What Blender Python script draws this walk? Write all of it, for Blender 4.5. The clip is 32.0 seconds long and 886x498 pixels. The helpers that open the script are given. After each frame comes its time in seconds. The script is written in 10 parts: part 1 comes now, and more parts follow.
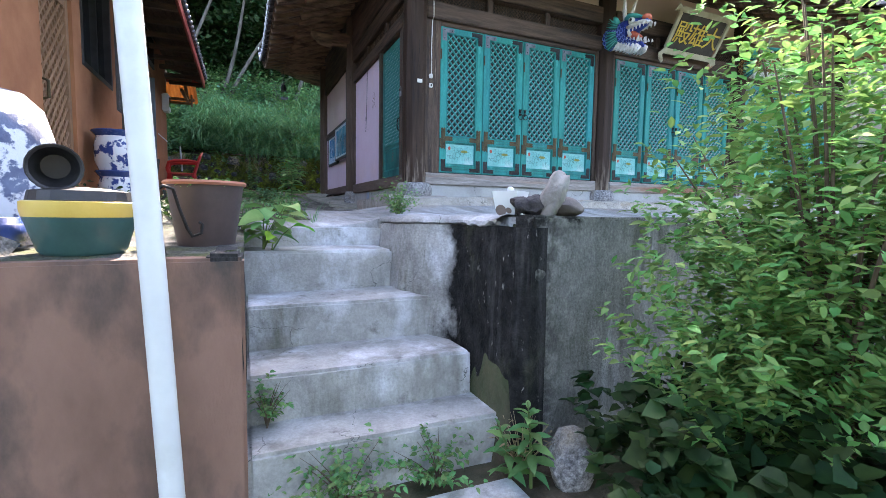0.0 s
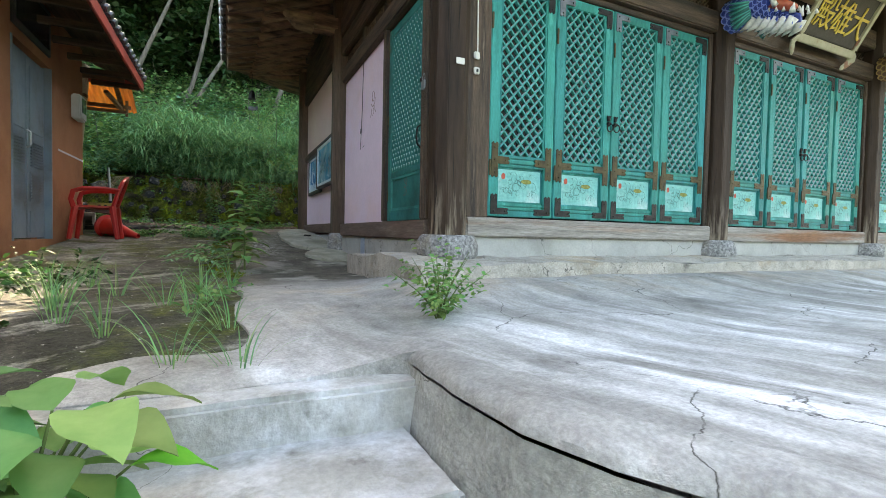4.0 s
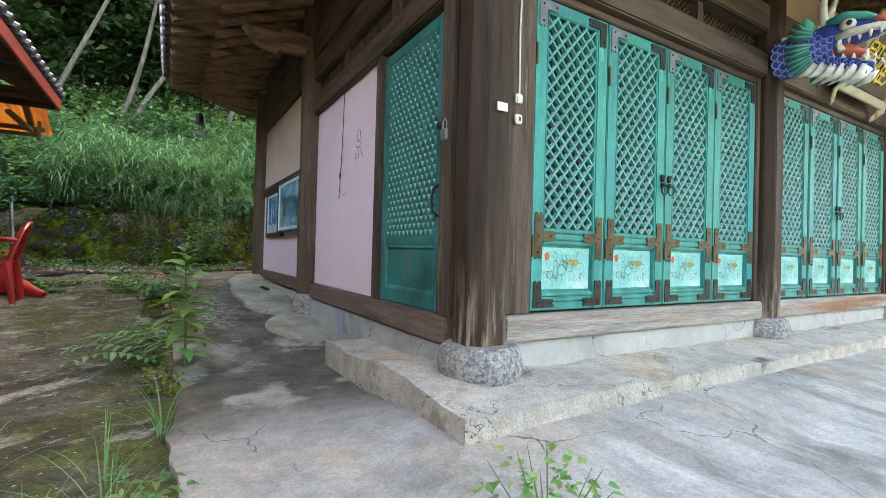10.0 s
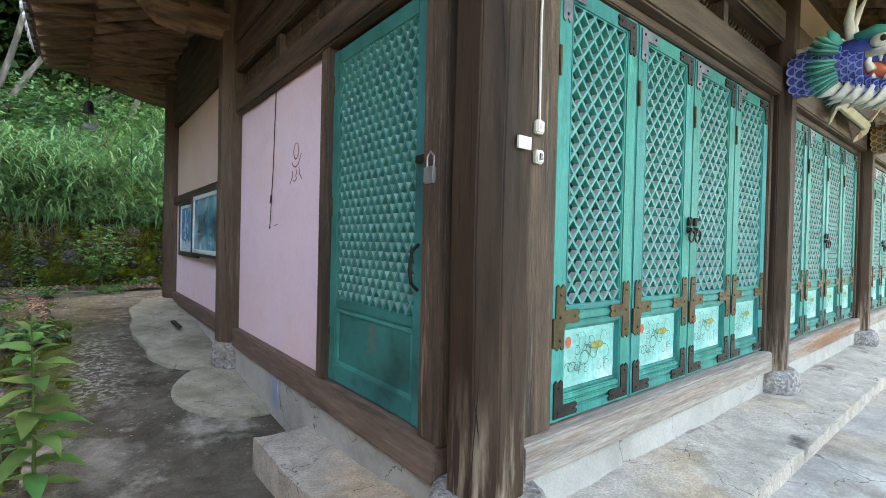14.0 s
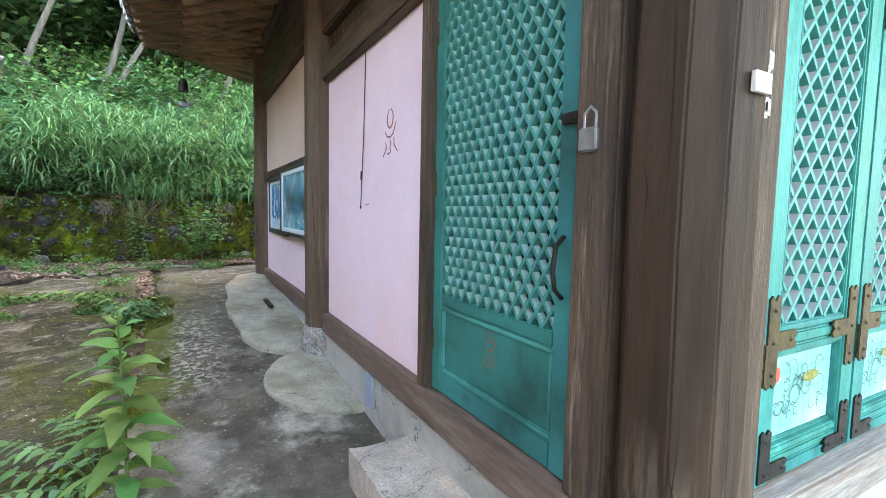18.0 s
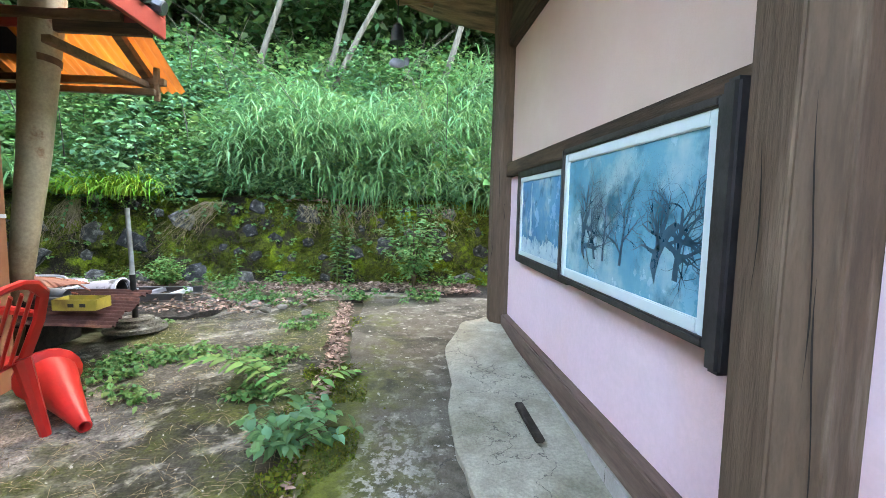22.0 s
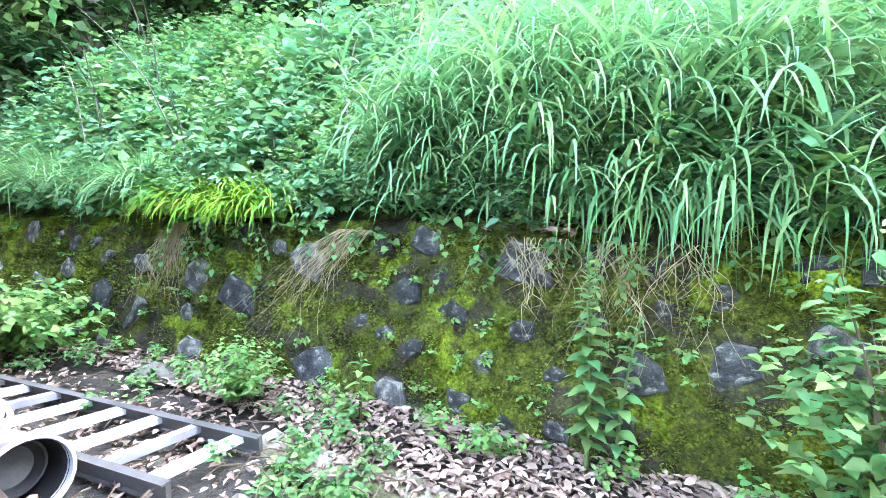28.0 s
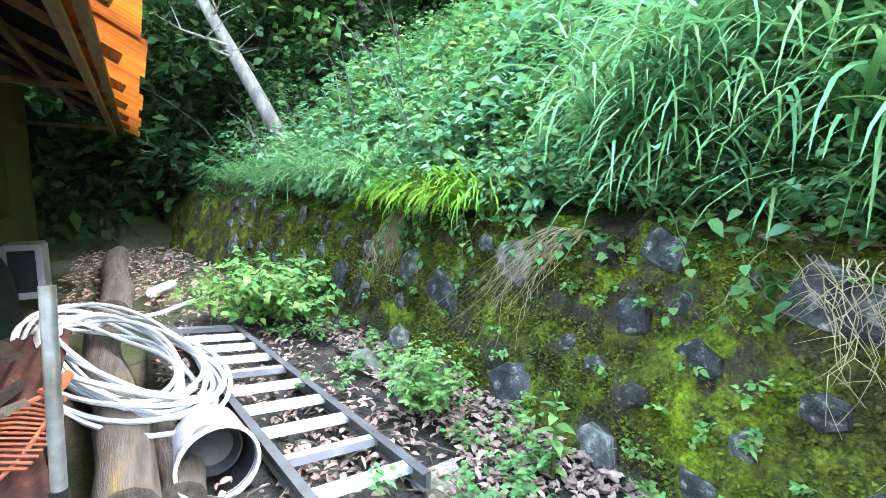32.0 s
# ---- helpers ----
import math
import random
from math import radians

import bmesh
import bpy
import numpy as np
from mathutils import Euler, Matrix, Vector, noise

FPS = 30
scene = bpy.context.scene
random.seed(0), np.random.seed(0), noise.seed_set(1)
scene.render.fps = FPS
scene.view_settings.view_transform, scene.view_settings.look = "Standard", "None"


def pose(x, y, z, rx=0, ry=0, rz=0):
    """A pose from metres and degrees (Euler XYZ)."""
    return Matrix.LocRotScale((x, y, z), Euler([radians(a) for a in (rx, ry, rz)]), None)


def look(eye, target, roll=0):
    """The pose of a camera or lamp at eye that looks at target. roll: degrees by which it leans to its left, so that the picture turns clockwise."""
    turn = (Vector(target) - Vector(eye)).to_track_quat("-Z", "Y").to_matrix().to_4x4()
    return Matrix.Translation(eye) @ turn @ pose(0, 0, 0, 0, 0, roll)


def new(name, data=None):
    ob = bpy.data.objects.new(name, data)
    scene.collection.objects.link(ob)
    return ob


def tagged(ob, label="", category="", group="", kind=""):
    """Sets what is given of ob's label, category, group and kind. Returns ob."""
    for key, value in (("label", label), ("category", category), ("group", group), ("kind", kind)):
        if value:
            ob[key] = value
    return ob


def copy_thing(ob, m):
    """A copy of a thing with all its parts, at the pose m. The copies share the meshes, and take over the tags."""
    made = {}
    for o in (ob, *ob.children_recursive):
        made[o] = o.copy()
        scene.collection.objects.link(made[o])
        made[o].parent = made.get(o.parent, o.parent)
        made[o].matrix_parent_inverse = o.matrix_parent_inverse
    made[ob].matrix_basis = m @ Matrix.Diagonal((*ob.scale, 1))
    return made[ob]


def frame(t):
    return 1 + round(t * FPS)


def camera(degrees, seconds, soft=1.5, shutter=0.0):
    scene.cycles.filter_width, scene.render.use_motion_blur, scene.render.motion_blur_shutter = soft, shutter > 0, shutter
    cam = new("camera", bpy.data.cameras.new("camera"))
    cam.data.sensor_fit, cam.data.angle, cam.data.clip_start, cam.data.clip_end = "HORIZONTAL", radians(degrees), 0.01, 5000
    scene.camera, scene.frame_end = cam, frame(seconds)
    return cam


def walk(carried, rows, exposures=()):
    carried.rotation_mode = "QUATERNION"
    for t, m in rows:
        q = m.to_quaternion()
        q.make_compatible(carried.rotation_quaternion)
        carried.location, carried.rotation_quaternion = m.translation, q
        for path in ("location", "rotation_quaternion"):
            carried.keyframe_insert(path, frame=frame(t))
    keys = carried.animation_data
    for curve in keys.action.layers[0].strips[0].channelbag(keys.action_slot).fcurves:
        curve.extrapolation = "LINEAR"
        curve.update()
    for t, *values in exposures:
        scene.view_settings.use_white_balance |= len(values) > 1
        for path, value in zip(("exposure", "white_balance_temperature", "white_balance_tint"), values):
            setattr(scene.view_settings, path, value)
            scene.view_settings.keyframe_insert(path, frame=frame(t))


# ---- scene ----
cam = camera(87.6, 32.0, soft=0.8)
METRES, EYE, TILT, LEAN, TURN = 13.8, 1.5, 0.0, 0.0, -23.4
ROWS = [
    (0.0, 0.0, 0.0, 0.0, 0.08, -4.62, -0.93),
    (0.5, -0.0095, 0.0269, 0.0014, -0.73, -4.05, -0.95),
    (1.0, -0.0115, 0.0564, 0.0063, -1.57, -3.24, -1.08),
    (1.5, -0.0185, 0.0832, 0.0063, -2.11, -2.63, -1.01),
    (2.0, -0.0255, 0.1062, 0.0087, -2.48, -2.04, -0.97),
    (2.5, -0.0232, 0.134, 0.0105, -2.18, -1.62, -0.97),
    (3.0, -0.0268, 0.1543, 0.0117, -2.03, -1.99, -1.02),
    (3.5, -0.0367, 0.1788, 0.0216, -1.66, -2.05, -1.11),
    (5.5, -0.0376, 0.1991, 0.0316, -2.33, -0.58, -1.51),
    (6.0, -0.0419, 0.1997, 0.0311, -2.22, -0.6, -1.42),
    (6.5, -0.0475, 0.2062, 0.0296, -2.39, -0.58, -1.41),
    (7.0, -0.0495, 0.2287, 0.0358, -2.39, -0.53, -1.38),
    (7.5, -0.0577, 0.2419, 0.0402, -2.88, -0.68, -1.43),
    (8.0, -0.0725, 0.2603, 0.0525, -4.35, -0.39, -1.43),
    (8.5, -0.0722, 0.2638, 0.0617, -6.55, 0.09, -1.49),
    (9.0, -0.0681, 0.266, 0.0631, -8.16, 0.5, -1.55),
    (9.5, -0.0665, 0.266, 0.0632, -8.06, 0.62, -1.55),
    (10.0, -0.0695, 0.2651, 0.063, -7.47, 0.56, -1.56),
    (10.5, -0.0708, 0.2651, 0.0628, -7.19, 0.57, -1.41),
    (11.0, -0.0705, 0.266, 0.0625, -6.56, 0.59, -1.22),
    (11.5, -0.0673, 0.2683, 0.0624, -5.84, 0.39, -1.18),
    (12.0, -0.0667, 0.2738, 0.0624, -6.9, -0.54, -1.22),
    (12.5, -0.0745, 0.2955, 0.0664, -9.48, -0.62, -1.31),
    (13.0, -0.0762, 0.3063, 0.0817, -11.99, -0.79, -1.42),
    (13.5, -0.0737, 0.3229, 0.088, -14.11, -0.75, -1.41),
    (14.0, -0.0759, 0.331, 0.0947, -15.2, -0.7, -1.34),
    (14.5, -0.0804, 0.3357, 0.0953, -15.27, -0.87, -1.28),
    (16.5, -0.0817, 0.3389, 0.0946, -14.1, -1.92, -1.14),
    (17.0, -0.084, 0.3435, 0.0938, -12.53, -2.78, -1.17),
    (17.5, -0.0874, 0.3527, 0.0918, -9.05, -3.92, -1.17),
    (18.0, -0.0839, 0.3701, 0.0991, -5.76, -4.46, -1.12),
    (18.5, -0.0906, 0.3899, 0.0999, -2.28, -4.66, -1.08),
    (19.0, -0.0999, 0.4129, 0.1037, 1.8, -4.7, -1.1),
    (19.5, -0.105, 0.441, 0.1062, 5.43, -4.74, -1.15),
    (20.0, -0.1144, 0.467, 0.1043, 8.82, -4.85, -1.15),
    (20.5, -0.1256, 0.494, 0.1062, 12.23, -5.28, -1.14),
    (21.0, -0.1361, 0.5242, 0.1063, 14.88, -5.43, -1.23),
    (21.5, -0.1505, 0.5516, 0.1049, 16.86, -5.31, -1.27),
    (22.0, -0.165, 0.5762, 0.108, 18.58, -5.26, -1.2),
    (22.5, -0.1768, 0.6044, 0.1094, 19.93, -5.25, -1.19),
    (23.0, -0.1934, 0.6276, 0.1086, 21.57, -5.57, -1.18),
    (23.5, -0.2103, 0.6479, 0.1102, 23.69, -5.39, -1.14),
    (24.0, -0.2218, 0.6729, 0.1138, 25.63, -5.17, -1.12),
    (24.5, -0.2354, 0.6951, 0.1134, 27.4, -5.0, -1.03),
    (26.5, -0.2811, 0.7762, 0.1181, 34.51, -4.8, -1.12),
    (27.0, -0.2907, 0.7879, 0.1186, 38.85, -4.63, -1.12),
    (27.5, -0.2981, 0.8091, 0.1216, 44.7, -4.91, -1.15),
    (28.0, -0.3113, 0.8201, 0.1194, 50.81, -5.05, -1.03),
    (28.5, -0.328, 0.8292, 0.1229, 58.85, -5.47, -0.95),
    (29.0, -0.3347, 0.84, 0.1224, 68.45, -5.56, -0.78),
    (29.5, -0.3375, 0.8508, 0.125, 77.84, -5.63, -0.54),
    (30.0, -0.3389, 0.8505, 0.1262, 85.52, -5.45, -0.57),
    (30.5, -0.3407, 0.8505, 0.1265, 89.5, -5.22, -0.7),
    (31.0, -0.3419, 0.8507, 0.1265, 92.26, -5.49, -0.79),
    (31.5, -0.3427, 0.8505, 0.1259, 91.65, -6.46, -0.9),
    (32.0, -0.3444, 0.8507, 0.1238, 80.11, -7.76, -0.98),
]
EXPO = ((0.0, 3.3, 7000, 22), (1.0, 2.95, 7200, 24), (2.0, 2.75, 8000, 22), (3.0, 3.4, 9000, 10), (6.0, 3.5, 9300, 12), (9.0, 3.8, 9500, 16), (14.0, 3.9, 9400, 16), (17.5, 4.4, 9000, 14), (19.0, 4.9, 9000, 16), (20.0, 5.1, 9000, 14), (21.0, 4.9, 8800, 13), (22.0, 5.0, 8500, 12), (25.0, 5.4, 8200, 10), (28.0, 6.1, 7500, 12), (32.0, 5.75, 7600, 6))
walk(cam, [(t, pose(0, 0, EYE, TILT, LEAN, TURN) @ pose(METRES * x, METRES * y, METRES * z, 90 + pitch, roll, yaw)) for t, x, y, z, yaw, pitch, roll in ROWS], EXPO)

# ---- light ----
world = bpy.data.worlds.new("world")
scene.world = world
world.use_nodes = True
wn, wl = world.node_tree.nodes, world.node_tree.links
sky = wn.new("ShaderNodeTexSky")
sky.sky_type, sky.sun_disc = "NISHITA", False
SUN_ELEV, SUN_AZ = 43.0, 13.0            # azimuth from +y towards +x
sky.sun_elevation, sky.sun_rotation = radians(SUN_ELEV), radians(SUN_AZ)
sky.air_density, sky.dust_density, sky.ozone_density = 1.0, 2.5, 1.0
bg = wn["Background"]
bg.inputs["Strength"].default_value = 0.15
wl.new(sky.outputs[0], bg.inputs["Color"])
sun = new("sun", bpy.data.lights.new("sun", "SUN"))
sun.data.energy, sun.data.angle, sun.data.color = 3.0, radians(1.0), (1.0, 0.95, 0.85)
sun.matrix_world = look((0, 0, 0), (-math.sin(radians(SUN_AZ)) * math.cos(radians(SUN_ELEV)),
                                    -math.cos(radians(SUN_AZ)) * math.cos(radians(SUN_ELEV)), -math.sin(radians(SUN_ELEV))))

# ---- materials ----


def mat(name, c1, c2, scale=6.0, rough=0.8, metal=0.0, bump=0.15, bscale=60.0, c3=None, s3=1.2, cut=(0.45, 0.65),
        stretch=(1, 1, 1), island=0.0, obj=0.0, crack=0.0, cscale=1.0, detail=6.0, leaf=0.0, spec=0.5, c4=None, s4=3.0, cut4=(0.5, 0.6), grain=0.0, gscale=120.0, foot=None):
    """Two colours mixed by noise, stains of a third and fourth, cracks, relief, and a change from piece to piece."""
    m = bpy.data.materials.new(name)
    m.use_nodes = True
    nt = m.node_tree
    nd, ln = nt.nodes, nt.links
    bsdf = nd["Principled BSDF"]
    out = nd["Material Output"]
    tc, mp = nd.new("ShaderNodeTexCoord"), nd.new("ShaderNodeMapping")
    mp.inputs["Scale"].default_value = stretch
    ln.new(tc.outputs["Object"], mp.inputs["Vector"])

    def noise_tex(s, d=detail):
        n = nd.new("ShaderNodeTexNoise")
        n.inputs["Scale"].default_value, n.inputs["Detail"].default_value = s, d
        n.inputs["Roughness"].default_value = 0.62
        ln.new(mp.outputs[0], n.inputs["Vector"])
        return n.outputs["Fac"]

    def ramp(f, a, b):
        r = nd.new("ShaderNodeMapRange")
        r.inputs["From Min"].default_value, r.inputs["From Max"].default_value = a, b
        ln.new(f, r.inputs["Value"])
        return r.outputs[0]

    def mix(f, a, b, mode="MIX"):
        x = nd.new("ShaderNodeMix")
        x.data_type, x.blend_type = "RGBA", mode
        if isinstance(f, float):
            x.inputs[0].default_value = f
        else:
            ln.new(f, x.inputs[0])
        for sock, v in ((x.inputs[6], a), (x.inputs[7], b)):
            if isinstance(v, tuple):
                sock.default_value = (*v, 1)
            else:
                ln.new(v, sock)
        return x.outputs[2]

    col = mix(ramp(noise_tex(scale), 0.35, 0.65), tuple(c1), tuple(c2))
    if c3:
        col = mix(ramp(noise_tex(s3, 8.0), *cut), col, tuple(c3))
    if c4:
        col = mix(ramp(noise_tex(s4, 8.0), *cut4), col, tuple(c4))
    if grain:
        speck = ramp(noise_tex(gscale, 3.0), 0.36, 0.64)
        col = mix(1.0, col, mix(speck, (1 - grain,) * 3, (1 + grain * 0.8,) * 3), "MULTIPLY")
        blotch = ramp(noise_tex(gscale * 0.16, 7.0), 0.36, 0.64)
        col = mix(1.0, col, mix(blotch, (1 - grain * 0.75,) * 3, (1 + grain * 0.6,) * 3), "MULTIPLY")
    if foot:
        sep, wear = nd.new("ShaderNodeSeparateXYZ"), nd.new("ShaderNodeMath")
        ln.new(tc.outputs["Object"], sep.inputs[0])
        wear.operation = "MULTIPLY_ADD"
        wear.inputs[1].default_value = foot[2]
        ln.new(noise_tex(6.0, 8.0), wear.inputs[0])
        ln.new(sep.outputs[foot[4] if len(foot) > 4 else "Z"], wear.inputs[2])
        worn = mix(1.0, col, tuple(foot[3]), "MULTIPLY") if len(foot) > 4 else tuple(foot[3])
        col = mix(ramp(wear.outputs[0], foot[0], foot[1]), worn, col)
    height = noise_tex(bscale, 4.0)
    if crack:
        v = nd.new("ShaderNodeTexVoronoi")
        v.feature = "DISTANCE_TO_EDGE"
        v.inputs["Scale"].default_value = cscale
        warp = nd.new("ShaderNodeTexNoise")
        warp.inputs["Scale"].default_value, warp.inputs["Detail"].default_value = cscale * 2.5, 6
        ln.new(mp.outputs[0], warp.inputs["Vector"])
        add = nd.new("ShaderNodeMixRGB")
        add.blend_type = "ADD"
        add.inputs[0].default_value = 0.55
        ln.new(mp.outputs[0], add.inputs[1])
        ln.new(warp.outputs["Color"], add.inputs[2])
        ln.new(add.outputs[0], v.inputs["Vector"])
        line = ramp(v.outputs["Distance"], 0.0, crack)
        broken = nd.new("ShaderNodeMath")
        broken.operation = "MAXIMUM"
        ln.new(line, broken.inputs[0])
        ln.new(ramp(noise_tex(cscale * 1.6, 6.0), 0.47, 0.43), broken.inputs[1])
        col = mix(broken.outputs[0], (0.06, 0.06, 0.055), col)
    if island or obj:
        if island:
            g = nd.new("ShaderNodeNewGeometry")
            rnd, amount = g.outputs["Random Per Island"], island
        else:
            g = nd.new("ShaderNodeObjectInfo")
            rnd, amount = g.outputs["Random"], obj
        hsv = nd.new("ShaderNodeHueSaturation")
        r1 = nd.new("ShaderNodeMapRange")
        r1.inputs["To Min"].default_value, r1.inputs["To Max"].default_value = 1 - amount, 1 + amount
        ln.new(rnd, r1.inputs["Value"])
        ln.new(r1.outputs[0], hsv.inputs["Value"])
        sc = nd.new("ShaderNodeMath")
        sc.operation = "MULTIPLY"
        sc.inputs[1].default_value = 7.31
        ln.new(rnd, sc.inputs[0])
        fr = nd.new("ShaderNodeMath")
        fr.operation = "FRACT"
        ln.new(sc.outputs[0], fr.inputs[0])
        r2 = nd.new("ShaderNodeMapRange")
        spread = 0.045 if leaf else 0.015
        r2.inputs["To Min"].default_value, r2.inputs["To Max"].default_value = 0.5 - spread, 0.5 + spread
        ln.new(fr.outputs[0], r2.inputs["Value"])
        ln.new(r2.outputs[0], hsv.inputs["Hue"])
        ln.new(col, hsv.inputs["Color"])
        col = hsv.outputs[0]
    ln.new(col, bsdf.inputs["Base Color"])
    bsdf.inputs["Metallic"].default_value = metal
    bsdf.inputs["Specular IOR Level"].default_value = spec
    rr = nd.new("ShaderNodeMapRange")
    rr.inputs["To Min"].default_value, rr.inputs["To Max"].default_value = max(0.02, rough - 0.12), min(1.0, rough + 0.12)
    ln.new(noise_tex(scale * 3), rr.inputs["Value"])
    ln.new(rr.outputs[0], bsdf.inputs["Roughness"])
    if bump:
        b = nd.new("ShaderNodeBump")
        b.inputs["Strength"].default_value, b.inputs["Distance"].default_value = bump, 0.02
        ln.new(height, b.inputs["Height"])
        ln.new(b.outputs[0], bsdf.inputs["Normal"])
    if leaf:
        tr, mx = nd.new("ShaderNodeBsdfTranslucent"), nd.new("ShaderNodeMixShader")
        mx.inputs[0].default_value = leaf
        ln.new(col, tr.inputs["Color"])
        ln.new(bsdf.outputs[0], mx.inputs[1])
        ln.new(tr.outputs[0], mx.inputs[2])
        ln.new(mx.outputs[0], out.inputs["Surface"])
    return m


def layered(name, base, layers, rough=0.85, bump=0.6, bscale=60.0, grain=0.2, gscale=90.0, crack=0.0, cscale=1.0, stretch=(1, 1, 1), spec=0.4, vary=0.0):
    """A surface in layers: base is (colour, colour, noise scale); each layer is laid over it where its noise is high and its zones allow."""
    m = bpy.data.materials.new(name)
    m.use_nodes = True
    nd, ln = m.node_tree.nodes, m.node_tree.links
    bsdf = nd["Principled BSDF"]
    tc = nd.new("ShaderNodeTexCoord")
    sep = nd.new("ShaderNodeSeparateXYZ")
    ln.new(tc.outputs["Object"], sep.inputs[0])
    count = [0]

    def noise_tex(scale, st=stretch, rot=0.0, detail=9.0, rgh=0.62):
        count[0] += 1
        mp, n = nd.new("ShaderNodeMapping"), nd.new("ShaderNodeTexNoise")
        mp.vector_type = "TEXTURE"
        mp.inputs["Rotation"].default_value = (0, 0, radians(rot))
        mp.inputs["Scale"].default_value = tuple(1 / v for v in st)
        mp.inputs["Location"].default_value = (3.7 * count[0], -2.3 * count[0], 1.9 * count[0])
        n.inputs["Scale"].default_value, n.inputs["Detail"].default_value, n.inputs["Roughness"].default_value = scale, detail, rgh
        ln.new(tc.outputs["Object"], mp.inputs["Vector"])
        ln.new(mp.outputs[0], n.inputs["Vector"])
        return n.outputs["Fac"]

    def ramp(f, a, b):
        r = nd.new("ShaderNodeMapRange")
        r.inputs["From Min"].default_value, r.inputs["From Max"].default_value = a, b
        ln.new(f, r.inputs["Value"])
        return r.outputs[0]

    def calc(op, a, b):
        x = nd.new("ShaderNodeMath")
        x.operation = op
        for i, v in enumerate((a, b)):
            if isinstance(v, (int, float)):
                x.inputs[i].default_value = v
            else:
                ln.new(v, x.inputs[i])
        return x.outputs[0]

    def mix(f, a, b, mode="MIX"):
        x = nd.new("ShaderNodeMix")
        x.data_type, x.blend_type = "RGBA", mode
        if isinstance(f, (int, float)):
            x.inputs[0].default_value = f
        else:
            ln.new(f, x.inputs[0])
        for sock, v in ((x.inputs[6], a), (x.inputs[7], b)):
            if isinstance(v, tuple):
                sock.default_value = (*v, 1)
            else:
                ln.new(v, sock)
        return x.outputs[2]

    col = mix(ramp(noise_tex(base[2]), 0.35, 0.65), tuple(base[0]), tuple(base[1]))
    for la in layers:
        f = ramp(noise_tex(la["s"], la.get("st", stretch), la.get("rot", 0.0)), *la["cut"])
        for ax, v0, v1, amp, freq in la.get("zone", ()):
            f = calc("MULTIPLY", f, ramp(calc("ADD", calc("MULTIPLY", calc("SUBTRACT", noise_tex(freq), 0.5), amp), sep.outputs[ax]), v0, v1))
        c = la["c"]
        top = mix(ramp(noise_tex(la["s"] * 3.1 + 3), 0.35, 0.65), c[0], c[1]) if isinstance(c[0], tuple) else tuple(c)
        col = mix(calc("MULTIPLY", f, la.get("k", 1.0)), col, top)
    if crack:
        mp, v = nd.new("ShaderNodeMapping"), nd.new("ShaderNodeTexVoronoi")
        mp.inputs["Scale"].default_value = stretch
        ln.new(tc.outputs["Object"], mp.inputs["Vector"])
        v.feature = "DISTANCE_TO_EDGE"
        v.inputs["Scale"].default_value = cscale
        warp, add = nd.new("ShaderNodeTexNoise"), nd.new("ShaderNodeMixRGB")
        warp.inputs["Scale"].default_value, warp.inputs["Detail"].default_value = cscale * 2.5, 6
        ln.new(mp.outputs[0], warp.inputs["Vector"])
        add.blend_type = "ADD"
        add.inputs[0].default_value = 0.55
        ln.new(mp.outputs[0], add.inputs[1])
        ln.new(warp.outputs["Color"], add.inputs[2])
        ln.new(add.outputs[0], v.inputs["Vector"])
        line = calc("MAXIMUM", ramp(v.outputs["Distance"], 0.0, crack), ramp(noise_tex(cscale * 1.6), 0.52, 0.47))
        col = mix(line, (0.045, 0.043, 0.038), col)
    if grain:
        for sc, k in ((gscale, 1.0), (gscale * 0.22, 0.7)):
            col = mix(1.0, col, mix(ramp(noise_tex(sc, detail=4.0), 0.36, 0.64), (1 - grain * k,) * 3, (1 + grain * 0.8 * k,) * 3), "MULTIPLY")
    if vary:
        info, hsv = nd.new("ShaderNodeObjectInfo"), nd.new("ShaderNodeHueSaturation")
        r = nd.new("ShaderNodeMapRange")
        r.inputs["To Min"].default_value, r.inputs["To Max"].default_value = 1 - vary, 1 + vary
        ln.new(info.outputs["Random"], r.inputs["Value"])
        ln.new(r.outputs[0], hsv.inputs["Value"])
        ln.new(col, hsv.inputs["Color"])
        col = hsv.outputs[0]
    ln.new(col, bsdf.inputs["Base Color"])
    bsdf.inputs["Specular IOR Level"].default_value = spec
    rr = nd.new("ShaderNodeMapRange")
    rr.inputs["To Min"].default_value, rr.inputs["To Max"].default_value = max(0.05, rough - 0.15), min(1.0, rough + 0.12)
    ln.new(noise_tex(5.0), rr.inputs["Value"])
    ln.new(rr.outputs[0], bsdf.inputs["Roughness"])
    b = nd.new("ShaderNodeBump")
    b.inputs["Strength"].default_value, b.inputs["Distance"].default_value = bump, 0.02
    ln.new(calc("ADD", noise_tex(bscale, detail=5.0), calc("MULTIPLY", noise_tex(bscale * 0.2), 1.6)), b.inputs["Height"])
    ln.new(b.outputs[0], bsdf.inputs["Normal"])
    return m


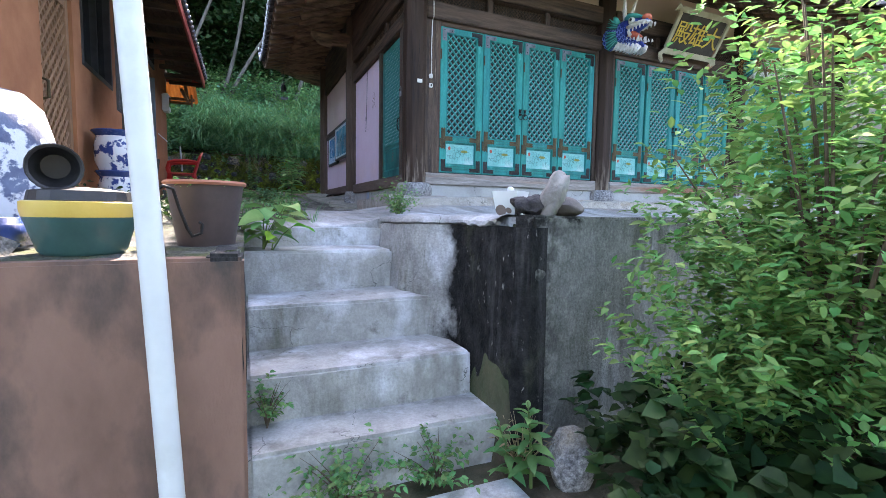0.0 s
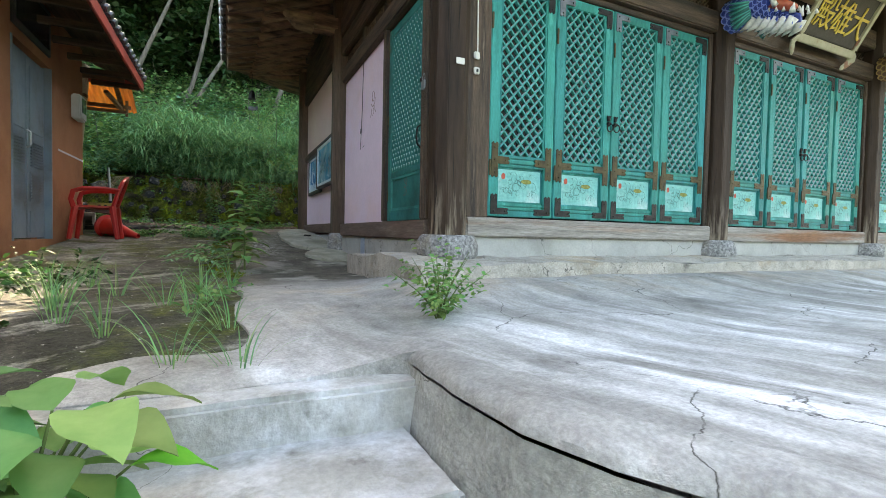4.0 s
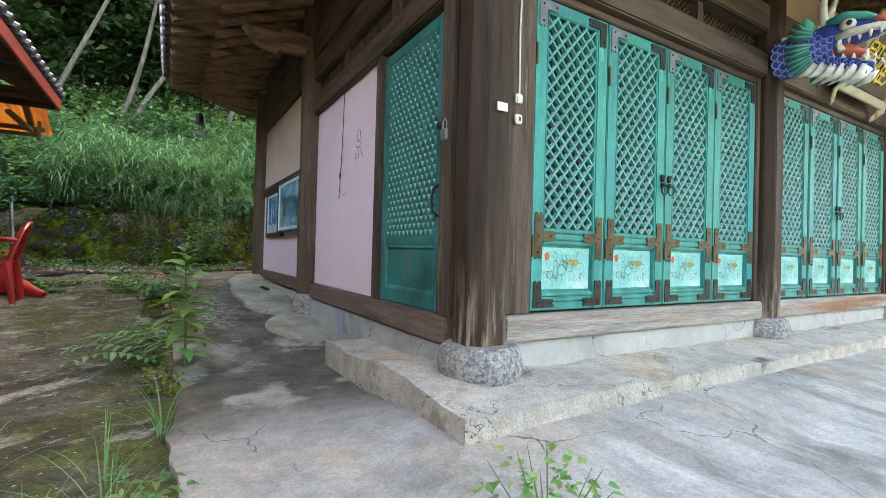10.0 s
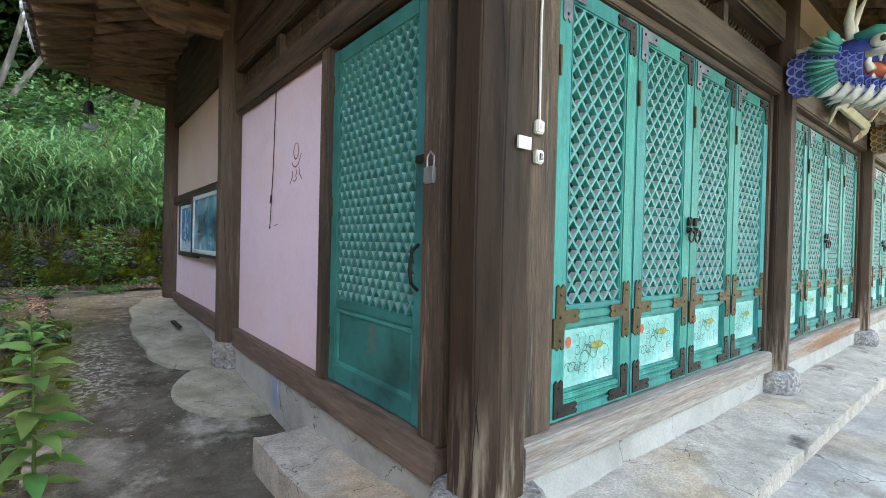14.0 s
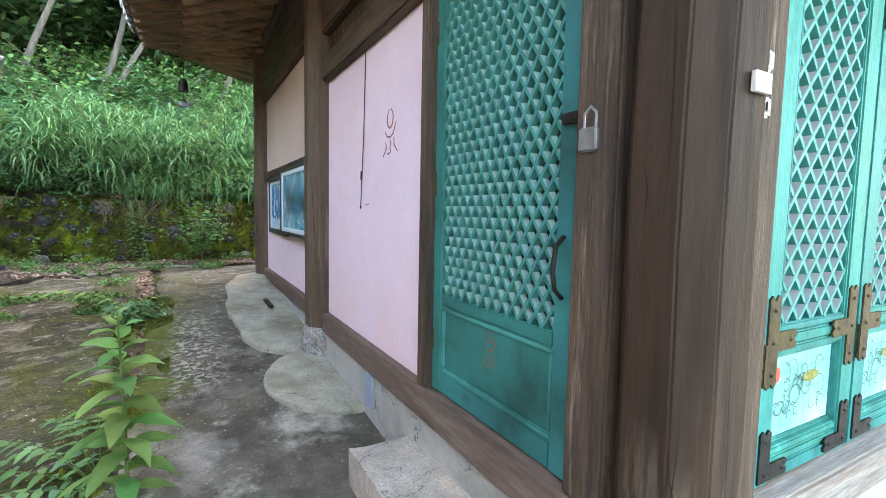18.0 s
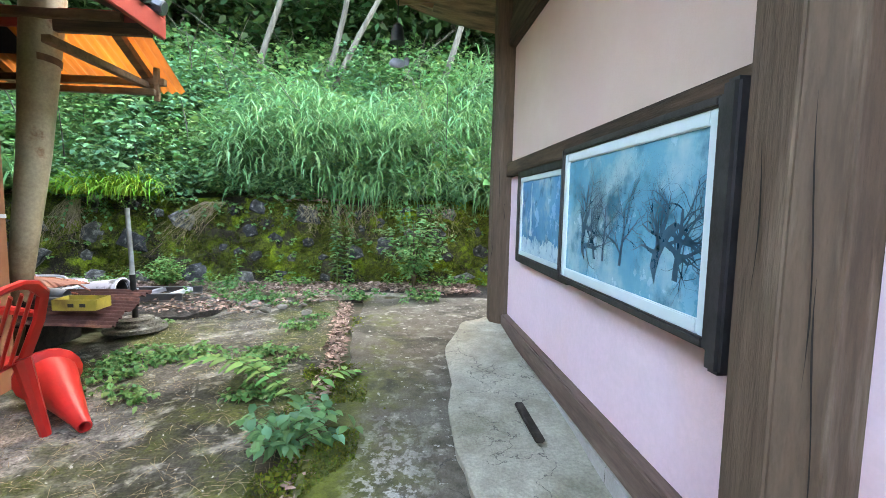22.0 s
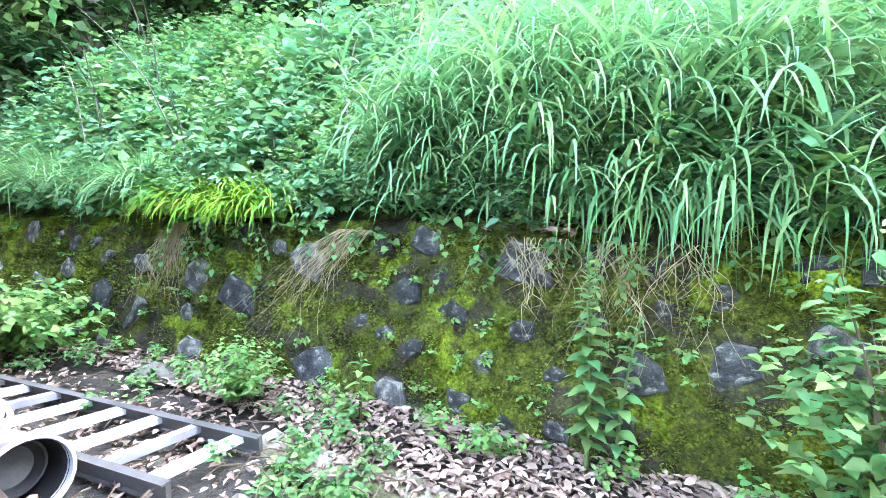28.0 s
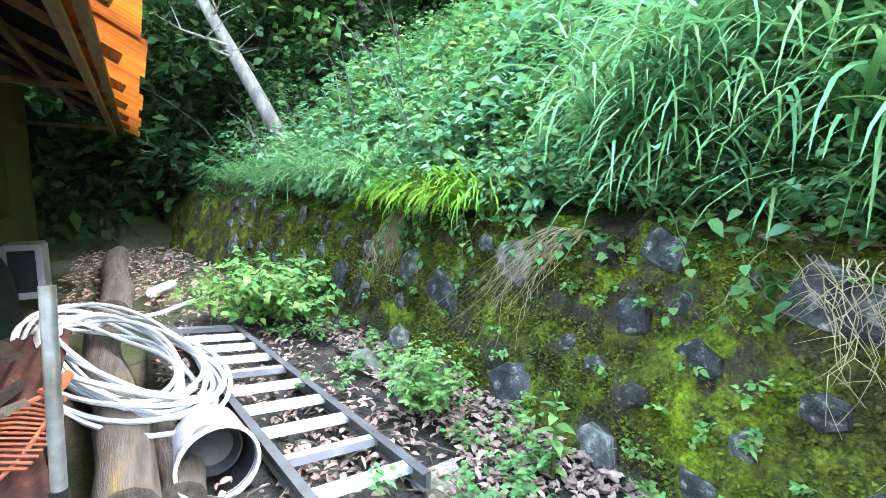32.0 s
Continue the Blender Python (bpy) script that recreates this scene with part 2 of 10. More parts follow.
YARD = layered("yard_concrete", ((0.29, 0.286, 0.268), (0.44, 0.436, 0.415), 2.6), [
    dict(c=((0.62, 0.625, 0.625), (0.76, 0.765, 0.77)), s=1.0, st=(2.2, 0.42, 1), rot=17, cut=(0.47, 0.62), zone=[("Y", 5.25, 4.5, 0.9, 1.2)]),
    dict(c=((0.21, 0.205, 0.19), (0.30, 0.295, 0.275)), s=1.1, st=(3.0, 0.36, 1), rot=17, cut=(0.47, 0.60), zone=[("Y", 5.8, 5.0, 0.8, 1.0)]),
    dict(c=((0.13, 0.127, 0.115), (0.20, 0.195, 0.18)), s=0.9, cut=(0.56, 0.68)),
    dict(c=((0.24, 0.225, 0.20), (0.36, 0.345, 0.315)), s=1.3, cut=(0.30, 0.50), zone=[("X", 1.5, 0.8, 0.5, 2.0)], k=0.75),
    dict(c=(0.47, 0.385, 0.29), s=2.0, cut=(0.46, 0.6), zone=[("Y", 4.75, 5.4, 0.5, 2.0), ("Y", 5.9, 5.6, 0.3, 2.0)], k=0.7),
    dict(c=((0.055, 0.051, 0.038), (0.12, 0.112, 0.09)), s=0.8, cut=(0.27, 0.44), zone=[("Y", 5.75, 6.6, 1.5, 0.9)]),
    dict(c=((0.24, 0.235, 0.20), (0.36, 0.355, 0.315)), s=1.5, cut=(0.52, 0.60), zone=[("Y", 5.5, 6.5, 0.6, 2.0), ("Y", 10.0, 8.8, 1.0, 1.5)]),
    dict(c=((0.055, 0.05, 0.034), (0.12, 0.113, 0.088)), s=1.2, cut=(0.30, 0.46), zone=[("Y", 8.3, 9.3, 0.8, 1.5)]),
    dict(c=((0.20, 0.195, 0.165), (0.34, 0.33, 0.29)), s=9.0, cut=(0.56, 0.66), zone=[("Y", 8.2, 9.0, 0.8, 1.5)], k=0.75),
    dict(c=((0.045, 0.055, 0.014), (0.10, 0.12, 0.022)), s=2.2, cut=(0.47, 0.57), zone=[("Y", 7.6, 8.8, 0.8, 1.5), ("X", 1.35, 0.75, 0.5, 2.0)]),
    dict(c=((0.30, 0.30, 0.27), (0.46, 0.46, 0.43)), s=20.0, cut=(0.49, 0.56), zone=[("Y", 8.5, 9.0, 0.5, 2.0), ("Y", 10.9, 10.2, 0.6, 2.0), ("X", 1.3, 1.1, 0.35, 2.0), ("X", 0.74, 0.86, 0.2, 3.0)], k=0.85),
    dict(c=((0.020, 0.019, 0.013), (0.04, 0.038, 0.027)), s=1.8, cut=(0.55, 0.62), zone=[("Y", 7.6, 8.8, 0.8, 1.5)], k=0.8),
    dict(c=((0.34, 0.34, 0.30), (0.48, 0.48, 0.44)), s=26.0, cut=(0.62, 0.67), zone=[("Y", 7.2, 8.4, 0.8, 1.5)], k=0.8),
    dict(c=((0.05, 0.066, 0.010), (0.10, 0.13, 0.016)), s=3.0, cut=(0.36, 0.48), zone=[("Y", 8.2, 8.9, 0.5, 2.0), ("Y", 11.2, 10.4, 0.6, 2.0), ("X", 0.92, 0.76, 0.18, 3.0)]),
], 0.86, 0.5, 60, 0.16, 70, 0.004, 0.85)
COURT = layered("court_concrete", ((0.056, 0.055, 0.042), (0.115, 0.112, 0.090), 3.0), [
    dict(c=((0.020, 0.020, 0.013), (0.045, 0.044, 0.032)), s=1.3, cut=(0.46, 0.56)),
    dict(c=((0.19, 0.187, 0.16), (0.31, 0.305, 0.27)), s=2.2, st=(1, 1.8, 1), rot=35, cut=(0.54, 0.60)),
    dict(c=((0.17, 0.165, 0.135), (0.29, 0.285, 0.245)), s=8.0, cut=(0.56, 0.62), zone=[("Y", 8.6, 10.0, 0.8, 1.2)], k=0.8),
    dict(c=((0.21, 0.205, 0.185), (0.33, 0.325, 0.30)), s=1.4, cut=(0.36, 0.52), zone=[("X", -0.35, -0.75, 0.6, 1.5), ("Y", 11.6, 10.6, 0.6, 1.5)], k=0.85),
    dict(c=((0.035, 0.044, 0.010), (0.085, 0.105, 0.016)), s=2.4, cut=(0.45, 0.56), zone=[("X", -0.25, 0.25, 0.7, 1.6)]),
    dict(c=((0.04, 0.05, 0.012), (0.085, 0.10, 0.02)), s=1.5, cut=(0.48, 0.60), zone=[("Y", 6.6, 8.5, 1.5, 0.9)]),
    dict(c=((0.36, 0.36, 0.32), (0.52, 0.52, 0.48)), s=26.0, cut=(0.63, 0.67), k=0.85),
    dict(c=((0.018, 0.017, 0.012), (0.03, 0.028, 0.02)), s=13.0, cut=(0.62, 0.68), k=0.8),
], 0.88, 1.0, 40, 0.38, 60, 0.008, 1.3)
CHEEK = layered("cheek_concrete", ((0.27, 0.268, 0.245), (0.42, 0.418, 0.39), 3.0), [
    dict(c=((0.56, 0.585, 0.60), (0.66, 0.68, 0.69)), s=1.5, st=(1, 1, 0.6), cut=(0.57, 0.67), k=0.8),
    dict(c=((0.15, 0.148, 0.125), (0.23, 0.225, 0.19)), s=1.8, st=(2, 2, 0.35), cut=(0.54, 0.68)),
    dict(c=((0.006, 0.006, 0.006), (0.028, 0.028, 0.026)), s=2.0, cut=(0.2, 0.3), zone=[("Y", 3.08, 2.97, 0.5, 5.0)]),
    dict(c=((0.05, 0.05, 0.048), (0.09, 0.09, 0.086)), s=3.0, st=(3, 3, 0.3), cut=(0.52, 0.66), zone=[("Y", 3.0, 2.9, 0.3, 5.0)], k=0.6),
    dict(c=((0.07, 0.078, 0.045), (0.13, 0.14, 0.09)), s=4.0, st=(1, 1, 0.5), cut=(0.56, 0.66), zone=[("Y", 3.0, 2.85, 0.3, 5.0)], k=0.3),
    dict(c=(0.24, 0.235, 0.21), s=16.0, st=(1.5, 1.5, 0.7), cut=(0.64, 0.70), zone=[("Y", 3.0, 2.85, 0.3, 5.0)]),
], 0.9, 0.6, 40, 0.16, 45, 0.002, 1.1, spec=0.15)
CONCRETE_MOSSY = mat("mossy_concrete", (0.048, 0.048, 0.044), (0.10, 0.10, 0.093), 5.0, 0.9, bump=0.9, bscale=60, detail=10.0, c3=(0.06, 0.075, 0.016), s3=1.3,
                     cut=(0.47, 0.58), crack=0.007, cscale=0.8, c4=(0.24, 0.235, 0.21), s4=4.0, cut4=(0.55, 0.68), grain=0.4, gscale=80)
CONCRETE_ROUGH = mat("rough_aggregate_concrete", (0.072, 0.068, 0.048), (0.145, 0.138, 0.105), 4.0, 0.92, bump=1.0, bscale=55, detail=10.0, c3=(0.05, 0.055, 0.02), s3=1.4,
                     cut=(0.5, 0.62), crack=0.002, cscale=1.1, c4=(0.30, 0.295, 0.26), s4=9.0, cut4=(0.55, 0.66), grain=0.5, gscale=70)
CONCRETE_PATCH = mat("pale_cement", (0.27, 0.268, 0.215), (0.37, 0.367, 0.30), 4.0, 0.9, bump=0.5, c3=(0.18, 0.178, 0.125), s3=1.6, cut=(0.48, 0.66), grain=0.16, gscale=60, crack=0.006, cscale=1.6, detail=9.0)
STEP_CONCRETE = layered("step_concrete", ((0.29, 0.288, 0.262), (0.44, 0.438, 0.408), 3.0), [
    dict(c=((0.55, 0.575, 0.59), (0.66, 0.68, 0.69)), s=1.4, st=(1, 1, 0.7), cut=(0.49, 0.60)),
    dict(c=((0.13, 0.13, 0.105), (0.22, 0.218, 0.18)), s=1.7, st=(1.6, 1.6, 0.5), cut=(0.53, 0.68)),
    dict(c=(0.10, 0.095, 0.08), s=5.0, cut=(0.62, 0.72), k=0.7),
], 0.86, 0.4, 50, 0.10, 50, 0.0018, 0.9)
WALL_CONCRETE = layered("weathered_wall_concrete", ((0.17, 0.172, 0.15), (0.29, 0.292, 0.26), 2.2), [
    dict(c=((0.36, 0.365, 0.34), (0.46, 0.465, 0.44)), s=2.2, st=(1.6, 1.6, 0.4), cut=(0.54, 0.66)),
    dict(c=((0.07, 0.072, 0.055), (0.12, 0.125, 0.09)), s=2.0, st=(2.4, 2.4, 0.3), cut=(0.52, 0.68)),
    dict(c=((0.012, 0.012, 0.011), (0.05, 0.05, 0.046)), s=9.0, cut=(0.42, 0.54), zone=[("X", 1.82, 1.5, 0.3, 4.0)]),
    dict(c=(0.02, 0.02, 0.018), s=5.0, cut=(0.5, 0.6), zone=[("Z", 1.30, 1.46, 0.25, 6.0)]),
], 0.9, 0.6, 40, 0.2, 50, spec=0.2)
WALL_BLACK = mat("lichen_black_concrete", (0.012, 0.012, 0.012), (0.05, 0.05, 0.047), 5.0, 0.95, bump=0.9, bscale=30, c3=(0.075, 0.085, 0.05),
                 s3=2.2, cut=(0.5, 0.64), stretch=(1, 1, 0.5), c4=(0.26, 0.26, 0.24), s4=9.0, cut4=(0.60, 0.68), detail=10.0, grain=0.45, gscale=60)
TERRACE_PAINT = mat("faded_brown_wall_paint", (0.20, 0.11, 0.075), (0.30, 0.17, 0.12), 2.0, 0.85, bump=0.25, c3=(0.07, 0.055, 0.045), s3=1.6,
                    cut=(0.5, 0.66), stretch=(1, 1, 0.5))
HILL_SOIL = mat("hill_soil", (0.04, 0.035, 0.02), (0.11, 0.08, 0.05), 6.0, 0.95, bump=0.8, bscale=25, c3=(0.03, 0.05, 0.012), s3=0.8, cut=(0.4, 0.6))
WOOD = mat("dark_stained_timber", (0.06, 0.037, 0.024), (0.125, 0.08, 0.052), 7.0, 0.75, bump=0.5, bscale=40, c3=(0.032, 0.021, 0.015), s3=3.0,
           stretch=(4, 4, 0.3), c4=(0.22, 0.16, 0.115), s4=5.0, cut4=(0.60, 0.74), grain=0.22, gscale=40)
GRAINY = (1, 1, 0.09)
WOOD_POST = layered("weathered_post_timber", ((0.030, 0.017, 0.011), (0.052, 0.031, 0.020), 4.0), [
    dict(c=((0.070, 0.046, 0.032), (0.10, 0.070, 0.050)), s=4.5, st=GRAINY, cut=(0.58, 0.76), k=0.55),
    dict(c=((0.10, 0.055, 0.024), (0.16, 0.09, 0.04)), s=2.5, st=GRAINY, cut=(0.60, 0.70), k=0.7),
    dict(c=(0.014, 0.009, 0.007), s=4.0, st=GRAINY, cut=(0.55, 0.68), k=0.8),
    dict(c=(0.012, 0.009, 0.007), s=5.0, st=(1, 1, 0.5), cut=(0.68, 0.73)),
    dict(c=((0.20, 0.155, 0.115), (0.32, 0.26, 0.20)), s=24.0, st=GRAINY, cut=(0.46, 0.60), zone=[("Z", 2.36, 1.9, 0.6, 5.0)]),
], 0.72, 0.35, 16, 0.12, 40, stretch=(1, 1, 0.14), spec=0.25)
WOOD_SIDE = layered("weathered_side_post_timber", ((0.072, 0.046, 0.031), (0.118, 0.080, 0.056), 5.0), [
    dict(c=((0.20, 0.155, 0.12), (0.28, 0.22, 0.17)), s=7.0, st=GRAINY, cut=(0.57, 0.74), k=0.75),
    dict(c=(0.06, 0.042, 0.030), s=6.0, st=GRAINY, cut=(0.56, 0.68), k=0.85),
    dict(c=(0.05, 0.035, 0.026), s=5.0, st=(1, 1, 0.5), cut=(0.68, 0.73)),
    dict(c=(0.42, 0.38, 0.33), s=40.0, st=(1, 1, 0.6), cut=(0.72, 0.75)),
], 0.74, 0.5, 22, 0.16, 60, stretch=(1, 1, 0.12))
WOOD_SILL = layered("reddish_sill_timber", ((0.10, 0.066, 0.053), (0.165, 0.113, 0.092), 5.0), [
    dict(c=((0.23, 0.175, 0.145), (0.30, 0.235, 0.195)), s=8.0, st=(1, 0.1, 1), cut=(0.58, 0.74), k=0.7),
    dict(c=(0.055, 0.037, 0.028), s=6.0, st=(1, 0.12, 1), cut=(0.55, 0.68), k=0.8),
], 0.76, 0.5, 26, 0.18, 60, stretch=(1, 0.12, 1))
PLINTH = mat("stained_plinth_cement", (0.36, 0.335, 0.29), (0.52, 0.485, 0.425), 3.0, 0.9, bump=0.7, bscale=60, c3=(0.10, 0.095, 0.085), s3=2.6, cut=(0.57, 0.66),
             c4=(0.54, 0.43, 0.31), s4=1.3, cut4=(0.54, 0.68), grain=0.2, gscale=80, detail=10.0, crack=0.005, cscale=1.4)
FOUNDATION = mat("smooth_grey_render", (0.34, 0.345, 0.325), (0.45, 0.455, 0.43), 2.5, 0.85, bump=0.25, bscale=60, c3=(0.27, 0.27, 0.25), s3=1.4, cut=(0.52, 0.7),
                 grain=0.07, gscale=60, detail=9.0, crack=0.004, cscale=1.2)
WOOD_Y = mat("dark_timber_along_y", (0.06, 0.036, 0.023), (0.12, 0.076, 0.05), 7.0, 0.72, bump=0.35, bscale=45, c3=(0.025, 0.016, 0.011), s3=3.0,
             stretch=(4, 0.35, 4))
WOOD_X = mat("dark_timber_along_x", (0.06, 0.036, 0.023), (0.12, 0.076, 0.05), 7.0, 0.72, bump=0.35, bscale=45, c3=(0.025, 0.016, 0.011), s3=3.0,
             stretch=(0.35, 4, 4))
WOOD_RAFTER = mat("brown_rafter_timber", (0.19, 0.115, 0.07), (0.32, 0.20, 0.125), 6.0, 0.7, bump=0.3, bscale=40, c3=(0.06, 0.035, 0.022), s3=2.5,
                  stretch=(0.6, 4, 4), island=0.2)
WOOD_GREY = mat("weathered_grey_sill_timber", (0.24, 0.215, 0.19), (0.38, 0.35, 0.315), 6.0, 0.85, bump=0.5, bscale=40, c3=(0.26, 0.12, 0.06), s3=1.1,
                cut=(0.5, 0.64), stretch=(0.3, 5, 5), grain=0.25, gscale=30)
TEAL = mat("teal_door_paint", (0.004, 0.195, 0.175), (0.008, 0.30, 0.268), 5.0, 0.6, spec=0.3, grain=0.1, gscale=40, bump=0.2, c3=(0.004, 0.135, 0.125), s3=2.5, cut=(0.52, 0.72), stretch=(2.5, 2.5, 0.5), c4=(0.06, 0.46, 0.41), s4=4.0, cut4=(0.6, 0.74), obj=0.12)
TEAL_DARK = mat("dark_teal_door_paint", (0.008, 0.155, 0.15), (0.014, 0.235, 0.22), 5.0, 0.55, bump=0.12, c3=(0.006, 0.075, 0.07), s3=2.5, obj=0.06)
TEAL_MID = mat("mid_teal_lattice_paint", (0.02, 0.245, 0.225), (0.04, 0.345, 0.315), 5.0, 0.55, bump=0.12, c3=(0.01, 0.12, 0.11), s3=2.5)
PANEL = mat("pale_turquoise_panel_paint", (0.12, 0.45, 0.41), (0.21, 0.53, 0.485), 5.0, 0.65, bump=0.15, c3=(0.42, 0.60, 0.56), s3=4.0, cut=(0.55, 0.7), grain=0.12, gscale=40)
# Near-black backing: the dark inside the hall is put into its colour.
DARK_PAPER = mat("near_black_backing_paper", (0.022, 0.020, 0.020), (0.05, 0.046, 0.046), 5.0, 0.9, bump=0.2, c3=(0.10, 0.095, 0.095), s3=7.0, cut=(0.62, 0.7))


def dusty(name, paint, top_colour, amount=0.9, grain=0.25):
    """Paint made paler on faces that look up: grey dust and top light in one colour."""
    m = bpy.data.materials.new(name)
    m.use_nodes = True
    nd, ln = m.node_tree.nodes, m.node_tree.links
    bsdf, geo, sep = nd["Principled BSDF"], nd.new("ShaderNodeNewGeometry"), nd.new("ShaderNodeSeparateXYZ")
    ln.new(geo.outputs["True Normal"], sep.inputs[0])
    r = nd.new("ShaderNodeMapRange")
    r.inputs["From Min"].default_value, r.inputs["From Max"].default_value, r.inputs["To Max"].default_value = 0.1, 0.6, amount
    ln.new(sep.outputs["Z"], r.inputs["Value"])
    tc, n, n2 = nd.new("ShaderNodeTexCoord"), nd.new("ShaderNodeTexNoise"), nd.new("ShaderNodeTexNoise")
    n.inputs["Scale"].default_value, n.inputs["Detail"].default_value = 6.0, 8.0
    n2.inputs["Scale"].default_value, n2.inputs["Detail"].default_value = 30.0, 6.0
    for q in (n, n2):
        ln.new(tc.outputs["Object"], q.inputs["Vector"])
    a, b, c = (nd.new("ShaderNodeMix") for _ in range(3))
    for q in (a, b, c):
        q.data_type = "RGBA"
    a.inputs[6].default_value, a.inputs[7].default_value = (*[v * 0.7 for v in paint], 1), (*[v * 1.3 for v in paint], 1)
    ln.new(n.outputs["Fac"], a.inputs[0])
    b.inputs[7].default_value = (*top_colour, 1)
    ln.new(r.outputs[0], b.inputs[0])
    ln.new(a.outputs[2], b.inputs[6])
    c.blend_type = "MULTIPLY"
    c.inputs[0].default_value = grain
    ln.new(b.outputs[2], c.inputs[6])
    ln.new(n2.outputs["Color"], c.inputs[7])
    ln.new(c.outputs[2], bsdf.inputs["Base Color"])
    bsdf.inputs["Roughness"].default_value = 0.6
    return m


# Paler upward faces: dust grey in front, light teal beside; top light painted in.
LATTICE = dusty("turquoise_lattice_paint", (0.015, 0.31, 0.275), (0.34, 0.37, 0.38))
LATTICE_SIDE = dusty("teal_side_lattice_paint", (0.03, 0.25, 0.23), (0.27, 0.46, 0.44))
PINK = mat("pale_pink_plaster", (0.78, 0.60, 0.69), (0.81, 0.64, 0.73), 1.5, 0.85, bump=0.12, bscale=90, c3=(0.80, 0.58, 0.60), s3=1.1, cut=(0.5, 0.75), c4=(0.72, 0.46, 0.47), s4=0.8, cut4=(0.6, 0.8), grain=0.03, gscale=30)
PEACH = mat("cream_peach_plaster", (0.62, 0.47, 0.39), (0.68, 0.53, 0.46), 1.6, 0.85, bump=0.12, bscale=90, c3=(0.66, 0.48, 0.44), s3=1.0)
ORANGE = mat("orange_house_plaster", (0.30, 0.125, 0.055), (0.37, 0.16, 0.075), 1.6, 0.85, bump=0.12, bscale=90, c3=(0.25, 0.10, 0.045), s3=1.2)
YELLOW = mat("yellow_house_plaster", (0.12, 0.112, 0.05), (0.16, 0.148, 0.068), 1.6, 0.85, bump=0.12, bscale=90, c3=(0.14, 0.12, 0.06), s3=1.4)
FASCIA = mat("red_fascia_paint", (0.36, 0.045, 0.03), (0.45, 0.07, 0.045), 4.0, 0.5, bump=0.05, c3=(0.25, 0.04, 0.03), s3=2.0)
TILE = mat("black_roof_tile", (0.02, 0.021, 0.024), (0.05, 0.052, 0.056), 6.0, 0.3, spec=0.8, bump=0.1, island=0.15)
TILE_END = mat("pale_tile_end_plaster", (0.55, 0.56, 0.58), (0.66, 0.67, 0.7), 8.0, 0.7, bump=0.1)
GRANITE = mat("speckled_granite", (0.11, 0.11, 0.112), (0.40, 0.395, 0.385), 42.0, 0.8, bump=0.5, bscale=70, c3=(0.26, 0.215, 0.155), s3=2.5, cut=(0.52, 0.7), grain=0.3, gscale=90)
STONE = mat("dark_wall_stone", (0.028, 0.029, 0.029), (0.085, 0.086, 0.085), 1.6, 0.9, bump=0.9, bscale=4.0, c3=(0.23, 0.225, 0.20), s3=2.6, cut=(0.56, 0.66), obj=0.3, detail=12.0, grain=0.3, gscale=14, spec=0.2)
STONE_PALE = mat("lichen_grey_stone", (0.06, 0.06, 0.055), (0.16, 0.158, 0.145), 1.6, 0.9, bump=0.9, bscale=4.0, c3=(0.24, 0.235, 0.21), s3=2.2, cut=(0.5, 0.62), obj=0.25, detail=12.0, grain=0.3, gscale=14, spec=0.2)
MOSS = mat("bright_moss", (0.038, 0.043, 0.010), (0.12, 0.145, 0.016), 20.0, 0.95, bump=1.0, bscale=55, c3=(0.05, 0.042, 0.028), s3=2.2, cut=(0.49, 0.57), spec=0.2,
           c4=(0.17, 0.235, 0.016), s4=3.0, cut4=(0.53, 0.62), detail=10.0, grain=0.45, gscale=60)
IRON = mat("black_iron", (0.012, 0.012, 0.013), (0.035, 0.033, 0.03), 12.0, 0.55, 0.6, bump=0.2)
BRONZE = mat("tarnished_bronze", (0.04, 0.03, 0.014), (0.10, 0.075, 0.032), 12.0, 0.6, 0.5, bump=0.2)
TIN_GREY = mat("dull_grey_iron", (0.10, 0.11, 0.125), (0.19, 0.20, 0.22), 12.0, 0.55, 0.6, bump=0.2)
STEEL = mat("galvanised_steel", (0.34, 0.37, 0.40), (0.50, 0.53, 0.56), 14.0, 0.4, 0.8, bump=0.1, c3=(0.2, 0.19, 0.16), s3=3.0)


def leaf_mat(name, c1, c2, gloss=0.62, through_part=0.35, island=0.35):
    return mat(name, c1, c2, 8.0, gloss, bump=0.0, island=island, leaf=through_part, spec=0.3)


LEAF = leaf_mat("mid_green_leaf", (0.088, 0.215, 0.064), (0.142, 0.305, 0.105))
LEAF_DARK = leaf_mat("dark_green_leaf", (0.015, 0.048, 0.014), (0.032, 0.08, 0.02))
LEAF_BRIGHT = leaf_mat("light_green_leaf", (0.13, 0.29, 0.08), (0.195, 0.37, 0.115))
LEAF_BLUE = leaf_mat("cool_green_leaf", (0.092, 0.25, 0.10), (0.145, 0.335, 0.15))
LEAF_YELLOW = leaf_mat("yellow_green_leaf", (0.15, 0.36, 0.03), (0.25, 0.47, 0.05))
GRASS = leaf_mat("long_grass_blade", (0.10, 0.265, 0.09), (0.165, 0.355, 0.14))
DRY = mat("dry_straw", (0.26, 0.20, 0.11), (0.42, 0.34, 0.20), 10.0, 0.9, bump=0.0, island=0.3)
LITTER = mat("fallen_brown_leaf", (0.18, 0.115, 0.085), (0.42, 0.30, 0.24), 12.0, 0.85, bump=0.1, island=0.45)
STEM = mat("green_stem", (0.07, 0.13, 0.03), (0.11, 0.17, 0.05), 10.0, 0.7, bump=0.1)
TWIG = mat("brown_twig", (0.08, 0.055, 0.035), (0.15, 0.11, 0.075), 10.0, 0.85, bump=0.2)
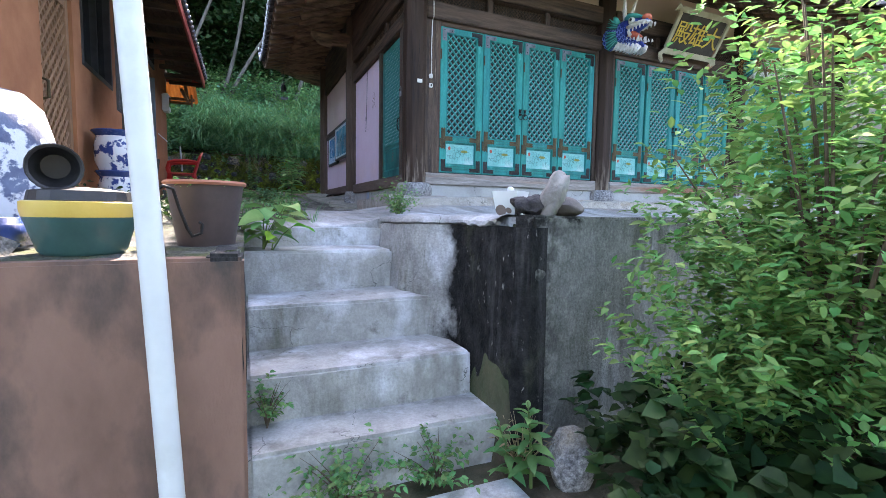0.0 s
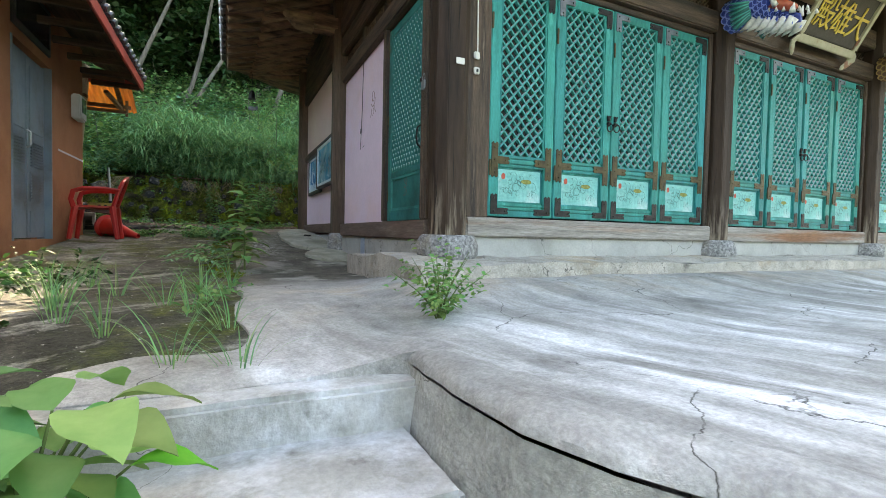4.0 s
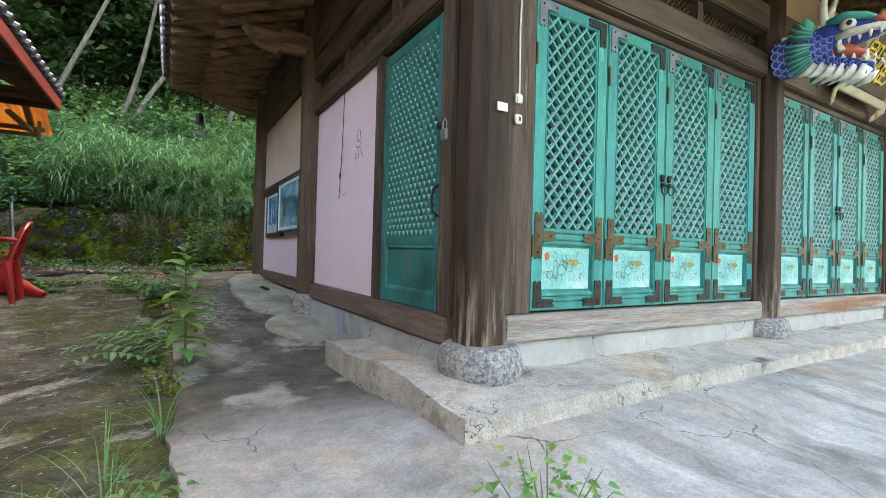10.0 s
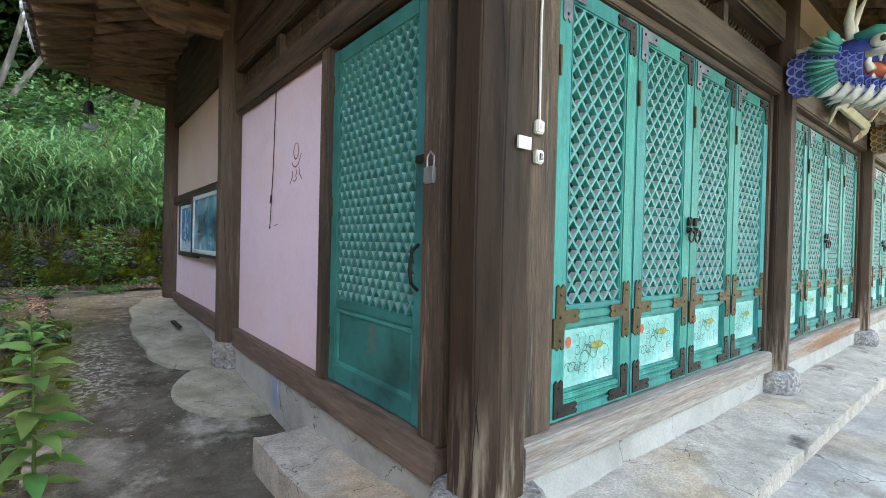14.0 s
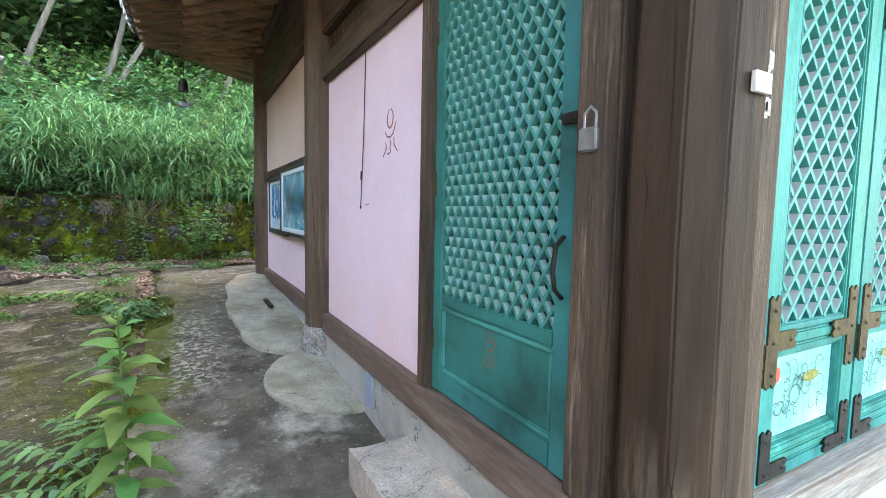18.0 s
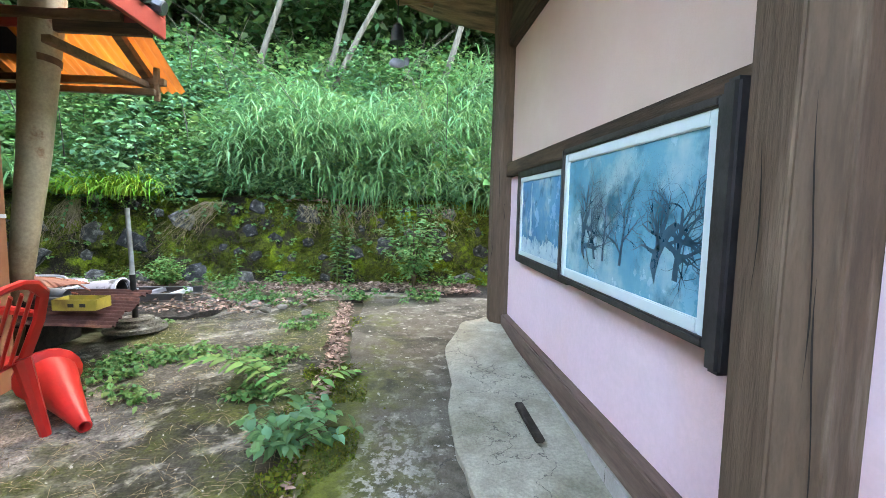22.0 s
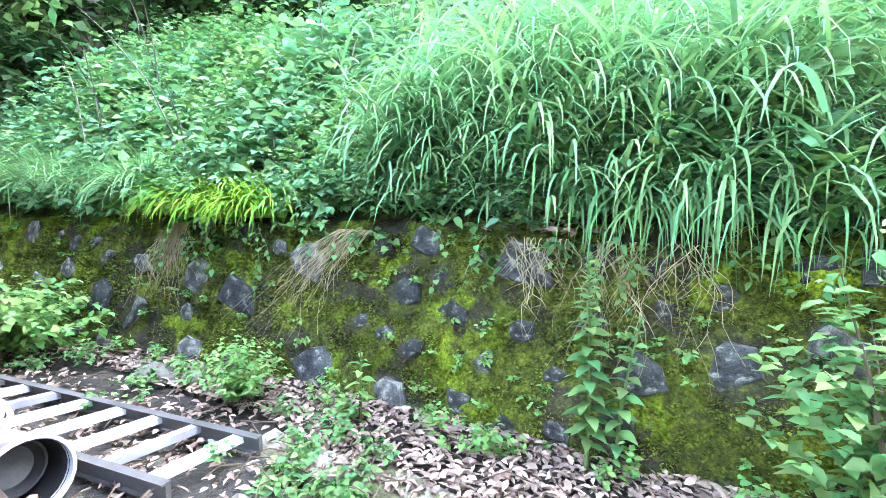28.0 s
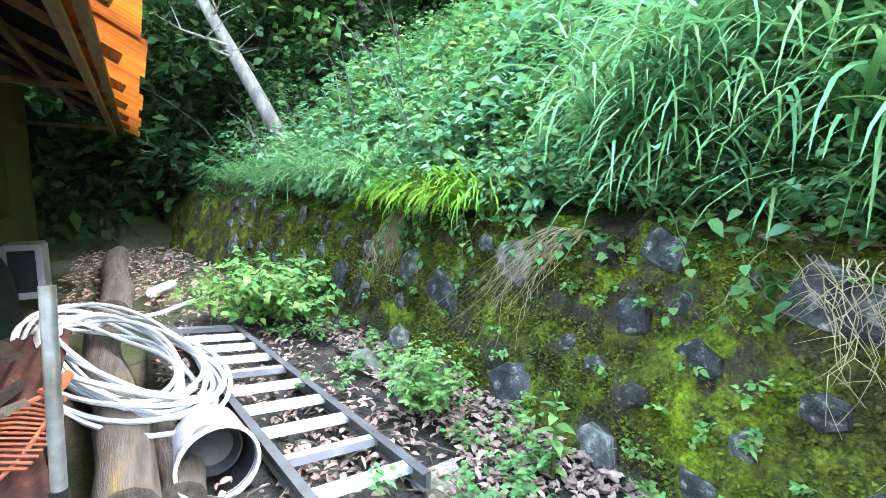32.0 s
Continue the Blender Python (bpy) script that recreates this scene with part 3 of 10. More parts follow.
BARK = mat("grey_bark", (0.08, 0.072, 0.06), (0.17, 0.155, 0.13), 7.0, 0.9, bump=0.6, bscale=30, stretch=(2, 2, 0.5), c3=(0.06, 0.055, 0.045), s3=3.0)

# ---- mesh helpers ----


def bm_box(bm, a, b, bevel=0.0, segs=2):
    """A box between two corners added to bm, with bevelled edges."""
    t = bmesh.new()
    bmesh.ops.create_cube(t, size=1.0)
    for v in t.verts:
        v.co = Vector([a[i] + (b[i] - a[i]) * (v.co[i] + 0.5) for i in range(3)])
    if bevel:
        bmesh.ops.bevel(t, geom=t.edges[:], offset=bevel, segments=segs, affect="EDGES")
    me = bpy.data.meshes.new("t")
    t.to_mesh(me)
    t.free()
    bm.from_mesh(me)
    bpy.data.meshes.remove(me)
    return bm


def bm_tube(bm, pts, radii, n=8, caps=True, flat=1.0):
    """A tube along points."""
    pts = [Vector(p) for p in pts]
    radii = radii if hasattr(radii, "__len__") else [radii] * len(pts)
    rings, up = [], None
    for i, p in enumerate(pts):
        d = (pts[min(i + 1, len(pts) - 1)] - pts[max(i - 1, 0)]).normalized()
        if up is None:
            up = d.orthogonal().normalized()
        up = (up - d * up.dot(d)).normalized()
        side = d.cross(up)
        rings.append([bm.verts.new(p + (up * math.cos(6.28318 * k / n) * flat + side * math.sin(6.28318 * k / n)) * radii[i]) for k in range(n)])
    for a, b in zip(rings, rings[1:]):
        for k in range(n):
            bm.faces.new((a[k], a[(k + 1) % n], b[(k + 1) % n], b[k]))
    if caps:
        bm.faces.new(rings[0][::-1])
        bm.faces.new(rings[-1])
    return bm


def bm_lathe(bm, centre, profile, n=20, sx=1.0, sy=1.0):
    """A turned body: profile is (radius, height) from bottom to top."""
    c = Vector(centre)
    rings = []
    for r, h in profile:
        rings.append([bm.verts.new(c + Vector((sx * r * math.cos(6.28318 * k / n), sy * r * math.sin(6.28318 * k / n), h))) for k in range(n)])
    for a, b in zip(rings, rings[1:]):
        for k in range(n):
            bm.faces.new((a[k], a[(k + 1) % n], b[(k + 1) % n], b[k]))
    bm.faces.new(rings[0][::-1])
    bm.faces.new(rings[-1])
    return bm


def bm_rock(bm, centre, size, seed, rough=0.25, sub=2, flatten=0.0):
    """An uneven boulder."""
    t = bmesh.new()
    bmesh.ops.create_icosphere(t, subdivisions=sub, radius=1.0)
    for v in t.verts:
        k = 1 + rough * noise.noise(v.co * 1.3 + Vector((seed * 7.1, seed, 0))) * 2 + 0.3 * rough * noise.noise(v.co * 4 + Vector((seed, 3, 0)))
        co = v.co * k
        v.co = Vector((co.x * size[0], co.y * size[1], max(co.z, -1 + flatten) * size[2])) + Vector(centre)
    me = bpy.data.meshes.new("t")
    t.to_mesh(me)
    t.free()
    bm.from_mesh(me)
    bpy.data.meshes.remove(me)
    return bm


def obj(name, bm, material, smooth=False):
    me = bpy.data.meshes.new(name)
    bmesh.ops.recalc_face_normals(bm, faces=bm.faces[:])
    if smooth:
        for e in bm.edges:
            if len(e.link_faces) == 2 and e.calc_face_angle(0.0) > 0.65:
                e.smooth = False
    bm.to_mesh(me)
    bm.free()
    me.materials.append(material)
    if smooth:
        me.polygons.foreach_set("use_smooth", [True] * len(me.polygons))
    return new(name, me)


def part(name, bm, material, parent, label="", smooth=False):
    ob = obj(name, bm, material, smooth)
    ob.parent = parent
    ob.matrix_parent_inverse = parent.matrix_world.inverted()
    if label:
        ob["label"] = label
    return ob


def thing(name, label, category, at=(0, 0, 0), group="", kind=""):
    """An Empty at a thing's base."""
    ob = new(name)
    ob.empty_display_size = 0.1
    ob.matrix_world = Matrix.Translation(at)
    return tagged(ob, label, category, group, kind)


def box(name, a, b, material, bevel=0.006, parent=None, label=""):
    bm = bm_box(bmesh.new(), a, b, bevel)
    return part(name, bm, material, parent, label) if parent else obj(name, bm, material)


def np_mesh(name, verts, faces, material, smooth=True):
    """A mesh from arrays; faces all have the same number of corners."""
    me = bpy.data.meshes.new(name)
    k = faces.shape[1]
    me.vertices.add(len(verts))
    me.vertices.foreach_set("co", verts.astype(np.float32).ravel())
    me.loops.add(faces.size)
    me.loops.foreach_set("vertex_index", faces.astype(np.int32).ravel())
    me.polygons.add(len(faces))
    me.polygons.foreach_set("loop_start", np.arange(0, faces.size, k, dtype=np.int32))
    me.polygons.foreach_set("use_smooth", np.full(len(faces), smooth))
    me.update(calc_edges=True)
    me.materials.append(material)
    return me


RNG = np.random.default_rng(7)


def unit(v):
    return v / np.maximum(np.linalg.norm(v, axis=1, keepdims=True), 1e-6)


def leaf_arrays(p, d, length, width, droop=0.25, fold=0.18):
    """Folded pointed leaves from base points p along directions d."""
    n = len(p)
    d = unit(d)
    up = np.tile((0.0, 0.0, 1.0), (n, 1)) + RNG.normal(0, 0.35, (n, 3))
    side = unit(np.cross(d, up))
    nor = np.cross(side, d)
    L, W = np.broadcast_to(length, n)[:, None], np.broadcast_to(width, n)[:, None]
    drop = np.array((0, 0, -1.0)) * L * droop
    mid = p + d * L * 0.5 + drop * 0.2
    rows = np.stack([p, p + d * L * 0.22 + side * W * 0.42 + nor * W * fold, p + d * L * 0.55 + side * W * 0.5 + nor * W * fold + drop * 0.3,
                     p + d * L + drop, p + d * L * 0.55 - side * W * 0.5 + nor * W * fold + drop * 0.3, p + d * L * 0.22 - side * W * 0.42 + nor * W * fold, mid], 1)
    idx = np.array(((0, 6, 1), (1, 6, 2), (2, 6, 3), (3, 6, 4), (4, 6, 5), (5, 6, 0)))
    return rows.reshape(-1, 3), (idx[None] + 7 * np.arange(n)[:, None, None]).reshape(-1, 3)


def broad_leaf_arrays(p, d, length, width, droop=0.25, segs=8):
    """Broad leaves with a sunk midrib, curved edges and a bent tip."""
    n = len(p)
    d = unit(d)
    up = np.tile((0.0, 0.0, 1.0), (n, 1)) + RNG.normal(0, 0.2, (n, 3))
    side = unit(np.cross(d, up))
    nor = np.cross(side, d)
    L, W = np.broadcast_to(length, n)[:, None], np.broadcast_to(width, n)[:, None]
    rows = []
    for i in range(segs + 1):
        s = i / segs
        w = W * 0.5 * max(0.02, math.sin(math.pi * s ** 0.72) ** 0.85)
        c = p + d * L * s - np.array((0, 0, 1.0)) * L * droop * s * s
        wave = 0.06 * W * math.sin(9 * s)
        rows += [c + side * w + nor * (w * 0.28 + wave), c, c - side * w + nor * (w * 0.28 - wave)]
    idx = np.array([q for i in range(segs) for q in ((3 * i, 3 * i + 1, 3 * i + 4, 3 * i + 3), (3 * i + 1, 3 * i + 2, 3 * i + 5, 3 * i + 4))])
    return np.stack(rows, 1).reshape(-1, 3), (idx[None] + 3 * (segs + 1) * np.arange(n)[:, None, None]).reshape(-1, 4)


def blade_arrays(p, d, length, width, bend=0.8, segs=6):
    """Arching grass blades: start along d and turn over outwards, by bend (radians x 1.6) from foot to tip."""
    n = len(p)
    d = unit(d)
    out = d.copy()
    out[:, 2] = 0
    out = unit(out + RNG.normal(0, 0.05, out.shape) * (1, 1, 0))
    side = np.stack([-out[:, 1], out[:, 0], np.zeros(n)], 1)
    L, W = np.broadcast_to(length, n)[:, None], np.broadcast_to(width, n)[:, None]
    turn = np.broadcast_to(bend, n) * 1.6
    e0 = np.arcsin(np.clip(d[:, 2], -1, 1))
    rows, c = [], p.copy()
    for i in range(segs + 1):
        s = i / segs
        w = W * 0.5 * max(0.05, (1 - s) ** 0.7) * (0.6 + 0.4 * min(1, s * 4))
        rows += [c - side * w, c + side * w]
        e = np.maximum(e0 - turn * (s + 0.5 / segs) ** 1.3, -1.45)[:, None]
        c = c + (out * np.cos(e) + np.array((0, 0, 1.0)) * np.sin(e)) * L / segs
    k = 2 * (segs + 1)
    idx = np.array([(2 * i, 2 * i + 1, 2 * i + 3, 2 * i + 2) for i in range(segs)])
    return np.stack(rows, 1).reshape(-1, 3), (idx[None] + k * np.arange(n)[:, None, None]).reshape(-1, 4)


# ---- ground levels ----


def smooth(a, b, v):
    t = np.clip((v - a) / (b - a), 0, 1)
    return t * t * (3 - 2 * t)


def yard_z(x, y):
    """The height of the upper yard."""
    west = np.interp(y, (3.3, 4.16, 4.9, 5.4, 7.5, 9.4, 10.8, 12.6, 14.3, 20), (1.33, 1.337, 1.43, 1.49, 1.47, 1.63, 1.75, 1.88, 1.95, 1.97))
    east = np.interp(y, (2.0, 4.0, 5.4, 14), (1.49, 1.45, 1.53, 1.6))
    a = np.interp(y, (3.9, 4.15, 4.5, 5.2), (0.6, 0.65, 0.8, 1.3))
    k = smooth(a, a + np.interp(y, (4.0, 4.6), (0.45, 0.95)), x) * (1 - smooth(5.6, 6.6, y))
    terrace = 1.28 + 0.1 * smooth(3.3, 4.3, y)
    z = west * (1 - k) + east * k + 0.055 * smooth(4.7, 5.3, y) * smooth(1.2, 1.65, x) * (1 - smooth(5.9, 6.6, y))
    left = (1 - smooth(-0.15, 0.15, x)) * (1 - smooth(3.6, 4.6, y))
    return z * (1 - left) + terrace * left


def wall_y(x):
    """The foot of the stone retaining wall."""
    return np.interp(x, (-14, -8, -2, 12), (12.6, 13.5, 14.35, 14.4))


def hill_z(x, y):
    s = np.maximum(y - wall_y(x) - 0.5, 0)
    # Steeper beyond 5.5 m: unseen upper slope shaped to hold the sun back.
    return 3.0 + 0.62 * s + 0.4 * np.maximum(s - 5.5, 0) + 0.12 * np.sin(x * 1.3 + y) * smooth(0.3, 2, s) + 0.1 * np.sin(x * 2.9 - y * 1.7) * smooth(0.3, 2, s)


def ground_z(x, y):
    lower = 0.0 * x
    up = yard_z(x, y) - 0.05
    front = np.where(x < 0.0, 2.42, np.where(x < 1.45, 4.5, 2.3 + (x - 1.4) * 0.229))
    z = np.where(y < front, lower, up)
    z = np.maximum(z, np.where(x < -10.5, 1.9 + np.minimum((-10.5 - x) * 0.75, 6.0), -1) * smooth(6.0, 10.0, y))
    return np.where(y > wall_y(x) + 0.12, np.minimum(hill_z(x, y), 1.95 + (y - wall_y(x) - 0.1) * 2.6), z)


def axis(fine0, fine1, step, far0, far1, n):
    a = far0 + (fine0 - far0) * (1 - np.linspace(1, 0, n, endpoint=False) ** 2.2)
    b = fine1 + (far1 - fine1) * np.linspace(0, 1, n + 1)[1:] ** 2.2
    return np.concatenate([a, np.arange(fine0, fine1, step), [fine1], b])


gx, gy = axis(-12, 9, 0.15, -120, 120, 14), axis(-2, 20, 0.15, -90, 130, 14)
X, Y = np.meshgrid(gx, gy)
Zg = ground_z(X, Y)
nx, ny = len(gx), len(gy)
ii = np.arange((ny - 1) * (nx - 1))
r0 = (ii // (nx - 1)) * nx + ii % (nx - 1)
ground = tagged(new("ground", np_mesh("ground", np.stack([X, Y, Zg], -1).reshape(-1, 3), np.stack([r0, r0 + 1, r0 + 1 + nx, r0 + nx], 1), HILL_SOIL)),
                "dark earth ground rising into a wooded hillside", "ground", kind="structure")


def slab(name, outline_fn, x0, x1, y0, y1, step, material, label, lift=0.0, thick=0.12, seed=0, zfn=yard_z, wob=0.012, worn=0.022, ease=7):
    """A poured sheet over the ground: kept where outline_fn says so, with its rim turned down."""
    xs, ys = np.arange(x0, x1 + step / 2, step), np.arange(y0, y1 + step / 2, step)
    bm, vs = bmesh.new(), {}
    for i, xx in enumerate(xs):
        for j, yy in enumerate(ys):
            w = wob * noise.noise(Vector((xx * 1.7, yy * 1.7, seed))) + wob * 0.5 * noise.noise(Vector((xx * 6, yy * 6, seed + 4)))
            vs[i, j] = bm.verts.new((xx, yy, float(zfn(np.float64(xx), np.float64(yy))) + lift + w))
    for i in range(len(xs) - 1):
        for j in range(len(ys) - 1):
            if outline_fn(xs[i] + step / 2, ys[j] + step / 2):
                bm.faces.new((vs[i, j], vs[i + 1, j], vs[i + 1, j + 1], vs[i, j + 1]))
    bmesh.ops.delete(bm, geom=[v for v in bm.verts if not v.link_faces], context="VERTS")
    rim = [e for e in bm.edges if len(e.link_faces) == 1]
    edge_of = {}
    for e in rim:
        for v in e.verts:
            edge_of.setdefault(v, []).append(e.other_vert(v))
    for _ in range(ease):
        moved = {v: (v.co * 2 + sum((o.co for o in os), Vector())) / (2 + len(os)) for v, os in edge_of.items()}
        for v, c in moved.items():
            v.co.x, v.co.y = c.x, c.y
    for v in {v for e in rim for v in e.verts}:
        v.co.z -= worn * (0.6 + 0.8 * noise.noise(v.co * 3))
    down = bmesh.ops.extrude_edge_only(bm, edges=rim)["geom"]
    for v in down:
        if isinstance(v, bmesh.types.BMVert):
            v.co.z -= thick
    return tagged(obj(name, bm, material, True), label, "paving", kind="structure")


def wobble(x, y, s=0.9, a=0.12, k=3.0):
    return a * noise.noise(Vector((x * s, y * s, k))) + 0.4 * a * noise.noise(Vector((x * s * 4, y * s * 4, k)))


# bright front yard, damp side path, mossy court beside the house
def in_front_yard(x, y):
    if x > 14 or y > (5.45 if x > 2.1 else 5.85 + 2.2 * wobble(x, 3.0, 1.4)):
        return False
    if x < 1.2:
        return y > 4.31 + 0.5 * wobble(x, 2.0, 2.0) and (x > 0.62 + wobble(0, y) or (x > 0.0 and y < 4.6 + wobble(x, 0)))
    return y > 2.27 + max(0, x - 1.4) * 0.229 and x > np.interp(y, (2.9, 3.0, 3.3, 3.75, 4.1, 4.3), (1.47, 1.45, 1.38, 1.28, 1.25, 1.2))


def in_yard(x, y):
    return in_front_yard(x, y) or (x < 2.16 and y > 5.3 and x > 0.62 + wobble(0, y))


slab("pavement_yard", in_yard, -0.2, 13.4, 2.2, 13.6, 0.06, YARD, "pale cracked concrete yard, damp and mossy beside the hall")
slab("pavement_court", lambda x, y: x < (0.42 if y > 9.3 else 1.05) + wobble(3, y) and y < 13.55 + wobble(x, 0) and (y > 5.2 or x < 0.7), -1.5, 1.2, 4.5, 13.6, 0.06,
     COURT, "mossy dark concrete court beside the house", lift=-0.035, seed=9)

# ---- temple hall ----
PX = (2.10, 5.255, 8.385, 11.54)            # front posts
PY = (5.88, 9.19, 12.49)                  # side posts
hall = thing("temple_hall", "old timber temple hall with pink plaster side walls and a tiled roof", "temple hall", (2.0, 5.8, 1.6), kind="structure")


CHECK = mat("black_timber_check", (0.006, 0.004, 0.003), (0.014, 0.010, 0.008), 30.0, 0.9, bump=0)


def post(x, y, w, z0, z1, material=WOOD_POST):
    """A squared timber post with broad chamfers and drying checks."""
    bm = bm_box(bmesh.new(), (x - w / 2, y - w / 2, z0), (x + w / 2, y + w / 2, z1))
    bmesh.ops.bevel(bm, geom=[e for e in bm.edges if abs(e.verts[0].co.z - e.verts[1].co.z) > 1], offset=w * 0.25, segments=1, affect="EDGES")
    bmesh.ops.bevel(bm, geom=[e for e in bm.edges if abs(e.verts[0].co.z - e.verts[1].co.z) > 1], offset=0.006, segments=2, affect="EDGES")
    bmesh.ops.subdivide_edges(bm, edges=[e for e in bm.edges if abs(e.verts[0].co.z - e.verts[1].co.z) > 1], cuts=10)
    for v in bm.verts:
        v.co.x += 0.006 * noise.noise(Vector((v.co.z * 1.2, x, y)))
        v.co.y += 0.006 * noise.noise(Vector((v.co.z * 1.2, y, x + 9)))
    p = part("post", bm, material, hall)
    rd = random.Random(int(x * 91 + y * 37))
    for k in range(9):
        # a drying check: a narrow dark slit along the grain
        face, off, zc, ln = k % 3, rd.uniform(-0.3, 0.3) * w, rd.uniform(z0 + 0.2, min(z1, 4.6)), rd.uniform(0.12, 0.7)
        nrm = Vector(((-1, 0, 0), (-0.7071, -0.7071, 0), (0, -1, 0))[face])
        side = Vector((-nrm.y, nrm.x, 0))
        reach = (w / 2, w * 0.5303, w / 2)[face]
        off *= 0.55
        sl = bmesh.new()
        rim = []
        for sgn in (1, -1):
            for q in (range(9) if sgn > 0 else range(7, 0, -1)):
                f = q / 8
                hw = rd.uniform(0.0012, 0.0034) * math.sin(math.pi * f) * sgn
                rim.append(sl.verts.new(Vector((x, y, zc + ln * (f - 0.5))) + nrm * (reach + 0.0068) + side * (off + hw + 0.010 * math.sin(f * 4 + k))))
        sl.faces.new(rim)
        part("check", sl, CHECK, p)
    return p


def base_stone(x, y, r, z0, z1):
    bm = bm_lathe(bmesh.new(), (x, y, z0), [(r * 0.86, 0), (r * 0.99, (z1 - z0) * 0.3), (r, (z1 - z0) * 0.55), (r * 0.9, (z1 - z0) * 0.9), (r * 0.8, z1 - z0)], 24)
    for v in bm.verts:
        k = 1 + 0.05 * noise.noise(v.co * 5)
        v.co.x, v.co.y = x + (v.co.x - x) * k, y + (v.co.y - y) * k
    return part("base_stone", bm, GRANITE, hall, "speckled granite post base stone", True)


for i, x in enumerate(PX):
    post(x, 5.88, 0.27, 1.87, 5.15)
    base_stone(x, 5.86, 0.245 if i == 0 else 0.22, 1.66, 1.875)
for y in PY[1:]:
    post(2.02, y, 0.28, 1.86, 5.15, WOOD_SIDE)
    base_stone(2.02, y, 0.19, 1.55, 1.865)
    post(PX[3], y, 0.28, 1.86, 5.15)

# front beams, sills and jambs, bay by bay: the leaves fill from u to v
BAYS = ((PX[0], PX[1], 2.452, 5.056), (PX[1], PX[2], 5.452, 8.188), (PX[2], PX[3], 8.584, 11.188))
for x0, x1, u, v in BAYS:
    a, b = x0 + 0.135, x1 - 0.135
    box("sill_beam", (a, 5.80, 1.865), (b, 6.05, 2.02), WOOD_GREY, 0.01, hall, "weathered grey timber sill")
    box("foundation", (a - 0.02, 5.835, 1.55), (b + 0.02, 6.2, 1.863), FOUNDATION, 0.006, hall)
    box("jamb", (a, 5.845, 2.022), (u - 0.003, 6.0, 4.02), WOOD, 0.006, hall)
    box("jamb", (v + 0.003, 5.845, 2.022), (b, 6.0, 4.02), WOOD, 0.006, hall)
    box("door_header", (u, 5.85, 3.965), (v, 6.0, 4.02), WOOD_X, 0.006, hall)
    box("lintel", (a, 5.79, 4.022), (b, 6.05, 4.23), WOOD_X, 0.012, hall)
    box("upper_beam", (a, 5.78, 4.42), (b, 6.06, 4.66), WOOD_X, 0.012, hall)
    box("frieze_board", (a, 5.90, 4.662), (b, 5.98, 5.15), PEACH, 0.006, hall, "faded ochre frieze board")
    box("transom_back", (a, 5.965, 4.232), (b, 5.985, 4.418), DARK_PAPER, 0.0, hall)
    for xm in (a + (b - a) * 0.33, a + (b - a) * 0.66):
        box("transom_stud", (xm - 0.04, 5.84, 4.232), (xm + 0.04, 5.96, 4.418), WOOD, 0.004, hall)
    box("head_beam", (a - 0.1, 5.84, 5.152), (b + 0.1, 6.04, 5.36), WOOD_X, 0.012, hall)


def lattice(bm, w, h, pitch, bar, depth):
    """Diagonal bars both ways in a w x h field on the local x-z plane; the two layers lie one on the other."""
    made = []
    for sgn in (1, -1):
        k = -h
        while k < w + h:
            # line x = k + s*sgn ... clipped to the field
            if sgn > 0:
                s0, s1 = max(0.0, -k), min(h, w - k)
                p, q = (k + s0, s0), (k + s1, s1)
            else:
                s0, s1 = max(0.0, k - w), min(h, k)
                p, q = (k - s0, s0), (k - s1, s1)
            if s1 - s0 > bar:
                made.append((p, q, sgn))
            k += pitch
    return made


def bar_mesh(p, q, bar, y0, y1):
    d = Vector((q[0] - p[0], 0, q[1] - p[1])).normalized()
    n = Vector((-d.z, 0, d.x)) * bar / 2
    P, Q = Vector((p[0], 0, p[1])), Vector((q[0], 0, q[1]))
    bm = bmesh.new()
    f = [bm.verts.new(c + Vector((0, y0, 0)) + n * k) for c, k in ((P, -0.7), (Q, -0.7), (Q, 0.7), (P, 0.7))]
    r = [bm.verts.new(c + Vector((0, y1, 0)) + n * k) for c, k in ((P, -1), (Q, -1), (Q, 1), (P, 1))]
    bm.faces.new(f[::-1])
    for i in range(4):
        bm.faces.new((f[i], f[(i + 1) % 4], r[(i + 1) % 4], r[i]))
    return bm


def transom(x0, x1, z0, z1, y):
    for p, q, sgn in lattice(None, x1 - x0, z1 - z0, 0.052, 0.016, 0.02):
        bm = bar_mesh(p, q, 0.014, 0 if sgn > 0 else 0.012, 0.012 if sgn > 0 else 0.024)
        yield bm


for x0, x1 in zip(PX, PX[1:]):
    tb = bmesh.new()
    for bm in transom(0, x1 - x0 - 0.27, 0, 0.186, 0):
        me = bpy.data.meshes.new("t")
        bm.to_mesh(me)
        bm.free()
        tb.from_mesh(me)
        bpy.data.meshes.remove(me)
    bmesh.ops.translate(tb, verts=tb.verts[:], vec=(x0 + 0.135, 5.91, 4.232))
    tagged(part("transom_lattice", tb, WOOD, hall, "dark diagonal transom lattice"), kind="stuff")


def plate(pts, t=0.006, y=0.0):
    """A flat iron fitting of the given outline on the local x-z plane, proud towards -y, with studs at some corners."""
    bm = bmesh.new()
    a = [bm.verts.new((x, y - t, z)) for x, z in pts]
    b = [bm.verts.new((x, y, z)) for x, z in pts]
    bm.faces.new(a)
    for i in range(len(pts)):
        j = (i + 1) % len(pts)
        bm.faces.new((a[i], b[i], b[j], a[j]))
    return bm


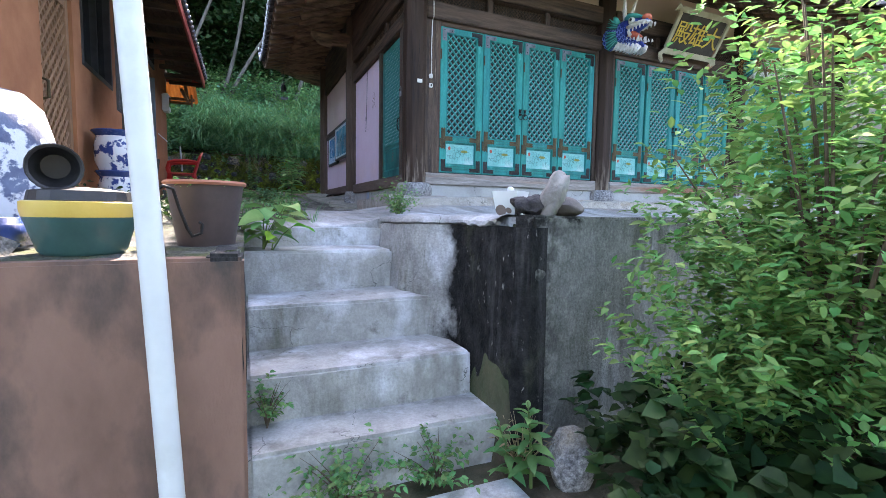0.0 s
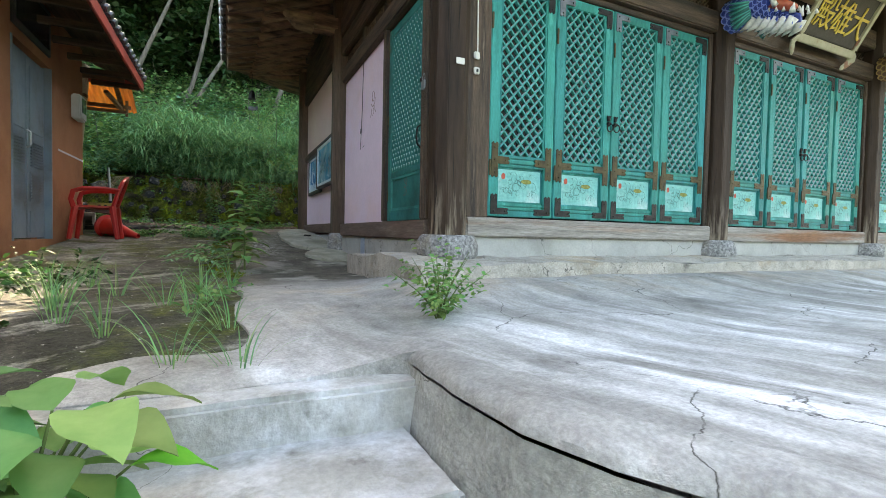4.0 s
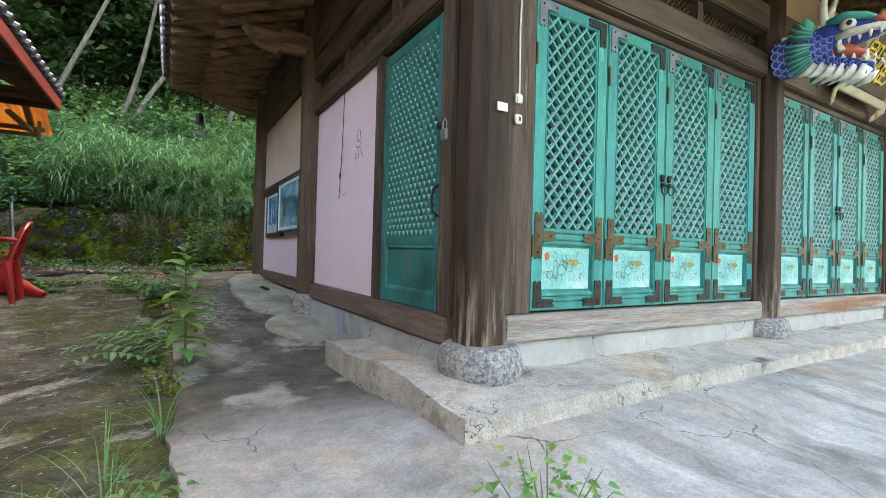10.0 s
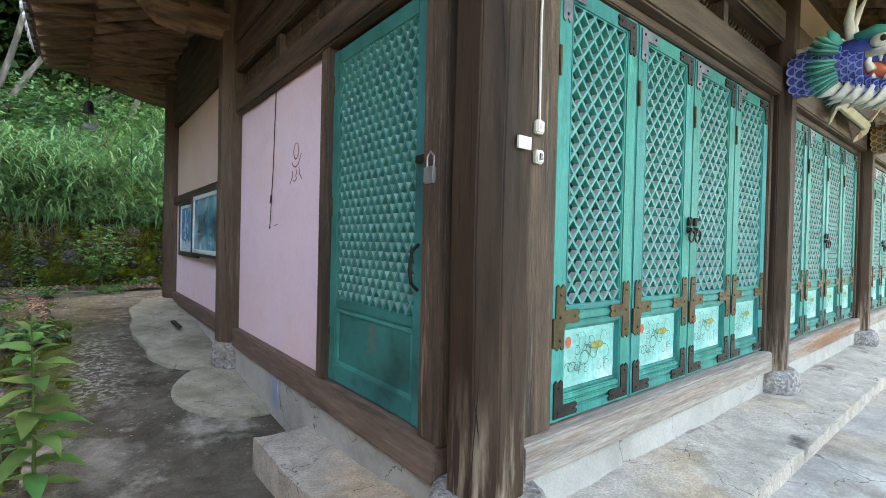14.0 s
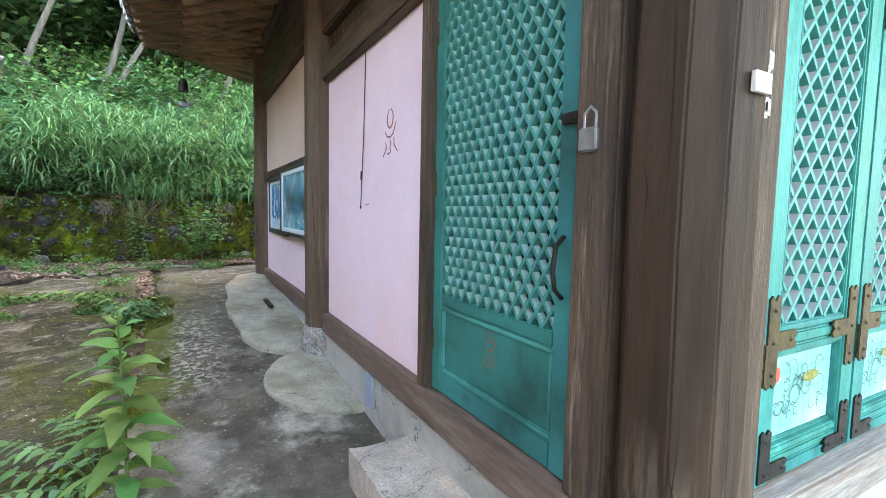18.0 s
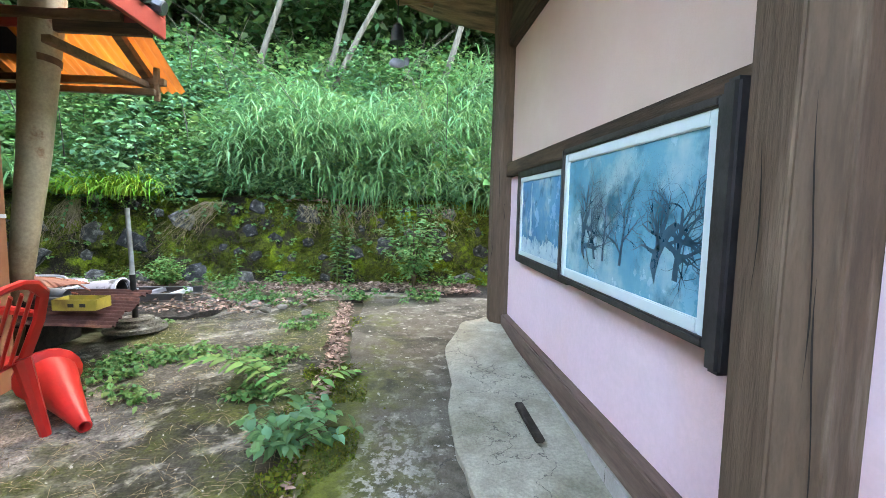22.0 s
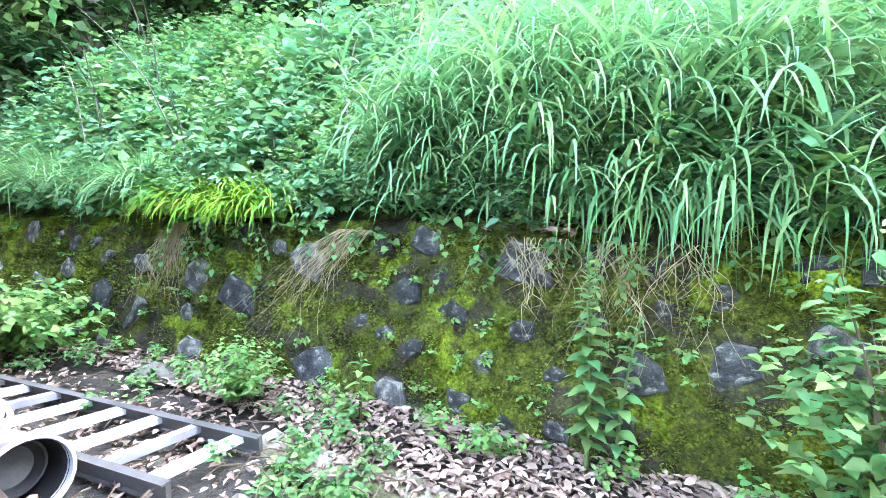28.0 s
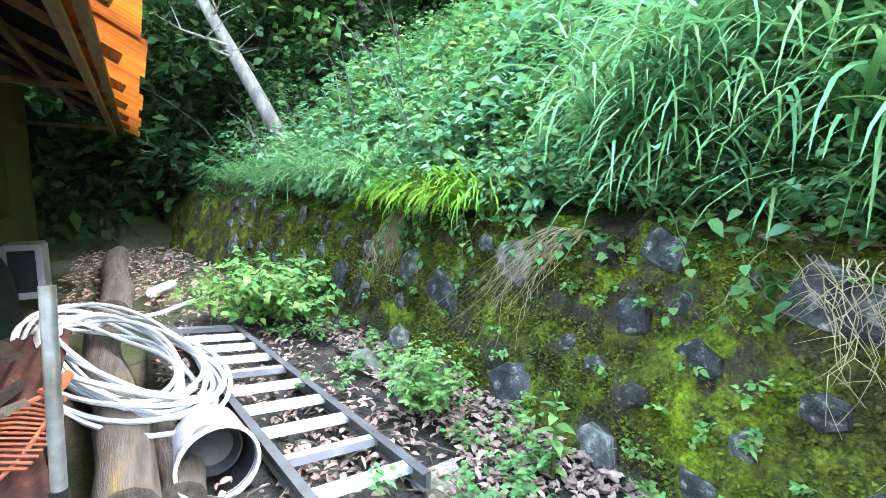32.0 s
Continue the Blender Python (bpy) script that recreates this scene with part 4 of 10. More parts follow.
def el(x, z, sx, sz, u0=0.026, u1=0.088, reach=0.19, rise=0.175, w=0.052):
    """An L inset from the leaf's corner, with scalloped ends."""
    pts = [(u0, 0.018), (reach, 0.018), (reach + 0.008, 0.018 + w * 0.3), (reach - 0.008, 0.018 + w * 0.5), (reach + 0.008, 0.018 + w * 0.8), (reach - 0.004, 0.018 + w),
           (u1, 0.018 + w), (u1, rise), (u1 - 0.016, rise + 0.01), (0.5 * (u0 + u1), rise - 0.006), (u0 + 0.016, rise + 0.01), (u0, rise)]
    return [(x + sx * a, z + sz * b) for a, b in pts]


def tee(x, z, sx, u0=0.026, u1=0.088, reach=0.19, half=0.135, w=0.03):
    """A T: an upright strip with an arm over the rail, with scalloped ends."""
    um = 0.5 * (u0 + u1)
    pts = [(u0, -half), (u0 + 0.014, -half - 0.01), (um, -half + 0.008), (u1 - 0.014, -half - 0.01), (u1, -half), (u1, -w), (reach, -w), (reach + 0.01, -w * 0.4),
           (reach - 0.006, 0), (reach + 0.01, w * 0.4), (reach, w), (u1, w), (u1, half), (u1 - 0.014, half + 0.01), (um, half - 0.008), (u0 + 0.014, half + 0.01), (u0, half)]
    return [(x + sx * a, z + b) for a, b in pts]


def studs(pts, y=-0.006):
    bm = bmesh.new()
    for x, z in pts:
        bm_tube(bm, [(x, y, z), (x, y - 0.006, z)], [0.009, 0.004], 6)
    return bm


def floral(bm, w, h, seed):
    """Painted line ornament: flat ribbons in swirls."""
    rnd = random.Random(seed)
    for k in range(26):
        cx, cz, r = w * rnd.uniform(0.1, 0.9), h * rnd.uniform(0.15, 0.85), h * rnd.uniform(0.07, 0.2)
        a0, turn = rnd.uniform(0, 6.28), rnd.choice((-1, 1)) * rnd.uniform(3.0, 5.5)
        prev = None
        for s in range(11):
            f = s / 10
            a, rr = a0 + turn * f, r * (1 - 0.45 * f)
            o = [(cx + (rr + d) * math.cos(a), -0.0015, cz + (rr + d) * math.sin(a)) for d in (-0.0016, 0.0016)]
            o = [(min(max(p[0], 0.004), w - 0.004), p[1], min(max(p[2], 0.004), h - 0.004)) for p in o]
            cur = [bm.verts.new(p) for p in o]
            if prev:
                bm.faces.new((prev[0], prev[1], cur[1], cur[0]))
            prev = cur
    return bm


def disc(bm, x, z, rx, rz, y, n=12):
    bm.faces.new([bm.verts.new((x + rx * math.cos(6.28318 * k / n), y, z + rz * math.sin(6.28318 * k / n))) for k in range(n)])
    return bm


INK = mat("dark_green_paint_line", (0.03, 0.12, 0.10), (0.05, 0.16, 0.14), 8.0, 0.7, bump=0)
RED_PAINT = mat("red_paint_mark", (0.45, 0.07, 0.04), (0.55, 0.12, 0.07), 9.0, 0.7, bump=0)
OLIVE = mat("olive_dotted_paint", (0.14, 0.16, 0.03), (0.30, 0.30, 0.08), 60.0, 0.7, bump=0)
LW, LH = 0.649, 1.925


def door_leaf(w, h, paint, side_door=False):
    """A lattice door leaf: origin at its lower left front corner, width along x, front towards -y."""
    d = new("temple_door")
    st = 0.1 if not side_door else 0.085
    t = 0.05
    low, mid = (0.41, 0.51) if not side_door else (0.425, 0.48)

    def fr(name, a, b, bevel=0.006):
        return part(name, bm_box(bmesh.new(), a, b, bevel), paint, d)
    fr("stile", (0.003, 0, 0), (st, t, h))
    fr("stile", (w - st, 0, 0), (w - 0.003, t, h))
    fr("top_rail", (st, 0.004, h - 0.085), (w - st, t, h))
    if side_door:
        fr("bottom_rail", (st, 0.004, 0), (w - st, t, 0.10))
        fr("middle_rail", (st, 0.004, low), (w - st, t, mid))
        part("panel", bm_box(bmesh.new(), (st, 0.022, 0.10), (w - st, 0.034, low), 0.0), paint, d)
        for a, b in (((st, 0.008, 0.10), (w - st, 0.022, 0.125)), ((st, 0.008, low - 0.025), (w - st, 0.022, low)), ((st, 0.008, 0.126), (st + 0.025, 0.022, low - 0.026)), ((w - st - 0.025, 0.008, 0.126), (w - st, 0.022, low - 0.026))):
            part("panel_moulding", bm_box(bmesh.new(), a, b, 0.006), TEAL_MID, d)
        lw, p, tall = 0.0175, 0.0665, 1.4
    else:
        for z0, z1 in ((0.0, 0.05), (0.053, 0.083), (0.086, 0.113), (0.408, 0.436), (0.439, 0.478), (0.481, 0.51)):
            fr("moulding", (st, 0.003, z0), (w - st, t, z1), 0.006)
        pn = part("panel", bm_box(bmesh.new(), (st + 0.012, 0.028, 0.128), (w - st - 0.012, 0.038, 0.392), 0.0), PANEL, d, "pale painted flower panel")
        for a, b in (((st, 0.02, 0.113), (w - st, t, 0.127)), ((st, 0.02, 0.393), (w - st, t, 0.408)),
                     ((st, 0.02, 0.127), (st + 0.0115, t, 0.393)), ((w - st - 0.0115, 0.02, 0.127), (w - st, t, 0.393))):
            fr("panel_moulding", a, b, 0.004)
        pw = w - 2 * st - 0.05
        fl = floral(bmesh.new(), pw, 0.235, 11)
        bmesh.ops.translate(fl, verts=fl.verts[:], vec=(st + 0.025, 0.0265, 0.142))
        part("painted_vine", fl, INK, pn)
        part("painted_bud", disc(bmesh.new(), st + 0.06, 0.335, 0.02, 0.027, 0.0242), RED_PAINT, pn)
        part("painted_basket", disc(bmesh.new(), w * 0.6, 0.30, 0.055, 0.02, 0.0242), OLIVE, pn)
        lw, p, tall = 0.0175, 0.085, 1.15
        for x0, x1 in ((st, st + 0.014), (w - st - 0.014, w - st)):
            fr("inner_moulding", (x0, 0.003, 0.51), (x1, t, h - 0.085), 0.004)
        st += 0.014
    lx0, lz0, lx1, lz1 = st, mid, w - st, h - 0.085
    for a, b, sgn in lattice(None, lx1 - lx0, (lz1 - lz0) / tall, p, lw, 0.02):
        bm = bar_mesh((a[0], a[1] * tall), (b[0], b[1] * tall), lw, 0.006 if sgn > 0 else 0.0085, 0.036)
        bmesh.ops.translate(bm, verts=bm.verts[:], vec=(lx0, 0, lz0))
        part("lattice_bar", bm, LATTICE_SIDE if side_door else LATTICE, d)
    part("door_paper", bm_box(bmesh.new(), (lx0 - 0.01, 0.044, lz0 - 0.01), (lx1 + 0.01, 0.048, lz1 + 0.01), 0), DARK_PAPER, d, "torn paper behind the lattice, near black for the dark interior")
    if not side_door:
        for z in (0.33, 1.5):
            part("hinge", bm_box(bmesh.new(), (0.002, -0.012, z), (0.02, -0.001, z + 0.13), 0.003), BRONZE, d, "small brass hinge")
        for x, sx in ((0.0, 1), (w, -1)):
            f = part("iron_fitting", plate(el(x, 0.0, sx, 1)), IRON, d, "black iron corner strap")
            part("stud", studs([(x + sx * u, z) for u, z in ((0.057, 0.044), (0.057, 0.15), (0.165, 0.044))]), IRON, f)
            f = part("iron_fitting", plate(el(x, h, sx, -1)), IRON if sx < 0 else TIN_GREY, d, "dull iron corner strap")
            part("stud", studs([(x + sx * u, h - z) for u, z in ((0.057, 0.044), (0.057, 0.15), (0.165, 0.044))]), IRON, f)
            f = part("iron_fitting", plate(tee(x, 0.46, sx)), BRONZE, d, "tarnished bronze strap")
            part("stud", studs([(x + sx * u, 0.46 + z) for u, z in ((0.057, -0.1), (0.057, 0.0), (0.057, 0.1), (0.16, 0.0))]), BRONZE, f)
    return d


leaf0 = door_leaf(LW, LH, TEAL)
tagged(leaf0, "turquoise painted timber lattice door leaf with flower panel and iron fittings", "temple door", "front lattice doors", "structure")
first = True
for x0, x1, u, v in BAYS:
    span = (v - u) / 4
    for k in range(4):
        m = pose(u + span * k + (span - LW) / 2, 5.858, 2.035)
        if first:
            leaf0.matrix_world = m
            first = False
        else:
            copy_thing(leaf0, m)


def ring_handle(x, z, y, parent):
    bm = bmesh.new()
    bm_tube(bm, [(x, y - 0.004, z), (x, y - 0.03, z)], [0.022, 0.012], 10)
    for k in range(3):
        bm_tube(bm, [(x, y - 0.006, z + 0.03), (x + 0.02 * (k - 1), y - 0.014, z + 0.075)], [0.014, 0.006], 6)
    bm_tube(bm, [(x + 0.035 * math.sin(a), y - 0.028 - 0.004 * math.cos(a), z - 0.035 + 0.035 * math.cos(a)) for a in np.linspace(0, 6.283, 15)], 0.0055, 6, False)
    return tagged(obj("ring_handle", bm, IRON, True), "black iron ring pull on a turquoise door", "door handle", "ring handles")


for x0, x1, u, v in BAYS:
    xm = (u + v) / 2
    for dx in (-0.04, 0.04):
        ring_handle(xm + dx, 2.92, 5.856, hall)

# side wall: sill, jamb, pink and peach plaster, beams
WX = 2.035
box("sill_beam", (1.975, 6.04, 1.83), (2.2, 9.05, 1.995), WOOD_SILL, 0.01, hall)
box("sill_beam", (1.975, 9.33, 1.86), (2.2, 12.35, 2.01), WOOD_SILL, 0.01, hall)
box("foundation", (2.0, 6.03, 1.45), (2.25, 12.6, 1.828), FOUNDATION, 0.01, hall, "rough cement foundation under the sill")
box("wall_west", (WX, 7.222, 1.997), (2.2, 9.05, 3.925), PINK, 0.0, hall, "pale pink plaster wall panel")
box("wall_west_lower", (WX, 9.33, 2.012), (2.2, 12.35, 3.265), PINK, 0.0, hall, "pale pink plaster wall panel, lower part")
box("wall_west_upper", (WX, 9.33, 3.392), (2.2, 12.35, 4.40), PEACH, 0.0, hall, "cream peach plaster wall panel")
box("middle_rail", (1.985, 9.33, 3.267), (2.2, 12.35, 3.39), WOOD_Y, 0.008, hall)
box("jamb", (1.985, 7.125, 1.997), (2.2, 7.22, 3.925), WOOD, 0.008, hall)
box("jamb", (1.985, 6.02, 1.997), (2.2, 6.176, 3.925), WOOD, 0.008, hall)
box("lintel", (1.975, 6.04, 3.927), (2.2, 9.05, 4.12), WOOD_Y, 0.012, hall)
box("upper_beam", (1.97, 6.04, 4.30), (2.2, 9.05, 4.55), WOOD_Y, 0.012, hall)
box("upper_beam", (1.95, 6.04, 4.553), (2.2, 9.05, 4.80), WOOD_Y, 0.012, hall)
box("upper_beam", (1.98, 6.04, 4.803), (2.2, 9.05, 5.15), WOOD_Y, 0.012, hall)
box("upper_beam", (1.97, 9.33, 4.402), (2.2, 12.35, 4.62), WOOD_Y, 0.012, hall)
box("upper_beam", (1.99, 9.33, 4.623), (2.2, 12.35, 5.15), WOOD_Y, 0.012, hall)
box("head_beam", (1.93, 5.72, 5.152), (2.2, 12.7, 5.36), WOOD_Y, 0.012, hall)
box("transom_back", (2.12, 6.04, 4.122), (2.16, 9.05, 4.298), DARK_PAPER, 0.0, hall)
for y in (6.9, 7.98):
    box("transom_stud", (2.0, y, 4.122), (2.1, y + 0.09, 4.298), WOOD, 0.004, hall)
tb = bmesh.new()
for bm in transom(0, 3.0, 0, 0.176, 0):
    me = bpy.data.meshes.new("t")
    bm.to_mesh(me)
    bm.free()
    tb.from_mesh(me)
    bpy.data.meshes.remove(me)
bmesh.ops.transform(tb, matrix=pose(2.04, 9.05, 4.122, 0, 0, -90), verts=tb.verts[:])
tagged(part("transom_lattice", tb, WOOD, hall), kind="stuff")
box("wall_back", (2.2, 12.4, 1.6), (11.6, 12.6, 5.15), PEACH, 0.0, hall)
box("wall_east", (11.6, 6.0, 1.6), (11.75, 12.6, 5.15), PEACH, 0.0, hall)
# Added screen, coloured near black in place of the unlit interior.
box("inner_screen", (2.22, 6.25, 1.6), (11.5, 6.3, 5.1), DARK_PAPER, 0.0, hall, "near-black screen standing in for the dark interior")

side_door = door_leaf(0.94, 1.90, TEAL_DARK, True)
tagged(side_door, "dark teal lattice side door, closed and padlocked", "temple door", kind="structure")
side_door.matrix_world = pose(2.025, 7.14, 2.0, 0, 0, -90)
side_door.name = "side_door"

# plinth of the hall: a low cement ledge round the corner
def in_ledge(x, y):
    return (y > 5.36 and y < 5.9) or (x < 2.05 and y < 7.38)


slab("plinth_ledge", lambda x, y: in_ledge(x, y) and x > 1.67 and x < 13, 1.675, 12.9, 5.36, 7.46, 0.05, PLINTH,
     "weathered cement ledge along the foot of the hall", thick=0.2, seed=3,
     zfn=lambda x, y: 1.68 + 0.03 * smooth(5.4, 5.85, y) - 0.05 * smooth(6.0, 7.3, y), wob=0.03, worn=0.008, ease=0)


def in_pad(x, y):
    edge = np.interp(y, (9.15, 9.4, 10.46, 11.83, 12.45, 12.7), (1.75, 1.48, 1.33, 1.43, 1.62, 2.0))
    return x > edge + 0.35 * wobble(x, y, 2.0) and 9.18 < y < 12.62


slab("cement_pad", in_pad, 1.2, 2.06, 9.0, 12.7, 0.03, CONCRETE_PATCH, "pale cement pad poured against the wall", lift=0.05, seed=12, thick=0.08)
slab("cement_pad", lambda x, y: ((x - 2.05) / 0.62) ** 2 + ((y - 8.65) / 0.62) ** 2 < 1 + wobble(x, y, 3), 1.3, 2.06, 7.9, 9.4, 0.03, CONCRETE_PATCH,
     "rounded cement pad at the foot of a post", lift=0.035, seed=15, thick=0.08)

# ---- hall roof ----
RX0, RX1, RY0, RY1 = 0.48, 13.16, 4.32, 13.5


def roof_z(x, y):
    u = (y - (RY0 + RY1) / 2) / ((RY1 - RY0) / 2)
    v = (x - (RX0 + RX1) / 2) / ((RX1 - RX0) / 2)
    dx, dy = np.minimum(x - RX0, RX1 - x), np.minimum(y - RY0, RY1 - y)
    d = np.minimum(dx, dy)
    lift = 0.5 * np.abs(u) ** 5 * np.exp(-1.2 * dx) + 0.5 * np.abs(v) ** 8 * np.exp(-1.2 * dy) - 0.25 * (np.abs(u) ** 5) * (np.abs(v) ** 8)
    return 4.93 + lift + 0.27 * d + 0.055 * d * d


def sheet(name, fn, x0, x1, y0, y1, nx, ny, material, parent, label=""):
    xs, ys = np.linspace(x0, x1, nx), np.linspace(y0, y1, ny)
    A, B = np.meshgrid(xs, ys)
    i = np.arange((ny - 1) * (nx - 1))
    r = (i // (nx - 1)) * nx + i % (nx - 1)
    ob = new(name, np_mesh(name, np.stack([A, B, fn(A, B)], -1).reshape(-1, 3), np.stack([r, r + 1, r + 1 + nx, r + nx], 1), material))
    ob.parent = parent
    ob.matrix_parent_inverse = parent.matrix_world.inverted()
    if label:
        ob["label"] = label
    return ob


sheet("roof", lambda x, y: roof_z(x, y), RX0, RX1, RY0, RY1, 90, 70, TILE, hall, "black tiled hipped roof with upturned corners")
sheet("eave_boards", lambda x, y: roof_z(x, y) - 0.13, RX0 + 0.04, RX1 - 0.04, RY0 + 0.04, RY1 - 0.04, 60, 60, WOOD_RAFTER, hall, "brown eave boarding")


def rafter(p, q, r, square):
    bm = bmesh.new()
    if square:
        bm_tube(bm, [p, q], r * 1.15, 4)
    else:
        bm_tube(bm, [p, ((p[0] + q[0]) / 2, (p[1] + q[1]) / 2, (p[2] + q[2]) / 2 + 0.01), q], [r * 1.15, r * 1.05, r * 0.9], 9)
    part("rafter", bm, WOOD_RAFTER, hall, smooth=not square)


def under(x, y, k):
    return float(roof_z(np.float64(x), np.float64(y))) - k


for y in np.arange(RY0 + 0.35, RY1 - 0.3, 0.34):
    f = (y - 8.9) / 4.6
    yi = 8.9 + (y - 8.9) * 0.86 if abs(f) > 0.5 else y
    rafter((2.3, yi, under(2.3, yi, 0.2)), (0.98, y, under(0.98, y, 0.2)), 0.075, False)
    rafter((1.35, y, under(1.35, y, 0.14)), (RX0 + 0.06, y, under(RX0 + 0.06, y, 0.15)), 0.068, True)
for x in np.arange(RX0 + 0.35, RX1 - 0.3, 0.34):
    f = (x - 6.8) / 6.3
    xi = 6.8 + (x - 6.8) * 0.92 if abs(f) > 0.6 else x
    rafter((xi, 6.1, under(xi, 6.1, 0.2)), (x, 4.82, under(x, 4.82, 0.2)), 0.075, False)
    rafter((x, 5.2, under(x, 5.2, 0.14)), (x, RY0 + 0.06, under(x, RY0 + 0.06, 0.15)), 0.068, True)


def tile_row(pts, parent, name="tile_row"):
    bm = bm_tube(bmesh.new(), pts, 0.07, 8)
    part(name, bm, TILE, parent, smooth=True)


for y in np.arange(RY0 + 0.15, RY1, 0.29):
    reach = min(y - RY0, RY1 - y)
    xs = np.linspace(RX0 - 0.03, RX0 + max(0.4, reach), 8)
    tile_row([(x, y, under(max(x, RX0), y, -0.02)) for x in xs], hall)
    part("tile_end", bm_tube(bmesh.new(), [(RX0 - 0.05, y, under(RX0, y, -0.02)), (RX0 - 0.028, y, under(RX0, y, -0.02))], 0.062, 10), TILE_END, hall, "pale round tile end")
for x in np.arange(RX0 + 0.15, RX1, 0.29):
    reach = min(x - RX0, RX1 - x, (RY1 - RY0) / 2)
    ys = np.linspace(RY0 - 0.03, RY0 + max(0.4, reach), 8)
    tile_row([(x, y, under(x, max(y, RY0), -0.02)) for y in ys], hall)
box("roof_ridge", (5.0, 8.8, 7.2), (8.6, 9.0, 7.6), TILE, 0.04, hall)

# ---- stairs and retaining walls ----
stairs = thing("concrete_stairs", "worn grey concrete steps with weeds at the edges", "stairs", (0.6, 2.3, 0), kind="structure")


def step(x0, x1, y0, y1, z0, z1, seed):
    bm = bm_box(bmesh.new(), (x0, y0, z0), (x1, y1, z1), 0.02, 2)
    bmesh.ops.subdivide_edges(bm, edges=[e for e in bm.edges if e.calc_length() > 0.25], cuts=7, use_grid_fill=True)
    for v in bm.verts:
        v.co.z += 0.012 * noise.noise(v.co * 2 + Vector((seed, 0, 0))) if v.co.z > z0 + 0.05 else 0
        v.co.y += 0.016 * noise.noise(v.co * 2.2 + Vector((0, seed, 5)))
    return part("step", bm, STEP_CONCRETE, stairs, smooth=True)


step(0.0, 1.42, 2.33, 3.4, -0.1, 0.30, 1)
step(0.0, 1.38, 2.68, 3.5, 0.0, 0.575, 2)
step(0.0, 1.31, 3.19, 4.0, 0.2, 0.865, 3)
step(-0.02, 1.14, 3.70, 4.6, 0.5, 1.18, 4)
step(-0.05, 1.2, 4.16, 4.42, 0.8, 1.338, 5)
# rounded cheek where the yard turns down beside the steps
PLAN = ((1.17, 4.32), (1.16, 4.14), (1.15, 3.78), (1.17, 3.5), (1.24, 3.28), (1.32, 3.13), (1.37, 3.04), (1.40, 2.95), (1.41, 2.7), (1.415, 2.45), (1.425, 2.25), (1.47, 2.16), (1.6, 2.185))
bm, lip, rows, lip_rows = bmesh.new(), bmesh.new(), [], []
for i in range(160):
    u = i / 159 * (len(PLAN) - 1)
    j = min(len(PLAN) - 2, int(u))
    q = Vector(PLAN[j]).lerp(Vector(PLAN[j + 1]), u - j)
    d = (Vector(PLAN[min(j + 2, len(PLAN) - 1)]) - Vector(PLAN[max(j - 1, 0)])).normalized()
    n = Vector((d.y, -d.x))
    dip = 0.035 * max(0.0, 1 - i / 20)
    top = -dip + float(yard_z(np.float64(max(q.x - n.x * 0.25, 1.3)), np.float64(max(q.y - n.y * 0.25, 2.4))))
    broken = 0.0 if q.y > 3.02 else 1.0
    ragged = broken * (0.018 * noise.noise(Vector((q.x * 7, q.y * 7, 2))) + 0.022 * noise.noise(Vector((q.x * 23, q.y * 23, 5))))

    def rim(bmx, levels, rag):
        row = []
        for off, z in levels:
            k = 0.022 * noise.noise(Vector((q.x * 3, q.y * 3, z * 2))) + 0.012 * noise.noise(Vector((q.x * 11, q.y * 11, z * 9)))
            row.append(bmx.verts.new((q.x + n.x * (off + k), q.y + n.y * (off + k), z + k * 0.5 + rag)))
        return row
    foot = 0.80 if q.y > 3.45 else 0.05
    th = 0.05 if q.y > 2.55 else max(0.016, 0.05 - 0.12 * (2.55 - q.y))
    rows.append(rim(bm, [(0.03, foot)] + [(0.03 - 0.035 * g, foot + (top - 0.06 - foot) * g) for g in (0.2, 0.4, 0.55, 0.7, 0.8, 0.9, 1.0)], 0.0))
    if q.y > 2.42:
        lip_rows.append(rim(lip, [(-0.02, top - th + ragged - 0.008), (0.004 + 0.008 * broken, top - th * 0.9 + ragged), (0.0 + 0.01 * broken, top - th * 0.5 + 0.3 * ragged), (-0.02, top - 0.004), (-0.065, top + 0.008), (-0.14, top + 0.012), (-0.3, top - 0.03)], 0.0))
for mesh, grid in ((bm, rows), (lip, lip_rows)):
    for r, t in zip(grid, grid[1:]):
        for k in range(len(r) - 1):
            mesh.faces.new((r[k], t[k], t[k + 1], r[k + 1]))
part("cheek", bm, CHEEK, stairs, "worn concrete cheek blackened with lichen towards its end", True)
part("cheek_lip", lip, YARD, stairs, "crumbling pale lip of the yard", True)


def rough_wall(name, a, b, z0, z1, thick, material, label, seed, amp=0.03, parent=None):
    """An upright poured wall from a to b with an uneven face."""
    A, B = Vector((*a, 0)), Vector((*b, 0))
    d = (B - A).normalized()
    n = Vector((-d.y, d.x, 0))
    L = (B - A).length
    bm = bm_box(bmesh.new(), (0, 0, z0), (L, thick, z1), 0.015, 2)
    bmesh.ops.subdivide_edges(bm, edges=[e for e in bm.edges if e.calc_length() > 0.4], cuts=14, use_grid_fill=True)
    for v in bm.verts:
        k = amp * noise.noise(v.co * 1.8 + Vector((seed, 0, 0))) + 0.4 * amp * noise.noise(v.co * 7 + Vector((0, seed, 0)))
        v.co = A + d * v.co.x + n * (v.co.y + k) + Vector((0, 0, v.co.z + (k * 0.6 if v.co.z > z1 - 0.05 else 0)))
    if parent:
        return part(name, bm, material, parent, label, True)
    return tagged(obj(name, bm, material, True), label, "wall", kind="structure")


